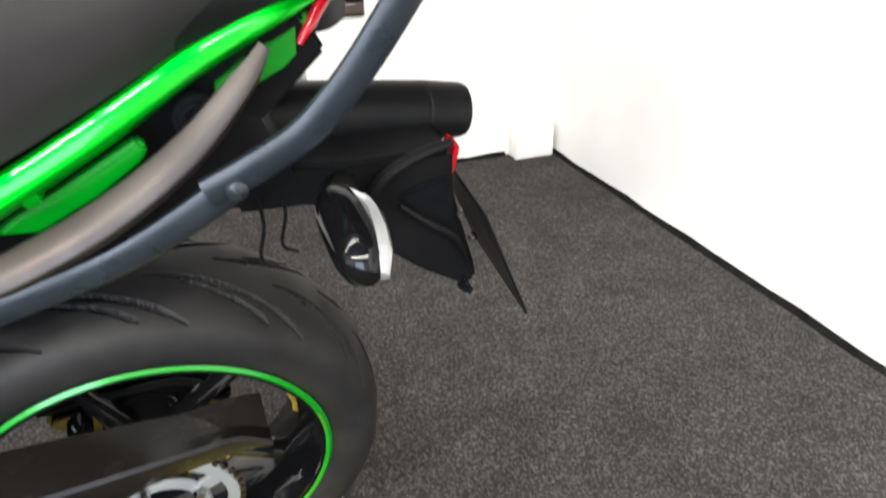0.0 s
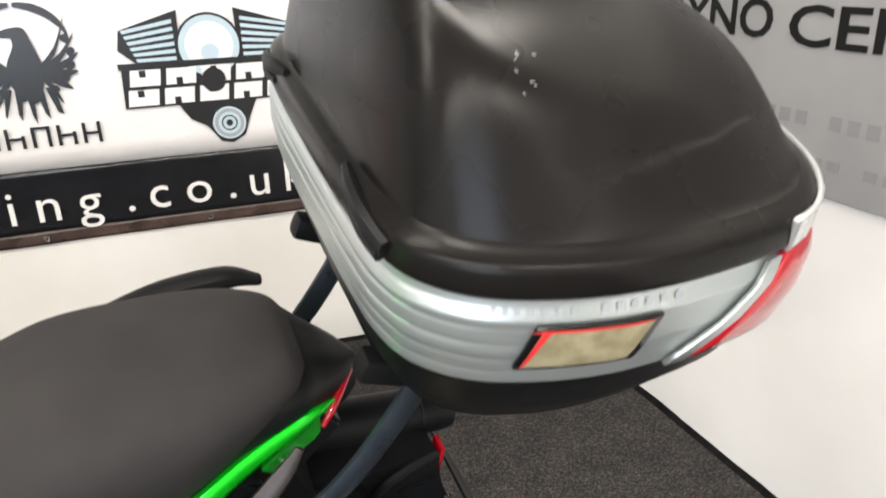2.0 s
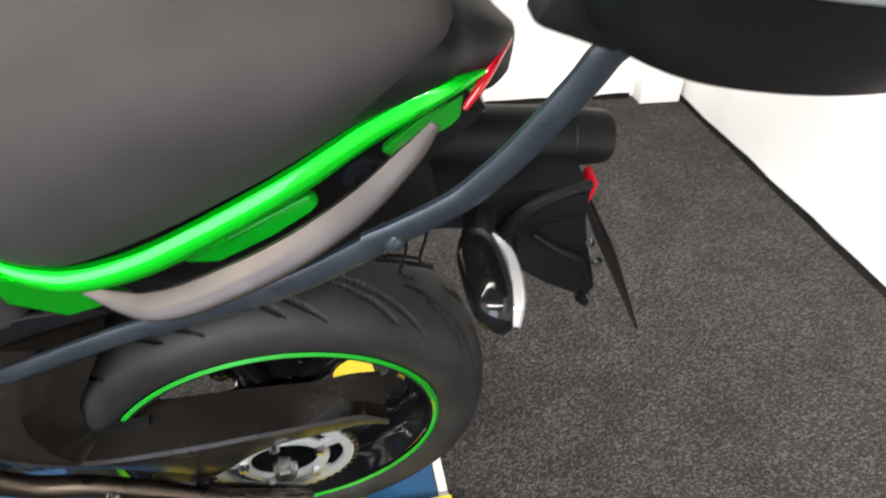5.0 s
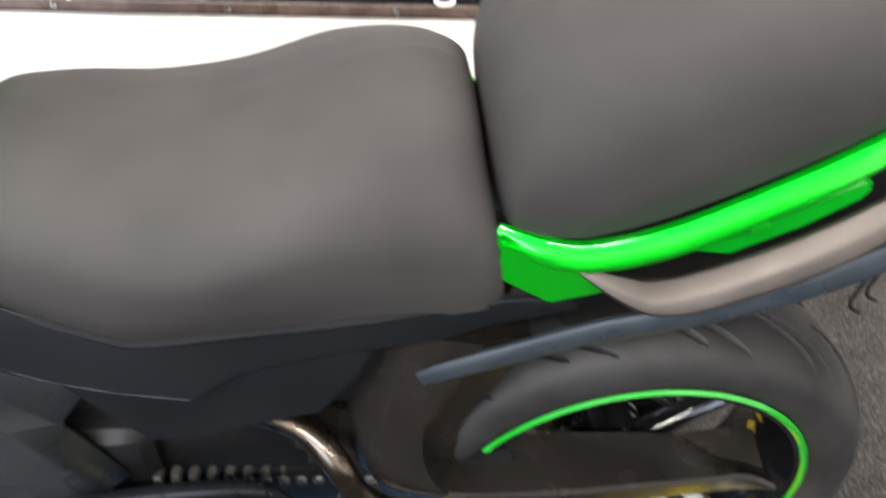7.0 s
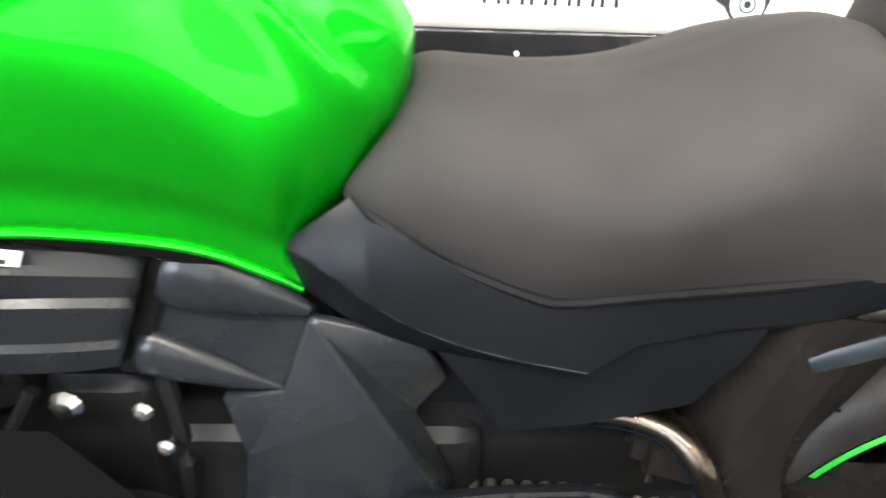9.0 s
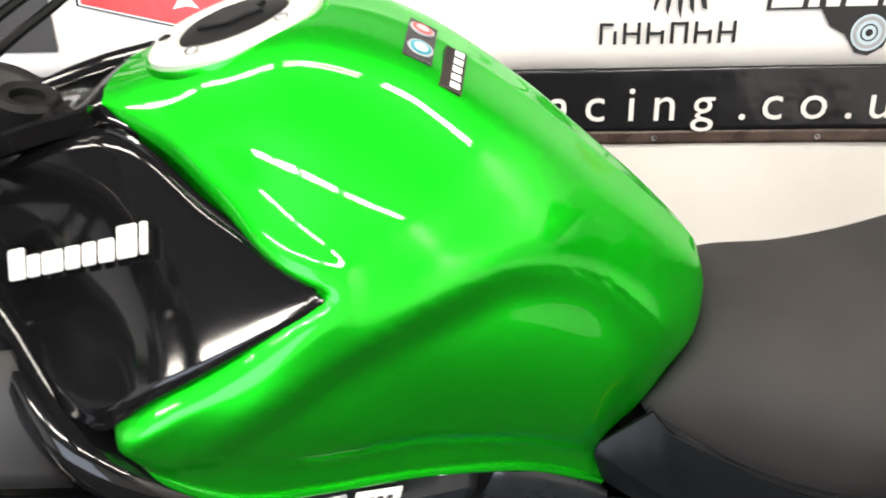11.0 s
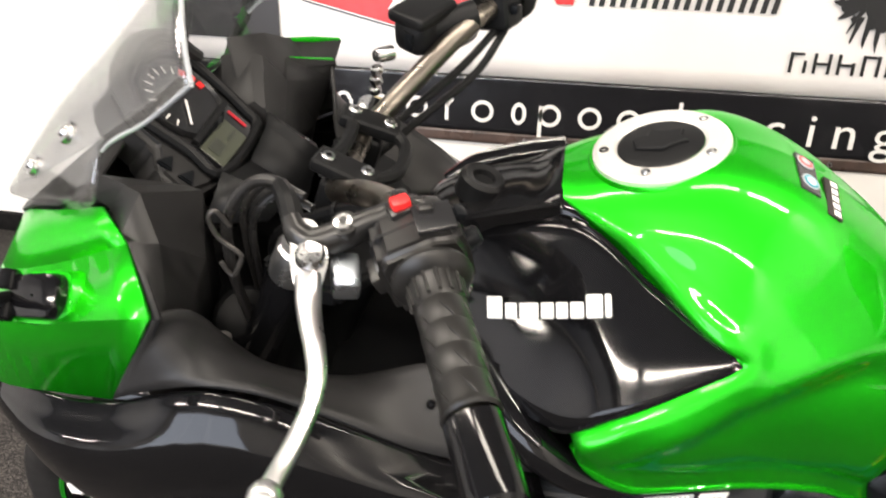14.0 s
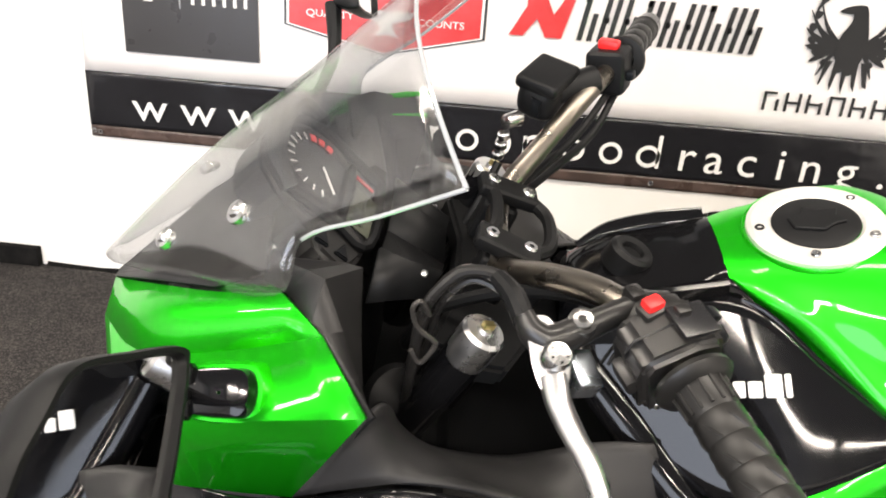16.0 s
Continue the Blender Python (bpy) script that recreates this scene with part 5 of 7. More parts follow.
# scuffs on the lid
random.seed(4)
for k in range(8):
    x, y = 0.322 + random.uniform(-0.012, 0.012), -0.197 + random.uniform(-0.01, 0.01)
    near = min(lid.data.vertices, key=lambda v: (v.co.x - x) ** 2 + (v.co.y - y) ** 2 + (0 if v.co.z > 1.22 else 1))
    m = Vector(near.normal).to_track_quat("Z", "X").to_matrix().to_4x4()
    m.translation = Vector(near.co)
    part("scuff", box_bm((0.0008, random.uniform(0.0015, 0.0035), 0.0012), m @ pose(random.uniform(-0.006, 0.006), 0, 0, 0, 0, random.uniform(-50, 50))), M_INK_GREY, lid)

# ---- flanks, frame, engine and rear suspension ----
for s in (1, -1):
    near = s > 0
    cowl = [
        [(-0.684, 0.096, 0.698), (-0.661, 0.093, 0.715), (-0.638, 0.09, 0.732), (-0.625, 0.1, 0.718), (-0.592, 0.112, 0.706), (-0.55, 0.118, 0.686), (-0.505, 0.123, 0.67), (-0.472, 0.125, 0.663), (-0.43, 0.125, 0.67), (-0.35, 0.125, 0.681), (-0.26, 0.122, 0.687), (-0.196, 0.116, 0.694), (-0.14, 0.112, 0.692)],
        [(-0.686, 0.1, 0.69), (-0.668, 0.106, 0.684), (-0.647, 0.112, 0.671), (-0.622, 0.118, 0.654), (-0.59, 0.124, 0.637), (-0.55, 0.129, 0.623), (-0.504, 0.132, 0.611), (-0.45, 0.132, 0.599), (-0.412, 0.12, 0.619), (-0.34, 0.115, 0.633), (-0.25, 0.111, 0.643), (-0.19, 0.107, 0.661), (-0.13, 0.104, 0.672)],
        [(-0.677, 0.097, 0.655), (-0.665, 0.1, 0.646), (-0.645, 0.103, 0.632), (-0.615, 0.106, 0.616), (-0.58, 0.108, 0.603), (-0.54, 0.109, 0.596), (-0.5, 0.11, 0.589), (-0.462, 0.111, 0.588), (-0.41, 0.108, 0.61), (-0.34, 0.105, 0.622), (-0.25, 0.102, 0.632), (-0.19, 0.099, 0.652), (-0.13, 0.097, 0.666)],
    ]
    cov = part("seat_cowl", grid_bm([mir(r, s) for r in cowl]), M_GREY_PLASTIC, bike, "charcoal plastic cowl below the seat", 20)
    thicken(cov, 0.006, 0.0)
    soft_edge = cov.modifiers.new("soft", "BEVEL")
    soft_edge.width, soft_edge.segments, soft_edge.limit_method, soft_edge.angle_limit = 0.0015, 2, "ANGLE", radians(20)
    # paler thread laid along the crease, drawn in as its edge highlight
    part("cowl_crease_glint", tube_bm(mir([(x, y + 0.0015, z) for x, y, z in cowl[1][:8]], s), 0.0012, 6, 3), M_FRAME, cov)
    part("cowl_backing", plate_bm([(-0.66, 0.69), (-0.6, 0.69), (-0.5, 0.65), (-0.2, 0.675), (-0.2, 0.65), (-0.45, 0.6), (-0.6, 0.62)], side(-s * 0.09), s * 0.04, 0.003), M_BLACK_MATT, cov)
    lower = [(-0.625, 0.625), (-0.573, 0.601), (-0.508, 0.503), (-0.439, 0.513), (-0.347, 0.539), (-0.308, 0.596), (-0.295, 0.636), (-0.41, 0.63)]
    part("seat_cowl_lower", plate_bm(lower, side(-s * 0.11), s * 0.03, 0.004), M_GREY_PLASTIC, bike, "charcoal lower side panel")
    part("seat_base", tube_bm(mir([(-0.64, 0.084, 0.73), (-0.6, 0.107, 0.707), (-0.565, 0.114, 0.689), (-0.5, 0.124, 0.667), (-0.472, 0.126, 0.664), (-0.41, 0.127, 0.673), (-0.3, 0.124, 0.684), (-0.205, 0.112, 0.691)], s), 0.0055, 8, 6), M_BLACK_MATT, bike, "black seat base edge")

    # faceted pivot cover
    v = mir([(-0.672, 0.112, 0.633), (-0.558, 0.094, 0.554), (-0.584, 0.096, 0.518), (-0.62, 0.127, 0.549), (-0.701, 0.102, 0.546), (-0.755, 0.1, 0.534), (-0.74, 0.104, 0.467), (-0.562, 0.122, 0.43), (-0.545, 0.09, 0.42), (-0.76, 0.1, 0.3), (-0.57, 0.11, 0.3), (-0.583, 0.098, 0.602)], s)
    bm = bmesh.new()
    q = [bm.verts.new(p) for p in v]
    for f in ((0, 4, 3), (0, 3, 2), (0, 2, 1, 11), (4, 5, 6), (3, 4, 6), (3, 6, 7), (3, 7, 8, 2), (6, 9, 10, 7)):
        bm.faces.new([q[i] for i in f])
    ob = part("pivot_cover", bm, M_FRAME, bike, "faceted charcoal frame cover", 12)
    thicken(ob, 0.012, -1.0)
    ob.modifiers.new("soft", "BEVEL").width = 0.003

    # frame spar: stepped top, two raised ridges, rounded foot
    lines = [
        [(-1.08, 0.17, 0.75), (-1.0, 0.165, 0.744), (-0.94, 0.16, 0.742), (-0.886, 0.145, 0.742), (-0.85, 0.124, 0.7235), (-0.786, 0.082, 0.69)],
        [(-1.08, 0.205, 0.75), (-1.0, 0.196, 0.744), (-0.94, 0.191, 0.741), (-0.886, 0.175, 0.738), (-0.85, 0.154, 0.7205), (-0.786, 0.111, 0.6885)],
        [(-1.08, 0.205, 0.744), (-1.0, 0.197, 0.735), (-0.94, 0.19, 0.728), (-0.886, 0.174, 0.721), (-0.85, 0.156, 0.709), (-0.788, 0.1195, 0.684)],
        [(-1.08, 0.207, 0.741), (-1.0, 0.2, 0.731), (-0.94, 0.193, 0.7235), (-0.886, 0.178, 0.716), (-0.85, 0.161, 0.704), (-0.789, 0.126, 0.679)],
        [(-1.08, 0.204, 0.727), (-1.0, 0.194, 0.706), (-0.94, 0.183, 0.695), (-0.89, 0.167, 0.687), (-0.85, 0.153, 0.679), (-0.795, 0.127, 0.6615)],
        [(-1.08, 0.207, 0.724), (-1.0, 0.198, 0.702), (-0.94, 0.187, 0.691), (-0.89, 0.172, 0.6825), (-0.85, 0.158, 0.674), (-0.796, 0.133, 0.6565)],
        [(-1.08, 0.203, 0.71), (-1.0, 0.182, 0.664), (-0.94, 0.171, 0.651), (-0.89, 0.16, 0.642), (-0.85, 0.148, 0.634), (-0.808, 0.1285, 0.6225)],
        [(-1.08, 0.205, 0.706), (-1.0, 0.185, 0.659), (-0.94, 0.174, 0.6455), (-0.89, 0.163, 0.636), (-0.85, 0.151, 0.628), (-0.81, 0.1325, 0.617)],
        [(-1.08, 0.2, 0.692), (-1.0, 0.176, 0.635), (-0.94, 0.164, 0.619), (-0.89, 0.153, 0.608), (-0.85, 0.141, 0.6), (-0.82, 0.126, 0.593)],
        [(-1.08, 0.18, 0.686), (-1.0, 0.155, 0.624), (-0.94, 0.145, 0.608), (-0.89, 0.135, 0.597), (-0.85, 0.123, 0.589), (-0.825, 0.108, 0.583)],
        [(-1.08, 0.14, 0.69), (-1.0, 0.12, 0.63), (-0.94, 0.11, 0.612), (-0.89, 0.1, 0.6), (-0.85, 0.09, 0.592), (-0.825, 0.08, 0.586)],
    ]
    spar = part("frame_spar", grid_bm([[tuple(p) for p in cr(mir(r, s), 6)] for r in lines]), M_FRAME, bike, "charcoal ridged frame spar", 26)
    thicken(spar, 0.008, -s)
    part("spar_joint", plate_bm([(-0.792, 0.695), (-0.772, 0.697), (-0.778, 0.655), (-0.792, 0.618), (-0.808, 0.57), (-0.832, 0.572), (-0.815, 0.615), (-0.798, 0.655)], side(-s * 0.112), s * 0.05, 0.003), M_BLACK_MATT, spar)
    # two tapering cast horns behind the joint
    for horn in ([(-0.777, 0.098, 0.672, 0.031), (-0.768, 0.099, 0.669, 0.034), (-0.74, 0.1, 0.661, 0.031), (-0.71, 0.102, 0.65, 0.022), (-0.672, 0.103, 0.634, 0.006)], [(-0.812, 0.1, 0.594, 0.022), (-0.803, 0.101, 0.592, 0.026), (-0.775, 0.102, 0.58, 0.022), (-0.74, 0.102, 0.565, 0.014), (-0.7, 0.1, 0.547, 0.002)]):
        part("spar_horn", tube_bm(mir([h[:3] for h in horn], s), [h[3] for h in horn], 16, 6, 0.8), M_FRAME, spar, "", 60)
    web = [(-0.795, 0.66), (-0.69, 0.64), (-0.668, 0.62), (-0.7, 0.545), (-0.8, 0.6)]
    part("spar_web", plate_bm(web, side(-s * 0.106, s * 0.06, 0, -0.79), s * 0.02, 0.003), M_FRAME, spar)

    # trim under the tank
    tr = part("tank_trim", tube_bm(mir([(-1.19, 0.075, 0.905), (-1.13, 0.13, 0.862), (-1.06, 0.196, 0.812), (-0.99, 0.2, 0.766), (-0.91, 0.164, 0.74), (-0.83, 0.13, 0.716), (-0.75, 0.109, 0.69), (-0.69, 0.098, 0.656)], s), [0.018, 0.022, 0.022, 0.017, 0.011, 0.011, 0.01, 0.007], 12, 6), M_BLACK_GLOSS, bike, "gloss black trim under the tank")
    if near:
        for name, p, q, high, m_, text_label in (("trim_sticker", (-0.94, -0.1935, 0.736), (-0.889, -0.179, 0.7335), 0.0105, M_INK_GREY, "crinkled silvery sticker"), ("trim_sticker", (-0.884, -0.1775, 0.7325), (-0.85, -0.159, 0.7165), 0.0115, M_INK_WHITE, "small white printed sticker")):
            ea = (Vector(q) - Vector(p)).normalized()
            en = Vector((0.25, -0.95, 0.25))
            en = (en - en.dot(ea) * ea).normalized()
            m = Matrix((ea, en.cross(ea) * -1, en)).transposed().to_4x4()
            m.translation = (Vector(p) + Vector(q)) / 2 + en * 0.0015
            long_ = (Vector(q) - Vector(p)).length
            st_ = part(name, box_bm((long_, high, 0.0012), m, 0.0005, 1), m_, tr, text_label)
            for k in range(9 if m_ is M_INK_GREY else 4):
                w = long_ * (0.05 if m_ is M_INK_GREY else 0.12)
                x0 = (k + 0.7) * long_ / (10 if m_ is M_INK_GREY else 5) - long_ / 2
                part("printed_bar", box_bm((w, high * 0.75 if m_ is M_INK_GREY else high * 0.3, 0.0012), m @ Matrix.Translation((x0, high * (0.0 if m_ is M_INK_GREY else 0.22), 0.0004))), M_INK_WHITE if m_ is M_INK_GREY else M_INK_CHAR, st_)

# engine block with covers
eng = part("engine", box_bm((0.34, 0.2, 0.3), pose(-0.98, 0, 0.4), 0.03, 3), M_BLACK_MATT, bike, "black engine with chrome bolts")
part("cylinder_head", box_bm((0.22, 0.24, 0.16), pose(-1.03, 0, 0.58, 0, -18, 0), 0.02, 3), M_BLACK_MATT, eng)
part("gearbox", box_bm((0.36, 0.18, 0.24), pose(-0.7, 0, 0.36), 0.03, 3), M_BLACK_MATT, eng)
for s in (1, -1):
    part("clutch_cover", rev_bm([(0.0, 0.05), (0.05, 0.048), (0.075, 0.035), (0.085, 0.0)], (-0.86, -s * 0.1, 0.33), (0, -s, 0), 36), M_BLACK_MATT, eng)
    part("sprocket_cover", rev_bm([(0.0, 0.04), (0.045, 0.038), (0.06, 0.0)], (-0.66, -s * 0.09, 0.34), (0, -s, 0), 30), M_BLACK_MATT, eng)
    for x, z, r in ((-0.872, 0.55, 0.014), (-0.812, 0.543, 0.009), (-0.8, 0.5, 0.008), (-0.92, 0.47, 0.007), (-0.86, 0.45, 0.008)):
        part("bolt_head", rev_bm([(0.0, r * 0.9), (r * 0.6, r * 0.75), (r, 0.2 * r), (r, 0)], (x, -s * 0.125, z), (0, -s, 0.1), 16), M_STEEL, eng)
    for pts, r, m_ in (([(-0.93, 0.14, 0.5), (-0.86, 0.15, 0.44), (-0.83, 0.13, 0.36)], 0.006, M_STEEL), ([(-0.8, 0.1, 0.57), (-0.79, 0.11, 0.48), (-0.8, 0.1, 0.4)], 0.008, M_BLACK_MATT), ([(-0.9, 0.12, 0.56), (-0.93, 0.14, 0.5), (-0.95, 0.12, 0.42)], 0.007, M_BLACK_MATT)):
        part("hose", tube_bm(mir(pts, s), r, 8, 6), m_, eng)
    part("lower_fairing", grid_bm([list(r) for r in cr(np.array([np.ravel(mir(row, s)) for row in ([(-1.3, 0.24, 0.6), (-1.1, 0.25, 0.6), (-0.93, 0.2, 0.6), (-0.87, 0.16, 0.555)], [(-1.28, 0.24, 0.5), (-1.08, 0.24, 0.48), (-0.9, 0.2, 0.48), (-0.8, 0.15, 0.43)], [(-1.2, 0.2, 0.36), (-1.05, 0.2, 0.33), (-0.85, 0.17, 0.32), (-0.74, 0.13, 0.3)])]), 5).reshape(-1, 4, 3)]), M_BLACK_GLOSS, bike, "gloss black lower fairing", 60)

# dark space under the seat and the shock
part("airbox", box_bm((0.42, 0.15, 0.16), pose(-0.43, 0, 0.58), 0.02), M_BLACK_MATT, bike, "black airbox under the seat")
part("shock", rev_bm([(0.0, -0.12), (0.02, -0.12), (0.03, -0.1), (0.03, 0.1), (0.02, 0.12), (0.0, 0.12)], (-0.45, 0.06, 0.48), (0.85, 0, 0.3), 20), M_BLACK_MATT, bike, "black rear shock")

part("pivot_casting", box_bm((0.28, 0.13, 0.3), pose(-0.48, 0, 0.44), 0.02), M_BLACK_MATT, bike, "black casting round the swinging arm pivot")
part("under_tray", box_bm((0.36, 0.17, 0.07), pose(-0.4, 0, 0.6, 0, 4, 0), 0.01), M_BLACK_MATT, bike, "black under-seat tray")

# swinging arm
for s in (1, -1):
    # arm: flat top, sharp outer edge, lower face that dips under the middle
    stations = [(-0.304, 0.47, 0.468, 0.44), (-0.28, 0.432, 0.43, 0.402), (-0.216, 0.404, 0.404, 0.376), (-0.14, 0.407, 0.4, 0.333), (-0.1, 0.406, 0.401, 0.31), (-0.068, 0.405, 0.403, 0.318), (-0.035, 0.402, 0.406, 0.346), (0.004, 0.4, 0.409, 0.364), (0.06, 0.394, 0.414, 0.374), (0.1, 0.386, 0.416, 0.38), (0.138, 0.378, 0.392, 0.376)]
    rows = [mir([(x, 0.05, zc + 0.02), (x, 0.05, za - 0.004), (x, 0.08, za), (x, 0.12, zb + 0.001), (x, 0.124, zb - 0.003), (x - 0.002, 0.122, (zb + zc) / 2), (x, 0.116, zc)], s) for x, za, zb, zc in stations]
    rows = cr(np.array([np.ravel(r) for r in rows]), 4).reshape(-1, 7, 3)
    arm = part("swing_arm", grid_bm([list(r) for r in rows], True, True), M_ARM, bike, "satin black swinging arm", 30)
    part("arm_root", plate_bm([(-0.38, 0.49), (-0.33, 0.5), (-0.3, 0.47), (-0.27, 0.41), (-0.33, 0.42), (-0.38, 0.44)], side(-s * 0.105), s * 0.05, 0.014, 4), M_ARM, arm)
    lower = [(-0.2, 0.365), (-0.09, 0.37), (-0.02, 0.384), (-0.035, 0.345), (-0.064, 0.305), (-0.11, 0.272), (-0.135, 0.285)]
    part("arm_gusset", plate_bm(lower, side(-s * 0.112), s * 0.02, 0.004), M_ARM, arm)
    part("adjuster_rod", tube_bm(mir([(-0.12, 0.118, 0.268), (-0.04, 0.12, 0.238), (0.03, 0.12, 0.2)], s), [0.012, 0.01, 0.01], 10, 3), M_ARM, arm)
    brace = [((-0.262, 0.11, 0.642), (-0.205, 0.116, 0.64), (-0.155, 0.085, 0.602)), ((-0.285, 0.115, 0.56), (-0.246, 0.12, 0.548), (-0.19, 0.085, 0.525)), ((-0.302, 0.118, 0.503), (-0.254, 0.123, 0.492), (-0.213, 0.085, 0.47)), ((-0.306, 0.122, 0.46), (-0.243, 0.125, 0.44), (-0.209, 0.08, 0.41)), ((-0.285, 0.121, 0.424), (-0.225, 0.124, 0.408), (-0.19, 0.078, 0.396))]
    rows = [mir([(f[0] - 0.03, 0.05, f[2]), (f[0] - 0.012, f[1] - 0.012, f[2]), f, (o[0] - 0.004, o[1] + 0.001, o[2]), o, ((o[0] + r[0]) / 2 - 0.004, (o[1] + r[1]) / 2 - 0.006, (o[2] + r[2]) / 2), r, (r[0], 0.05, r[2])], s) for f, o, r in brace]
    rows = cr(np.array([np.ravel(r) for r in rows]), 6).reshape(-1, 8, 3)
    part("arm_brace", grid_bm([list(r) for r in rows], True, True), M_ARM, arm, "", 30)
    part("foot_tube", tube_bm(mir([(-0.44, 0.07, 0.49), (-0.4, 0.085, 0.505), (-0.36, 0.11, 0.51), (-0.334, 0.134, 0.49), (-0.316, 0.14, 0.447), (-0.278, 0.14, 0.405), (-0.218, 0.14, 0.38), (-0.147, 0.142, 0.335), (-0.085, 0.144, 0.29), (0.028, 0.146, 0.243)], s), 0.0135, 12, 6), M_BRONZE, bike, "dark bronze foot rest tube")
    part("tube_bolt", rev_bm([(0.0, 0.012), (0.006, 0.011), (0.009, 0.0)], (-0.198, -s * 0.155, 0.372), (0, -s, 0.3), 14), M_STEEL, bike)
    hull = [(-0.6, 0.455), (-0.5, 0.465), (-0.43, 0.465), (-0.398, 0.457), (-0.379, 0.43), (-0.355, 0.372), (-0.322, 0.317), (-0.281, 0.278), (-0.215, 0.22), (-0.205, 0.195), (-0.236, 0.185), (-0.299, 0.23), (-0.354, 0.28), (-0.4, 0.3), (-0.5, 0.285), (-0.6, 0.27)]
    part("heel_plate", plate_bm(hull, side(-s * 0.15, s * 0.03, 0.06 * s, -0.4, 0.35), s * 0.02, 0.008, 3), M_GREY_PLASTIC, bike, "charcoal heel guard")
part("chain_run", box_bm((0.5, 0.012, 0.018), pose(-0.4, -0.08, 0.385, 0, -4, 0)), M_BLACK_MATT, bike, "dark drive chain")
chain_m = box_bm((0.012, 0.018, 0.016), Matrix(), 0.003, 1)
link_mesh = None
for k in range(24):
    if link_mesh is None:
        ob = part("chain_link", chain_m, M_GRAB_DARK, bike)
        link_mesh = ob.data
    else:
        ob = new("chain_link", link_mesh)
        ob.parent = bike
    ob.matrix_basis = pose(-0.62 + 0.0185 * k, -0.08, 0.402 - 0.0013 * k, 0, 4, 0)
# sprocket
SP = (0.0, -0.1, AX - 0.005)
spr = part("sprocket", rev_bm([(0.045, 0.0), (0.05, 0.005), (0.06, 0.005), (0.062, 0.0), (0.06, -0.004), (0.05, -0.004)], SP, (0, -1, 0), 40, closed=True), M_ZINC, bike, "dull silver rear sprocket")
part("sprocket_rim", rev_bm([(0.08, 0.0), (0.081, 0.004), (0.094, 0.004), (0.096, 0.0), (0.094, -0.004), (0.081, -0.004)], SP, (0, -1, 0), 60, closed=True), M_ZINC, spr)
for k in range(5):
    a = k * 2 * math.pi / 5 + 0.5
    d = Vector((math.cos(a), 0, math.sin(a)))
    part("sprocket_arm", box_bm((0.034, 0.006, 0.02), Matrix.Translation(Vector(SP) + d * 0.07) @ pose(0, 0, 0, 0, -math.degrees(a), 0), 0.002), M_ZINC, spr)
    part("sprocket_bolt", rev_bm([(0.0, 0.01), (0.006, 0.01), (0.008, 0.0)], Vector(SP) + d * 0.055 + Vector((0, -0.004, 0)), (0, -1, 0), 6), M_STEEL, spr)
for k in range(42):
    a = k * 2 * math.pi / 42
    d = Vector((math.cos(a), 0, math.sin(a)))
    part("sprocket_tooth", box_bm((0.008, 0.005, 0.006), Matrix.Translation(Vector(SP) + d * 0.098) @ pose(0, 0, 0, 0, -math.degrees(a), 0)), M_BAR, spr)
part("axle_nut", rev_bm([(0.0, 0.025), (0.014, 0.025), (0.016, 0.02), (0.016, 0.0)], (0.0, -0.105, AX), (0, -1, 0), 6), M_STEEL, bike)
# caliper and tag behind the spokes
part("brake_caliper", box_bm((0.13, 0.05, 0.06), pose(0.01, 0.06, 0.415, 0, 8, 0), 0.015, 3), M_BLACK_GLOSS, bike, "black rear caliper")
hub_ = part("caliper_bracket", plate_bm([(-0.12, 0.3), (-0.1, 0.345), (-0.04, 0.36), (0.05, 0.335), (0.1, 0.318), (0.115, 0.28), (0.08, 0.225), (0.02, 0.235), (-0.05, 0.25), (-0.09, 0.27)], side(0.05), 0.03, 0.006), M_BLACK_GLOSS, bike, "gloss black brake bracket")
for x, z, r, m_ in ((-0.081, 0.29, 0.016, M_BLACK_GLOSS), (-0.057, 0.243, 0.011, M_STEEL), (0.013, 0.285, 0.018, M_BLACK_GLOSS), (0.06, 0.26, 0.009, M_STEEL), (-0.02, 0.3, 0.008, M_BLACK_GLOSS)):
    part("bracket_bolt", rev_bm([(0.0, 0.014), (r * 0.6, 0.013), (r, 0.008), (r, 0.0)], (x, 0.05, z), (0, -1, 0), 16), m_, hub_)
part("brake_hose", tube_bm([(0.09, 0.045, 0.31), (0.05, 0.04, 0.345), (-0.02, 0.04, 0.35), (-0.12, 0.045, 0.34)], 0.005, 8, 6), M_BLACK_MATT, hub_)
part("brake_disc", rev_bm([(0.07, 0.0), (0.11, 0.0), (0.11, 0.005), (0.07, 0.005)], (0.0, 0.075, AX), (0, 1, 0), 40, closed=True), M_STEEL, bike, "rear brake disc")

# foot rest and side stand
peg = part("foot_rest", tube_bm([(-0.13, -0.15, 0.2), (-0.12, -0.2, 0.19), (-0.11, -0.235, 0.182)], [0.012, 0.014, 0.013], 10, 4), M_GREY_PLASTIC, bike, "folding foot rest")
part("peg_tip", rev_bm([(0.0, 0.012), (0.01, 0.01), (0.012, 0.0)], (-0.11, -0.235, 0.182), (0.1, -1, -0.1), 14), M_STEEL, peg)
part("gear_rod", tube_bm([(-0.3, -0.16, 0.2), (-0.2, -0.165, 0.255), (-0.13, -0.165, 0.268), (-0.05, -0.16, 0.25)], 0.006, 8, 5), M_BLACK_MATT, bike)

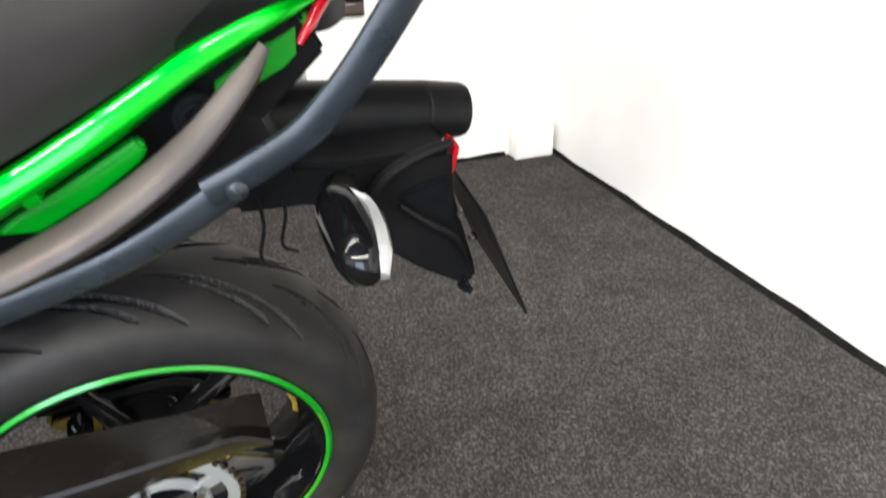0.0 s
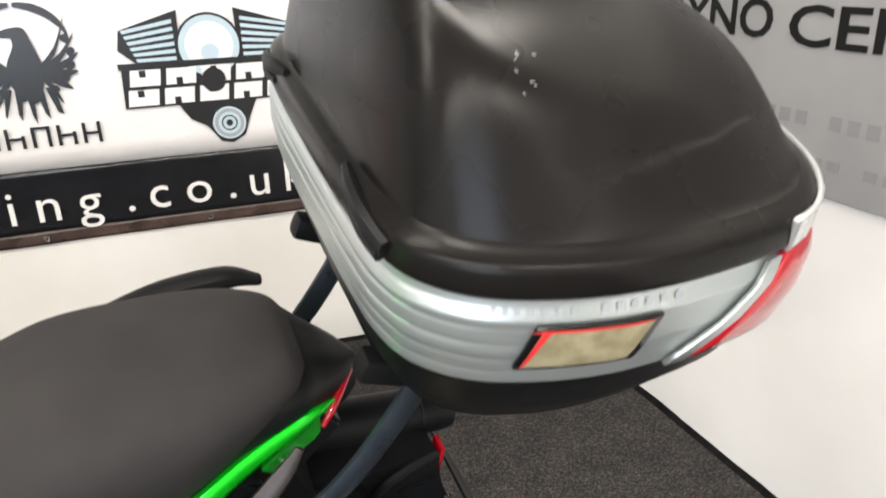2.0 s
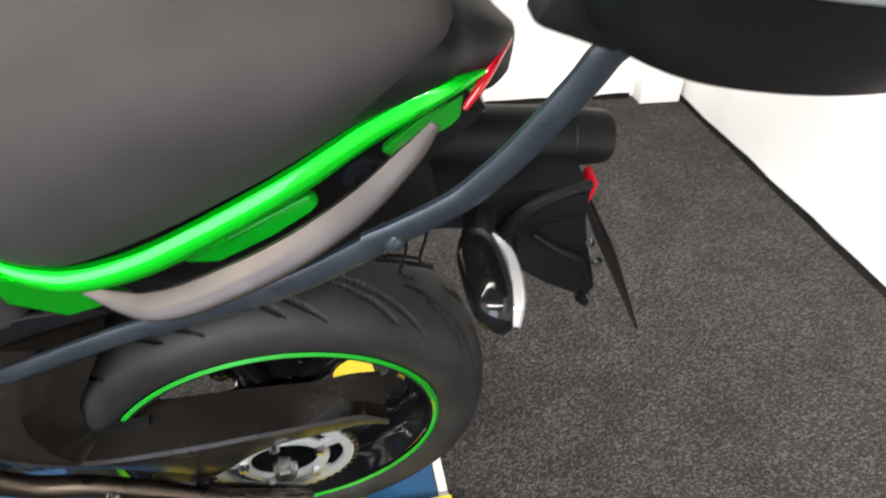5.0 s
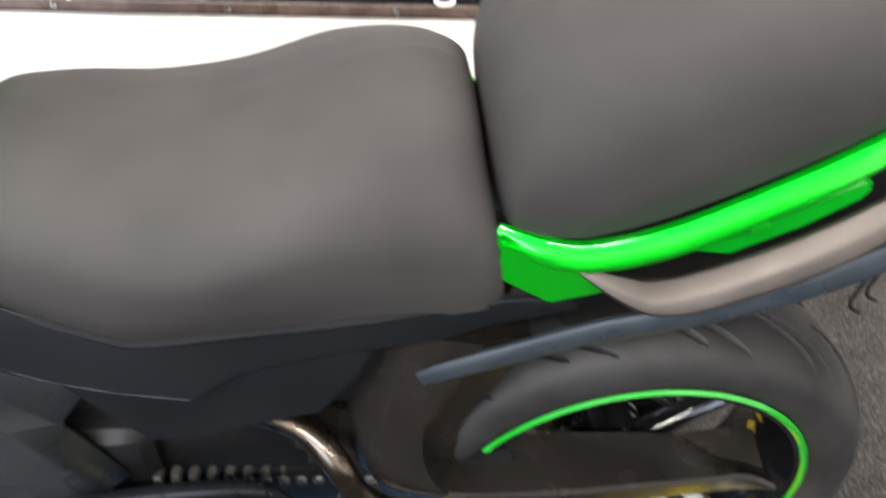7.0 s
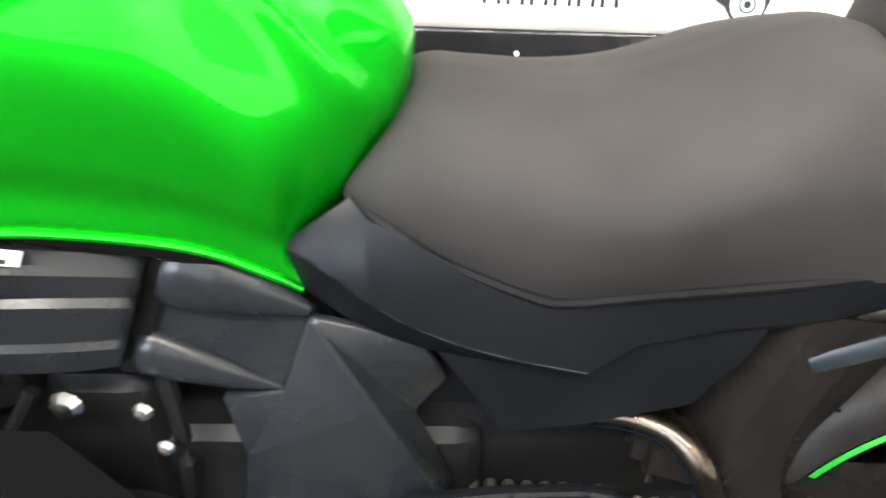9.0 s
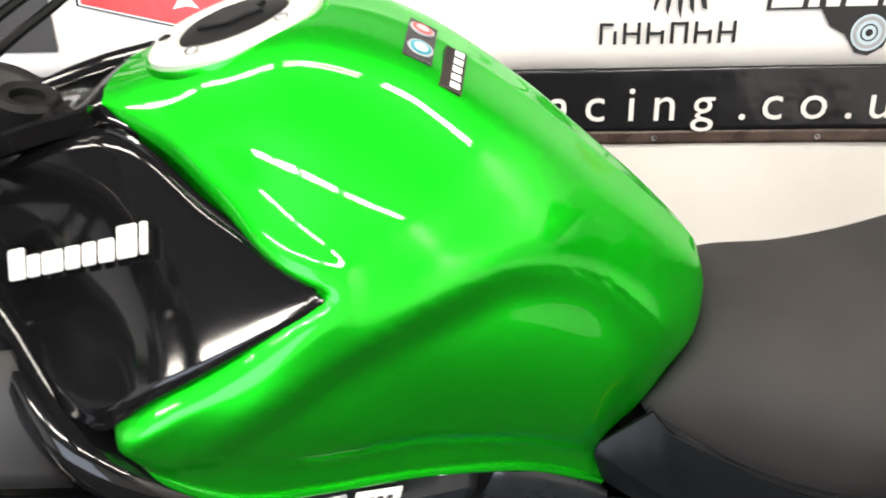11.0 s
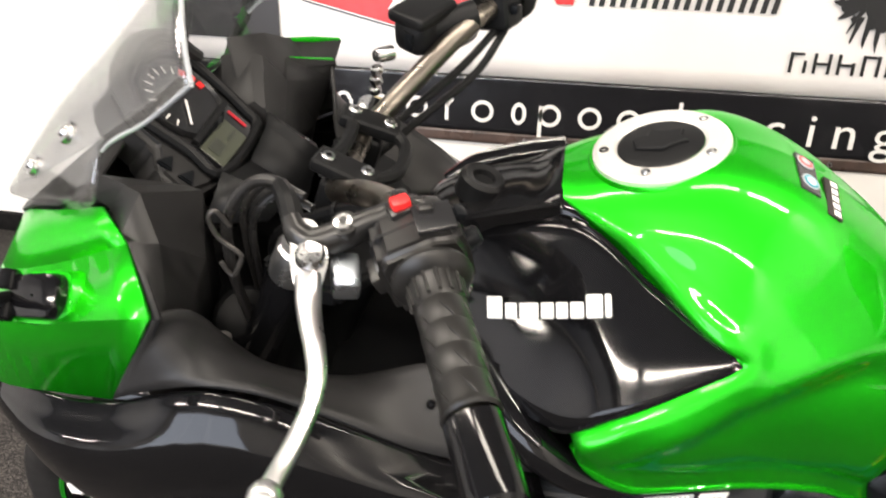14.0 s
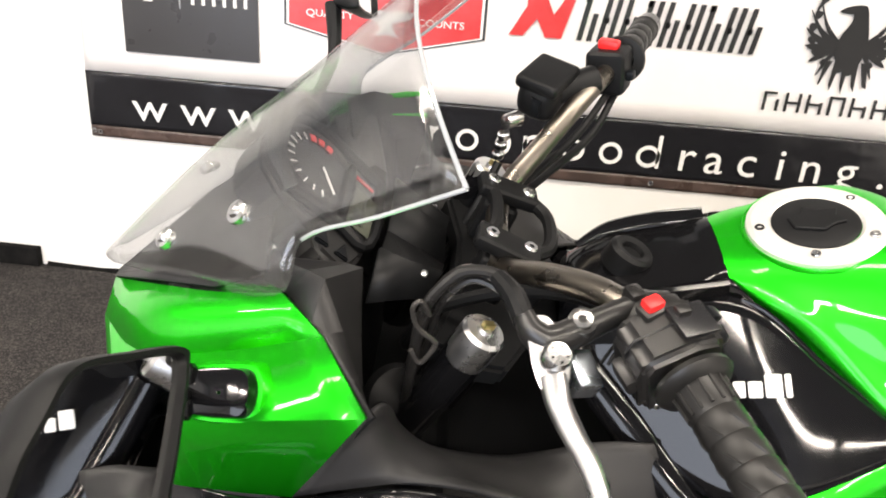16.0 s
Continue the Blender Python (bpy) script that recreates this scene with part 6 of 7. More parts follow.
# side stand: its foot meets the carpet on the left
st = part("side_stand", tube_bm([(-0.72, -0.13, 0.27), (-0.71, -0.2, 0.2), (-0.69, -0.3, 0.1), (-0.685, -0.325, 0.093)], [0.014, 0.013, 0.012, 0.012], 12, 4), M_BLACK_MATT, bike, "black side stand")
part("stand_foot", box_bm((0.06, 0.05, 0.01), Matrix.Translation((-0.685, -0.33, 0.0905)) @ pose(0, 0, 0, -14.5, 0, 0), 0.003), M_BLACK_MATT, st)

# ---- nose, cockpit and bars ----
def patch(rows, nu=5, nv=5):
    g = np.array([cr(r, nv) for r in rows])
    g = np.stack([cr(g[:, j], nu) for j in range(g.shape[1])], 1)
    return grid_bm([list(r) for r in g])


for s in (1, -1):
    upper = [[(-1.715, 0.0, 0.885), (-1.62, 0.085, 0.956), (-1.54, 0.135, 0.998), (-1.467, 0.165, 1.03)], [(-1.715, 0.04, 0.862), (-1.62, 0.15, 0.926), (-1.52, 0.185, 0.972), (-1.425, 0.203, 1.02)]]
    lowr = [[(-1.715, 0.04, 0.862), (-1.62, 0.15, 0.926), (-1.52, 0.185, 0.972), (-1.425, 0.203, 1.02)], [(-1.675, 0.125, 0.855), (-1.6, 0.215, 0.92), (-1.5, 0.25, 0.96), (-1.379, 0.264, 0.995)], [(-1.635, 0.2, 0.85), (-1.58, 0.25, 0.87), (-1.51, 0.262, 0.88), (-1.444, 0.266, 0.886)]]
    for name, rows in (("nose_panel_upper", upper), ("nose_panel_lower", lowr)):
        ob = part(name, grid_bm([cr(mir(r, s), 4) for r in rows]), M_GREEN, bike, "bright green nose fairing panel", 14)
        thicken(ob, 0.004, 0.0)
    liner = [[(-1.70, 0.0, 0.9), (-1.54, 0.125, 1.0), (-1.46, 0.165, 1.026)], [(-1.71, 0.03, 0.87), (-1.52, 0.175, 0.965), (-1.42, 0.198, 1.008)], [(-1.66, 0.11, 0.85), (-1.5, 0.24, 0.95), (-1.372, 0.258, 0.99)], [(-1.62, 0.18, 0.84), (-1.52, 0.25, 0.87), (-1.44, 0.258, 0.88)]]
    part("nose_liner", grid_bm([mir(r, s) for r in liner]), M_BLACK_MATT, bike, "matt black fairing liner", 20)
    # inner cockpit walls between nose and bars
    inner = [[(-1.487, 0.148, 1.03), (-1.466, 0.155, 1.0225), (-1.439, 0.195, 1.0155), (-1.424, 0.202, 1.02), (-1.376, 0.262, 0.992)], [(-1.478, 0.138, 1.045), (-1.446, 0.152, 1.045), (-1.433, 0.155, 1.0395), (-1.416, 0.176, 1.0), (-1.38, 0.246, 0.972)], [(-1.46, 0.08, 1.0), (-1.425, 0.095, 1.01), (-1.412, 0.09, 1.0035), (-1.41, 0.12, 0.94), (-1.395, 0.2, 0.929)], [(-1.44, 0.06, 0.9), (-1.43, 0.07, 0.88), (-1.425, 0.08, 0.87), (-1.42, 0.12, 0.85), (-1.41, 0.19, 0.87)]]
    ob = part("cockpit_panel", grid_bm([mir(r, s) for r in inner]), M_COCKPIT, bike, "faceted matt black cockpit panel", 12)
    thicken(ob, 0.006, 0.0)
    wing = [[(-1.46, 0.13, 1.075), (-1.441, 0.185, 1.06), (-1.425, 0.24, 1.03), (-1.382, 0.311, 1.002)], [(-1.45, 0.11, 1.01), (-1.43, 0.15, 0.995), (-1.408, 0.195, 0.975), (-1.39, 0.236, 0.952)], [(-1.44, 0.07, 0.955), (-1.425, 0.085, 0.94), (-1.41, 0.11, 0.92), (-1.4, 0.158, 0.902)]]
    if s < 0:
        ob = part("cockpit_wing", grid_bm([mir(r, s) for r in wing]), M_COCKPIT, bike, "matt black far cockpit panel", 12)
        thicken(ob, 0.006, 0.0)
        part("wing_edge", tube_bm(mir([(-1.43, 0.228, 1.034), (-1.408, 0.268, 1.019), (-1.383, 0.31, 1.004)], s), [0.003, 0.005, 0.003], 8, 4), M_GREEN, ob, "green upper edge")
    # sweeping upper lip of the side fairing
    lip = [
        [(-1.379, 0.258, 0.992), (-1.368, 0.222, 0.966), (-1.362, 0.194, 0.908), (-1.337, 0.181, 0.864), (-1.3, 0.174, 0.846), (-1.255, 0.17, 0.842), (-1.215, 0.168, 0.854), (-1.165, 0.164, 0.872), (-1.11, 0.16, 0.872)],
        [(-1.412, 0.264, 0.94), (-1.382, 0.254, 0.952), (-1.352, 0.232, 0.925), (-1.318, 0.217, 0.896), (-1.28, 0.209, 0.876), (-1.24, 0.205, 0.865), (-1.2, 0.201, 0.858), (-1.15, 0.195, 0.845), (-1.09, 0.185, 0.825)],
        [(-1.444, 0.266, 0.887), (-1.39, 0.27, 0.913), (-1.344, 0.266, 0.919), (-1.305, 0.262, 0.915), (-1.271, 0.256, 0.899), (-1.226, 0.249, 0.871), (-1.184, 0.238, 0.836), (-1.14, 0.222, 0.804), (-1.08, 0.2, 0.777)],
    ]
    ob = part("fairing_lip", patch([mir(r, s) for r in lip], 4, 4), M_COCKPIT, bike, "matt black sweeping fairing lip", 40)
    thicken(ob, 0.005, 0.0)
    part("lip_screw", rev_bm([(0.0, 0.001), (0.0025, 0.001), (0.0035, 0.0022), (0.005, 0.0)], mir([(-1.158, 0.199, 0.852)], s)[0], (0, -s * 0.6, 0.8), 12), M_BLACK_GLOSS, ob)
    gloss = [[(-1.62, 0.21, 0.85), (-1.52, 0.262, 0.878), (-1.445, 0.268, 0.884), (-1.345, 0.268, 0.915), (-1.24, 0.254, 0.876), (-1.14, 0.224, 0.8), (-1.05, 0.195, 0.76)], [(-1.615, 0.226, 0.842), (-1.52, 0.278, 0.867), (-1.442, 0.287, 0.872), (-1.343, 0.285, 0.9), (-1.235, 0.272, 0.86), (-1.132, 0.245, 0.79), (-1.042, 0.213, 0.748)], [(-1.605, 0.245, 0.822), (-1.52, 0.297, 0.846), (-1.44, 0.309, 0.852), (-1.34, 0.305, 0.86), (-1.225, 0.29, 0.826), (-1.122, 0.264, 0.782), (-1.025, 0.222, 0.728)], [(-1.58, 0.24, 0.745), (-1.5, 0.292, 0.76), (-1.42, 0.304, 0.765), (-1.32, 0.302, 0.765), (-1.2, 0.28, 0.735), (-1.09, 0.248, 0.685), (-0.98, 0.196, 0.635)], [(-1.52, 0.2, 0.66), (-1.46, 0.24, 0.66), (-1.38, 0.26, 0.65), (-1.28, 0.26, 0.63), (-1.16, 0.24, 0.6), (-1.05, 0.21, 0.57), (-0.95, 0.17, 0.54)]]
    ob = part("side_fairing", patch([mir(r, s) for r in gloss], 4, 4), M_BLACK_GLOSS, bike, "gloss black side fairing", 40)
    thicken(ob, 0.005, 0.0)
    part("fairing_stripe", tube_bm(mir([(-1.45, 0.31, 0.825), (-1.34, 0.308, 0.825), (-1.22, 0.291, 0.795), (-1.12, 0.264, 0.75)], s), 0.003, 6, 6), M_BLACK_GLOSS, ob)
    for k in range(5):
        part("name_block", box_bm((0.015, 0.004, 0.016), pose(-1.5 + 0.022 * k, -s * (0.3 + 0.0015 * k), 0.78, 0, 0, 0), 0.002, 1), M_GREEN if k == 4 else M_INK_WHITE, ob)
    part("green_flash", box_bm((0.13, 0.006, 0.05), pose(-1.2, -s * 0.279, 0.69, 0, 8, s * -10), 0.003), M_GREEN, ob, "green lower flash")
    # mirror
    ring = [(0.028, 0.0), (0.024, 0.016), (0.01, 0.021), (-0.03, 0.018), (-0.034, 0.0), (-0.03, -0.018), (0.01, -0.021), (0.024, -0.016)]
    MM = pose(-1.5, -s * 0.235, 0.976, -48 * s, -14, s * -8)
    ring = [tuple(p[:2]) for p in cr([(u, v, 0) for u, v in ring], 4, True)]

    def mount_ring(k, d):
        return [MM @ Vector((u * k, -s * d, v * k)) for u, v in ring]

    mnt = part("mirror_mount", grid_bm([mount_ring(k, d) for k, d in ((1.0, -0.02), (1.0, 0.006), (0.93, 0.012), (0.6, 0.015), (0.05, 0.014))], True), M_BLACK_GLOSS, bike, "gloss black mirror mount", 50)
    part("mount_pad", grid_bm([mount_ring(k, d) for k, d in ((1.34, -0.02), (1.28, -0.008), (1.14, 0.0), (0.9, 0.001))], True), M_GREEN, mnt, "", 50)
    for dz in (-0.014, 0.014):
        c = MM @ Vector((-0.036, -s * 0.012, dz))
        part("mount_knuckle", rev_bm([(0.0, 0.01), (0.008, 0.0095), (0.0105, 0.006), (0.0105, -0.008)], tuple(c), tuple(MM.to_3x3() @ Vector((0, 0, 1 if dz > 0 else -1))), 18), M_BLACK_GLOSS, mnt)
    part("mirror_stalk", tube_bm([tuple(MM @ Vector((-0.036, -s * 0.006, 0.0)))] + mir([(-1.53, 0.286, 1.007), (-1.515, 0.316, 1.047), (-1.522, 0.361, 1.102)], s), [0.006, 0.0075, 0.0085, 0.012], 10, 6), M_BLACK_MATT, mnt)
    nn = Vector((0.975, 0.0, 0.22)).normalized()
    origin = Vector((-1.49, -0.33, 1.122))
    el = Vector((-0.1244, -0.7841, 0.6081)).normalized()
    el = (el - el.dot(nn) * nn).normalized()
    ed = nn.cross(el)
    if ed.z > 0:
        ed = -ed
    # outline of the glass on its plane: top edge, slanted outer end, lower edge
    shape = [(-0.003, 0.002), (0.05, -0.001), (0.097, 0.0), (0.122, 0.02), (0.141, 0.04), (0.15, 0.065), (0.12, 0.085), (0.075, 0.1), (0.04, 0.103), (0.022, 0.078), (0.0056, 0.045), (-0.006, 0.016)]
    loop = cr([(0.0, u, v) for u, v in shape], 5, True)

    def on_mirror(d, u, v, k=1.0):
        q = origin + nn * d + el * (0.07 + (u - 0.07) * k) + ed * (0.05 + (v - 0.05) * k)
        return (q.x, q.y * s, q.z)

    rings = [[on_mirror(d, u, v, k) for _, u, v in loop] for d, k in ((-0.04, 0.4), (-0.03, 0.8), (-0.008, 1.03), (0.004, 1.06), (0.008, 1.04), (0.008, 0.98), (0.002, 0.94))]
    head = part("mirror_head", grid_bm(rings, True), M_BLACK_MATT, mnt, "matt black mirror housing", 40)
    bm = bmesh.new()
    bm.faces.new([bm.verts.new(on_mirror(0.003, u, v, 0.955)) for _, u, v in loop])
    part("mirror_glass", bm, M_MIRROR, head, "mirror glass")
    # fork
    leg = part("fork_leg", tube_bm(mir([(-1.292, 0.146, 0.982), (-1.34, 0.138, 0.88), (-1.46, 0.115, 0.62), (-1.61, 0.09, 0.29)], s), [0.022, 0.022, 0.026, 0.026], 16, 4), M_BLACK_GLOSS, bike, "black telescopic fork leg")
    part("fork_cap", rev_bm([(0.0, 0.014), (0.008, 0.014), (0.009, 0.01), (0.019, 0.01), (0.022, 0.006), (0.022, -0.02), (0.021, -0.03)], mir([(-1.292, 0.146, 0.982)], s)[0], (0.42, 0, 0.9), 28), M_ALLOY, leg, "bright fork cap")
    part("fork_cap_screw", box_bm((0.012, 0.006, 0.006), Matrix.Translation(mir([(-1.2855, 0.146, 0.997)], s)[0]) @ pose(0, 0, 0, 0, 25, 30)), M_YELLOW_ZINC, leg)

# headlamp glimpsed at the nose
part("headlamp", rev_bm([(0.0, 0.03), (0.03, 0.026), (0.05, 0.012), (0.055, -0.02)], (-1.655, 0, 0.845), (-0.9, 0, -0.25), 30), M_LENS, bike, "clear headlamp lens")
for s in (1, -1):
    part("side_lamp", box_bm((0.07, 0.03, 0.03), pose(-1.632, -s * 0.16, 0.865, 0, -20, s * -42), 0.01, 3), M_LENS, bike, "clear lamp lens corner")
part("nose_beak", box_bm((0.2, 0.16, 0.08), pose(-1.6, 0, 0.84, 0, -18, 0), 0.03, 3), M_BLACK_MATT, bike, "black nose underside")
part("front_mudguard", rev_bm([(0.318, -0.06), (0.33, -0.03), (0.334, 0.0), (0.33, 0.03), (0.318, 0.06)], (-1.62, 0, AX), (0, 1, 0), 60), M_BLACK_GLOSS, bike, "gloss black front mudguard")
_g = bpy.data.objects["front_mudguard"].data
_b = bmesh.new()
_b.from_mesh(_g)
bmesh.ops.delete(_b, geom=[v for v in _b.verts if v.co.z < AX + 0.1 or v.co.x < -1.72], context="VERTS")
_b.to_mesh(_g)
_b.free()
thicken(bpy.data.objects["front_mudguard"], 0.004)

# windscreen
MIDLINE = [(-1.717, 0.925), (-1.64, 1.006), (-1.572, 1.072), (-1.5, 1.133), (-1.43, 1.197), (-1.372, 1.252)]
RIM = [(-1.702, 0.018, 0.925), (-1.6, 0.09, 0.972), (-1.47, 0.178, 1.038), (-1.446, 0.167, 1.092), (-1.38, 0.19, 1.137), (-1.316, 0.22, 1.187)]
rows = []
for (cx_, cz_), (ex_, ey_, ez_) in zip(MIDLINE, RIM):
    rows.append([(cx_ + (ex_ - cx_) * abs(t) ** 2.2, t * ey_, cz_ + (ez_ - cz_) * abs(t) ** 2.2) for t in np.linspace(-1, 1, 21)])
g = np.array(rows)
g = np.stack([cr(g[:, j], 5) for j in range(21)], 1)
scr = part("windscreen", grid_bm([list(r) for r in g]), M_SCREEN, bike, "clear plastic windscreen with rolled edge", 80)
thicken(scr, 0.003, 0.0)
for edge in (g[15:, 0], g[15:, -1]):
    part("screen_edge", tube_bm([tuple(p) for p in edge], 0.0019, 8, 1), M_SCREEN_EDGE, scr, "bright rolled screen edge")
part("screen_edge", tube_bm([tuple(p) for p in g[-1]], 0.0019, 8, 1), M_SCREEN_EDGE, scr, "bright rolled screen edge")
for s in (1, -1):
    for p in ((-1.516, 0.117, 1.078), (-1.612, 0.069, 1.005)):
        q = mir([p], s)[0]
        part("screen_screw", rev_bm([(0.0, 0.007), (0.005, 0.006), (0.007, 0.003), (0.011, 0.002), (0.012, -0.004)], q, (-0.55, -s * 0.45, 0.7), 18), M_STEEL, scr, "bright screen screw")

# instrument pod
def tilted(o, ux, uy):
    """A frame with its origin o, x along ux and y near uy."""
    ux = Vector(ux).normalized()
    uz = ux.cross(Vector(uy)).normalized()
    m = Matrix((ux, uz.cross(ux), uz)).transposed().to_4x4()
    m.translation = o
    return m


DX = tilted((-1.467, 0.012, 1.036), (0.072, 0.0, -0.07), (0.0, 1.0, 0.0))
pod_shape = [(-0.07, -0.045), (-0.035, -0.07), (0.0, -0.072), (0.02, -0.1), (0.055, -0.105), (0.07, -0.07), (0.078, -0.02), (0.078, 0.05), (0.05, 0.075), (-0.03, 0.08), (-0.065, 0.055), (-0.078, 0.0)]
pod = part("instrument_pod", plate_bm(pod_shape, lambda u, v: DX @ Vector((u, v, 0.0)), tuple((DX.to_3x3() @ Vector((0, 0, -0.055)))), 0.007, 3), M_COCKPIT, bike, "matt black instrument pod")
part("pod_rim", tube_bm([tuple(DX @ Vector((u, v, 0.005))) for u, v in [(-0.066, -0.04), (-0.03, -0.058), (0.03, -0.052), (0.07, -0.048), (0.07, 0.05), (0.045, 0.066), (-0.03, 0.07), (-0.06, 0.048), (-0.07, 0.0)]], 0.0065, 8, 4, closed=True), M_BLACK_MATT, pod)
part("pod_hood", tube_bm([tuple(DX @ Vector(p)) for p in ((-0.035, -0.07, 0.012), (-0.065, -0.05, 0.02), (-0.078, 0.0, 0.026), (-0.065, 0.055, 0.02), (-0.03, 0.08, 0.01))], [0.008, 0.011, 0.013, 0.011, 0.008], 10, 5), M_COCKPIT, pod, "black hood over the dial")
part("dial", rev_bm([(0.0, 0.002), (0.046, 0.002), (0.049, 0.006), (0.052, 0.0)], tuple(DX @ Vector((-0.012, 0.008, 0.002))), tuple(DX.to_3x3() @ Vector((0, 0, 1))), 40), M_DIAL, pod, "black tachometer dial")
for k in range(13):
    a = math.radians(200 - k * 17)
    c = DX @ Vector((-0.012 - 0.039 * math.sin(a), 0.008 + 0.039 * math.cos(a), 0.0055))
    part("dial_mark", box_bm((0.009, 0.0016 if k < 10 else 0.008, 0.0012), Matrix.Translation(c) @ DX.to_3x3().to_4x4() @ pose(0, 0, 0, 0, 0, math.degrees(a) - 270)), M_INK_WHITE if k < 10 else M_RED_PLASTIC, pod)
part("dial_needle", box_bm((0.034, 0.002, 0.0015), DX @ pose(0.002, -0.006, 0.0075, 0, 0, -50)), M_INK_WHITE, pod)
part("pod_divider", box_bm((0.008, 0.09, 0.01), DX @ pose(0.026, 0.006, 0.006, 0, 0, 3), 0.003), M_BLACK_MATT, pod)
lcd = part("lcd_bezel", box_bm((0.05, 0.1, 0.008), DX @ pose(0.05, 0.003, 0.002), 0.003), M_BLACK_GLOSS, pod)
part("lcd_screen", box_bm((0.032, 0.066, 0.002), DX @ pose(0.051, -0.008, 0.0066), 0.0008, 1), M_LCD, lcd, "dull green-grey display")
part("lcd_figure", box_bm((0.014, 0.022, 0.0008), DX @ pose(0.048, -0.022, 0.0079)), M_LCD_DARK, lcd)
part("lcd_figure", box_bm((0.003, 0.02, 0.0008), DX @ pose(0.052, 0.008, 0.0079)), M_LCD_DARK, lcd)
part("warning_strip", box_bm((0.026, 0.005, 0.001), DX @ pose(0.045, 0.041, 0.0066)), M_RED, lcd, "dark red warning lamps")
for u, v in ((0.02, -0.082), (0.045, -0.08)):
    part("pod_button", plate_bm([(u - 0.009, v - 0.01), (u + 0.009, v - 0.008), (u, v + 0.012)], lambda a, b: DX @ Vector((a, b, 0.004)), tuple(DX.to_3x3() @ Vector((0, 0, -0.006))), 0.0015), M_GREY_PLASTIC, pod, "grey triangular button")
# faceted surround under the pod
for s in (1, -1):
    sur = [[(-1.542, 0.106, 0.987), (-1.482, 0.151, 1.032), (-1.452, 0.116, 1.007)], [(-1.532, 0.056, 0.967), (-1.462, 0.086, 0.972), (-1.432, 0.101, 0.947)], [(-1.522, 0.016, 0.917), (-1.442, 0.016, 0.927), (-1.422, 0.016, 0.907)]]
    thicken(part("pod_surround", grid_bm([mir(r, s) for r in sur]), M_COCKPIT, bike, "matt black faceted pod surround", 12), 0.006, 0.0)
part("pod_bracket", box_bm((0.08, 0.2, 0.08), pose(-1.58, 0.0, 0.93, 0, 30, 0), 0.02), M_COCKPIT, bike, "matt black pod bracket")
for s in (1, -1):
    shelf = [[(-1.398, 0.0, 0.985), (-1.37, 0.0, 0.968), (-1.335, 0.0, 0.945)], [(-1.397, 0.055, 1.0), (-1.37, 0.05, 0.985), (-1.336, 0.04, 0.965)], [(-1.397, 0.066, 1.012), (-1.37, 0.06, 0.994), (-1.334, 0.05, 0.975)], [(-1.404, 0.11, 0.978), (-1.378, 0.095, 0.972), (-1.35, 0.08, 0.965)]]
    thicken(part("cockpit_tray", grid_bm([mir(r, s) for r in shelf]), M_BLACK_MATT, bike, "matt black tray under the pod", 20), 0.005, 0.0)
    part("tray_screw", rev_bm([(0.0, 0.001), (0.002, 0.001), (0.003, 0.002), (0.0045, 0.0)], mir([(-1.352, 0.062, 0.982)], s)[0], (0.2, -s * 0.7, 0.7), 12), M_STEEL, bike)
# panel below the screen, between the nose panels and the pod
dash = []
for (x, y, z), (mx, mz) in zip([(-1.712, 0.006, 0.889), (-1.62, 0.084, 0.958), (-1.54, 0.134, 1.0), (-1.487, 0.146, 1.03)], [(-1.706, 0.9), (-1.61, 0.972), (-1.55, 1.012), (-1.505, 1.035)]):
    dash.append([(mx + (x - mx) * abs(k) ** 2, -y * k, mz + (z + 0.003 - mz) * abs(k) ** 2) for k in np.linspace(-1, 1, 13)])
thicken(part("dash_panel", grid_bm(dash), M_COCKPIT, bike, "matt black panel below the windscreen", 30), 0.004, 0.0)

# yokes, clamp and bar
yoke = part("top_yoke", plate_bm([(-1.34, -0.15), (-1.3, -0.165), (-1.26, -0.15), (-1.225, -0.06), (-1.2, -0.03), (-1.2, 0.03), (-1.225, 0.06), (-1.26, 0.15), (-1.3, 0.165), (-1.34, 0.15), (-1.32, 0.06), (-1.32, -0.06)], lambda u, v: (u, v * 0.86, 0.935 - 0.42 * (u + 1.29)), (-0.01, 0, -0.025), 0.005), M_BLACK_MATT, bike, "matt black top yoke")
part("steering_stem", rev_bm([(0.0, 0.02), (0.015, 0.02), (0.022, 0.012), (0.024, 0.0), (0.03, -0.3)], (-1.235, 0, 0.945), (0.42, 0, 0.9), 24), M_BLACK_MATT, yoke)
CL = pose(-1.271, 0.0045, 1.012, 0, 20.5, 0)
for s in (1, -1):
    y = s * 0.051
    part("bar_riser", box_bm((0.042, 0.03, 0.055), CL @ pose(0, y, -0.038), 0.008, 3), M_BLACK_MATT, yoke)
    pad = part("clamp_pad", box_bm((0.07, 0.034, 0.016), CL @ pose(0, y, 0.002, 0, 0, s * 6), 0.006, 3), M_BLACK_MATT, yoke, "black bar clamp")
    for x in (-0.021, 0.021):
        part("clamp_bolt", rev_bm([(0.0, 0.001), (0.0028, 0.001), (0.003, 0.005), (0.0062, 0.005), (0.0075, 0.003), (0.0075, 0.0)], tuple(CL @ Vector((x, y + (0.003 if s > 0 else 0.003) * 0, 0.009))), tuple(CL.to_3x3() @ Vector((0, 0, 1))), 18), M_STEEL, pad)
for x0, bow in ((-0.028, 0.012), (0.028, 0.018)):
    part("clamp_bridge", tube_bm([tuple(CL @ Vector(p)) for p in ((x0, -0.05, 0.002), (x0 + bow, -0.03, 0.003), (x0 + bow * 1.25, 0, 0.003), (x0 + bow, 0.03, 0.003), (x0, 0.05, 0.002))], 0.0075, 8, 5), M_BLACK_MATT, yoke, "black bowed clamp bridge")
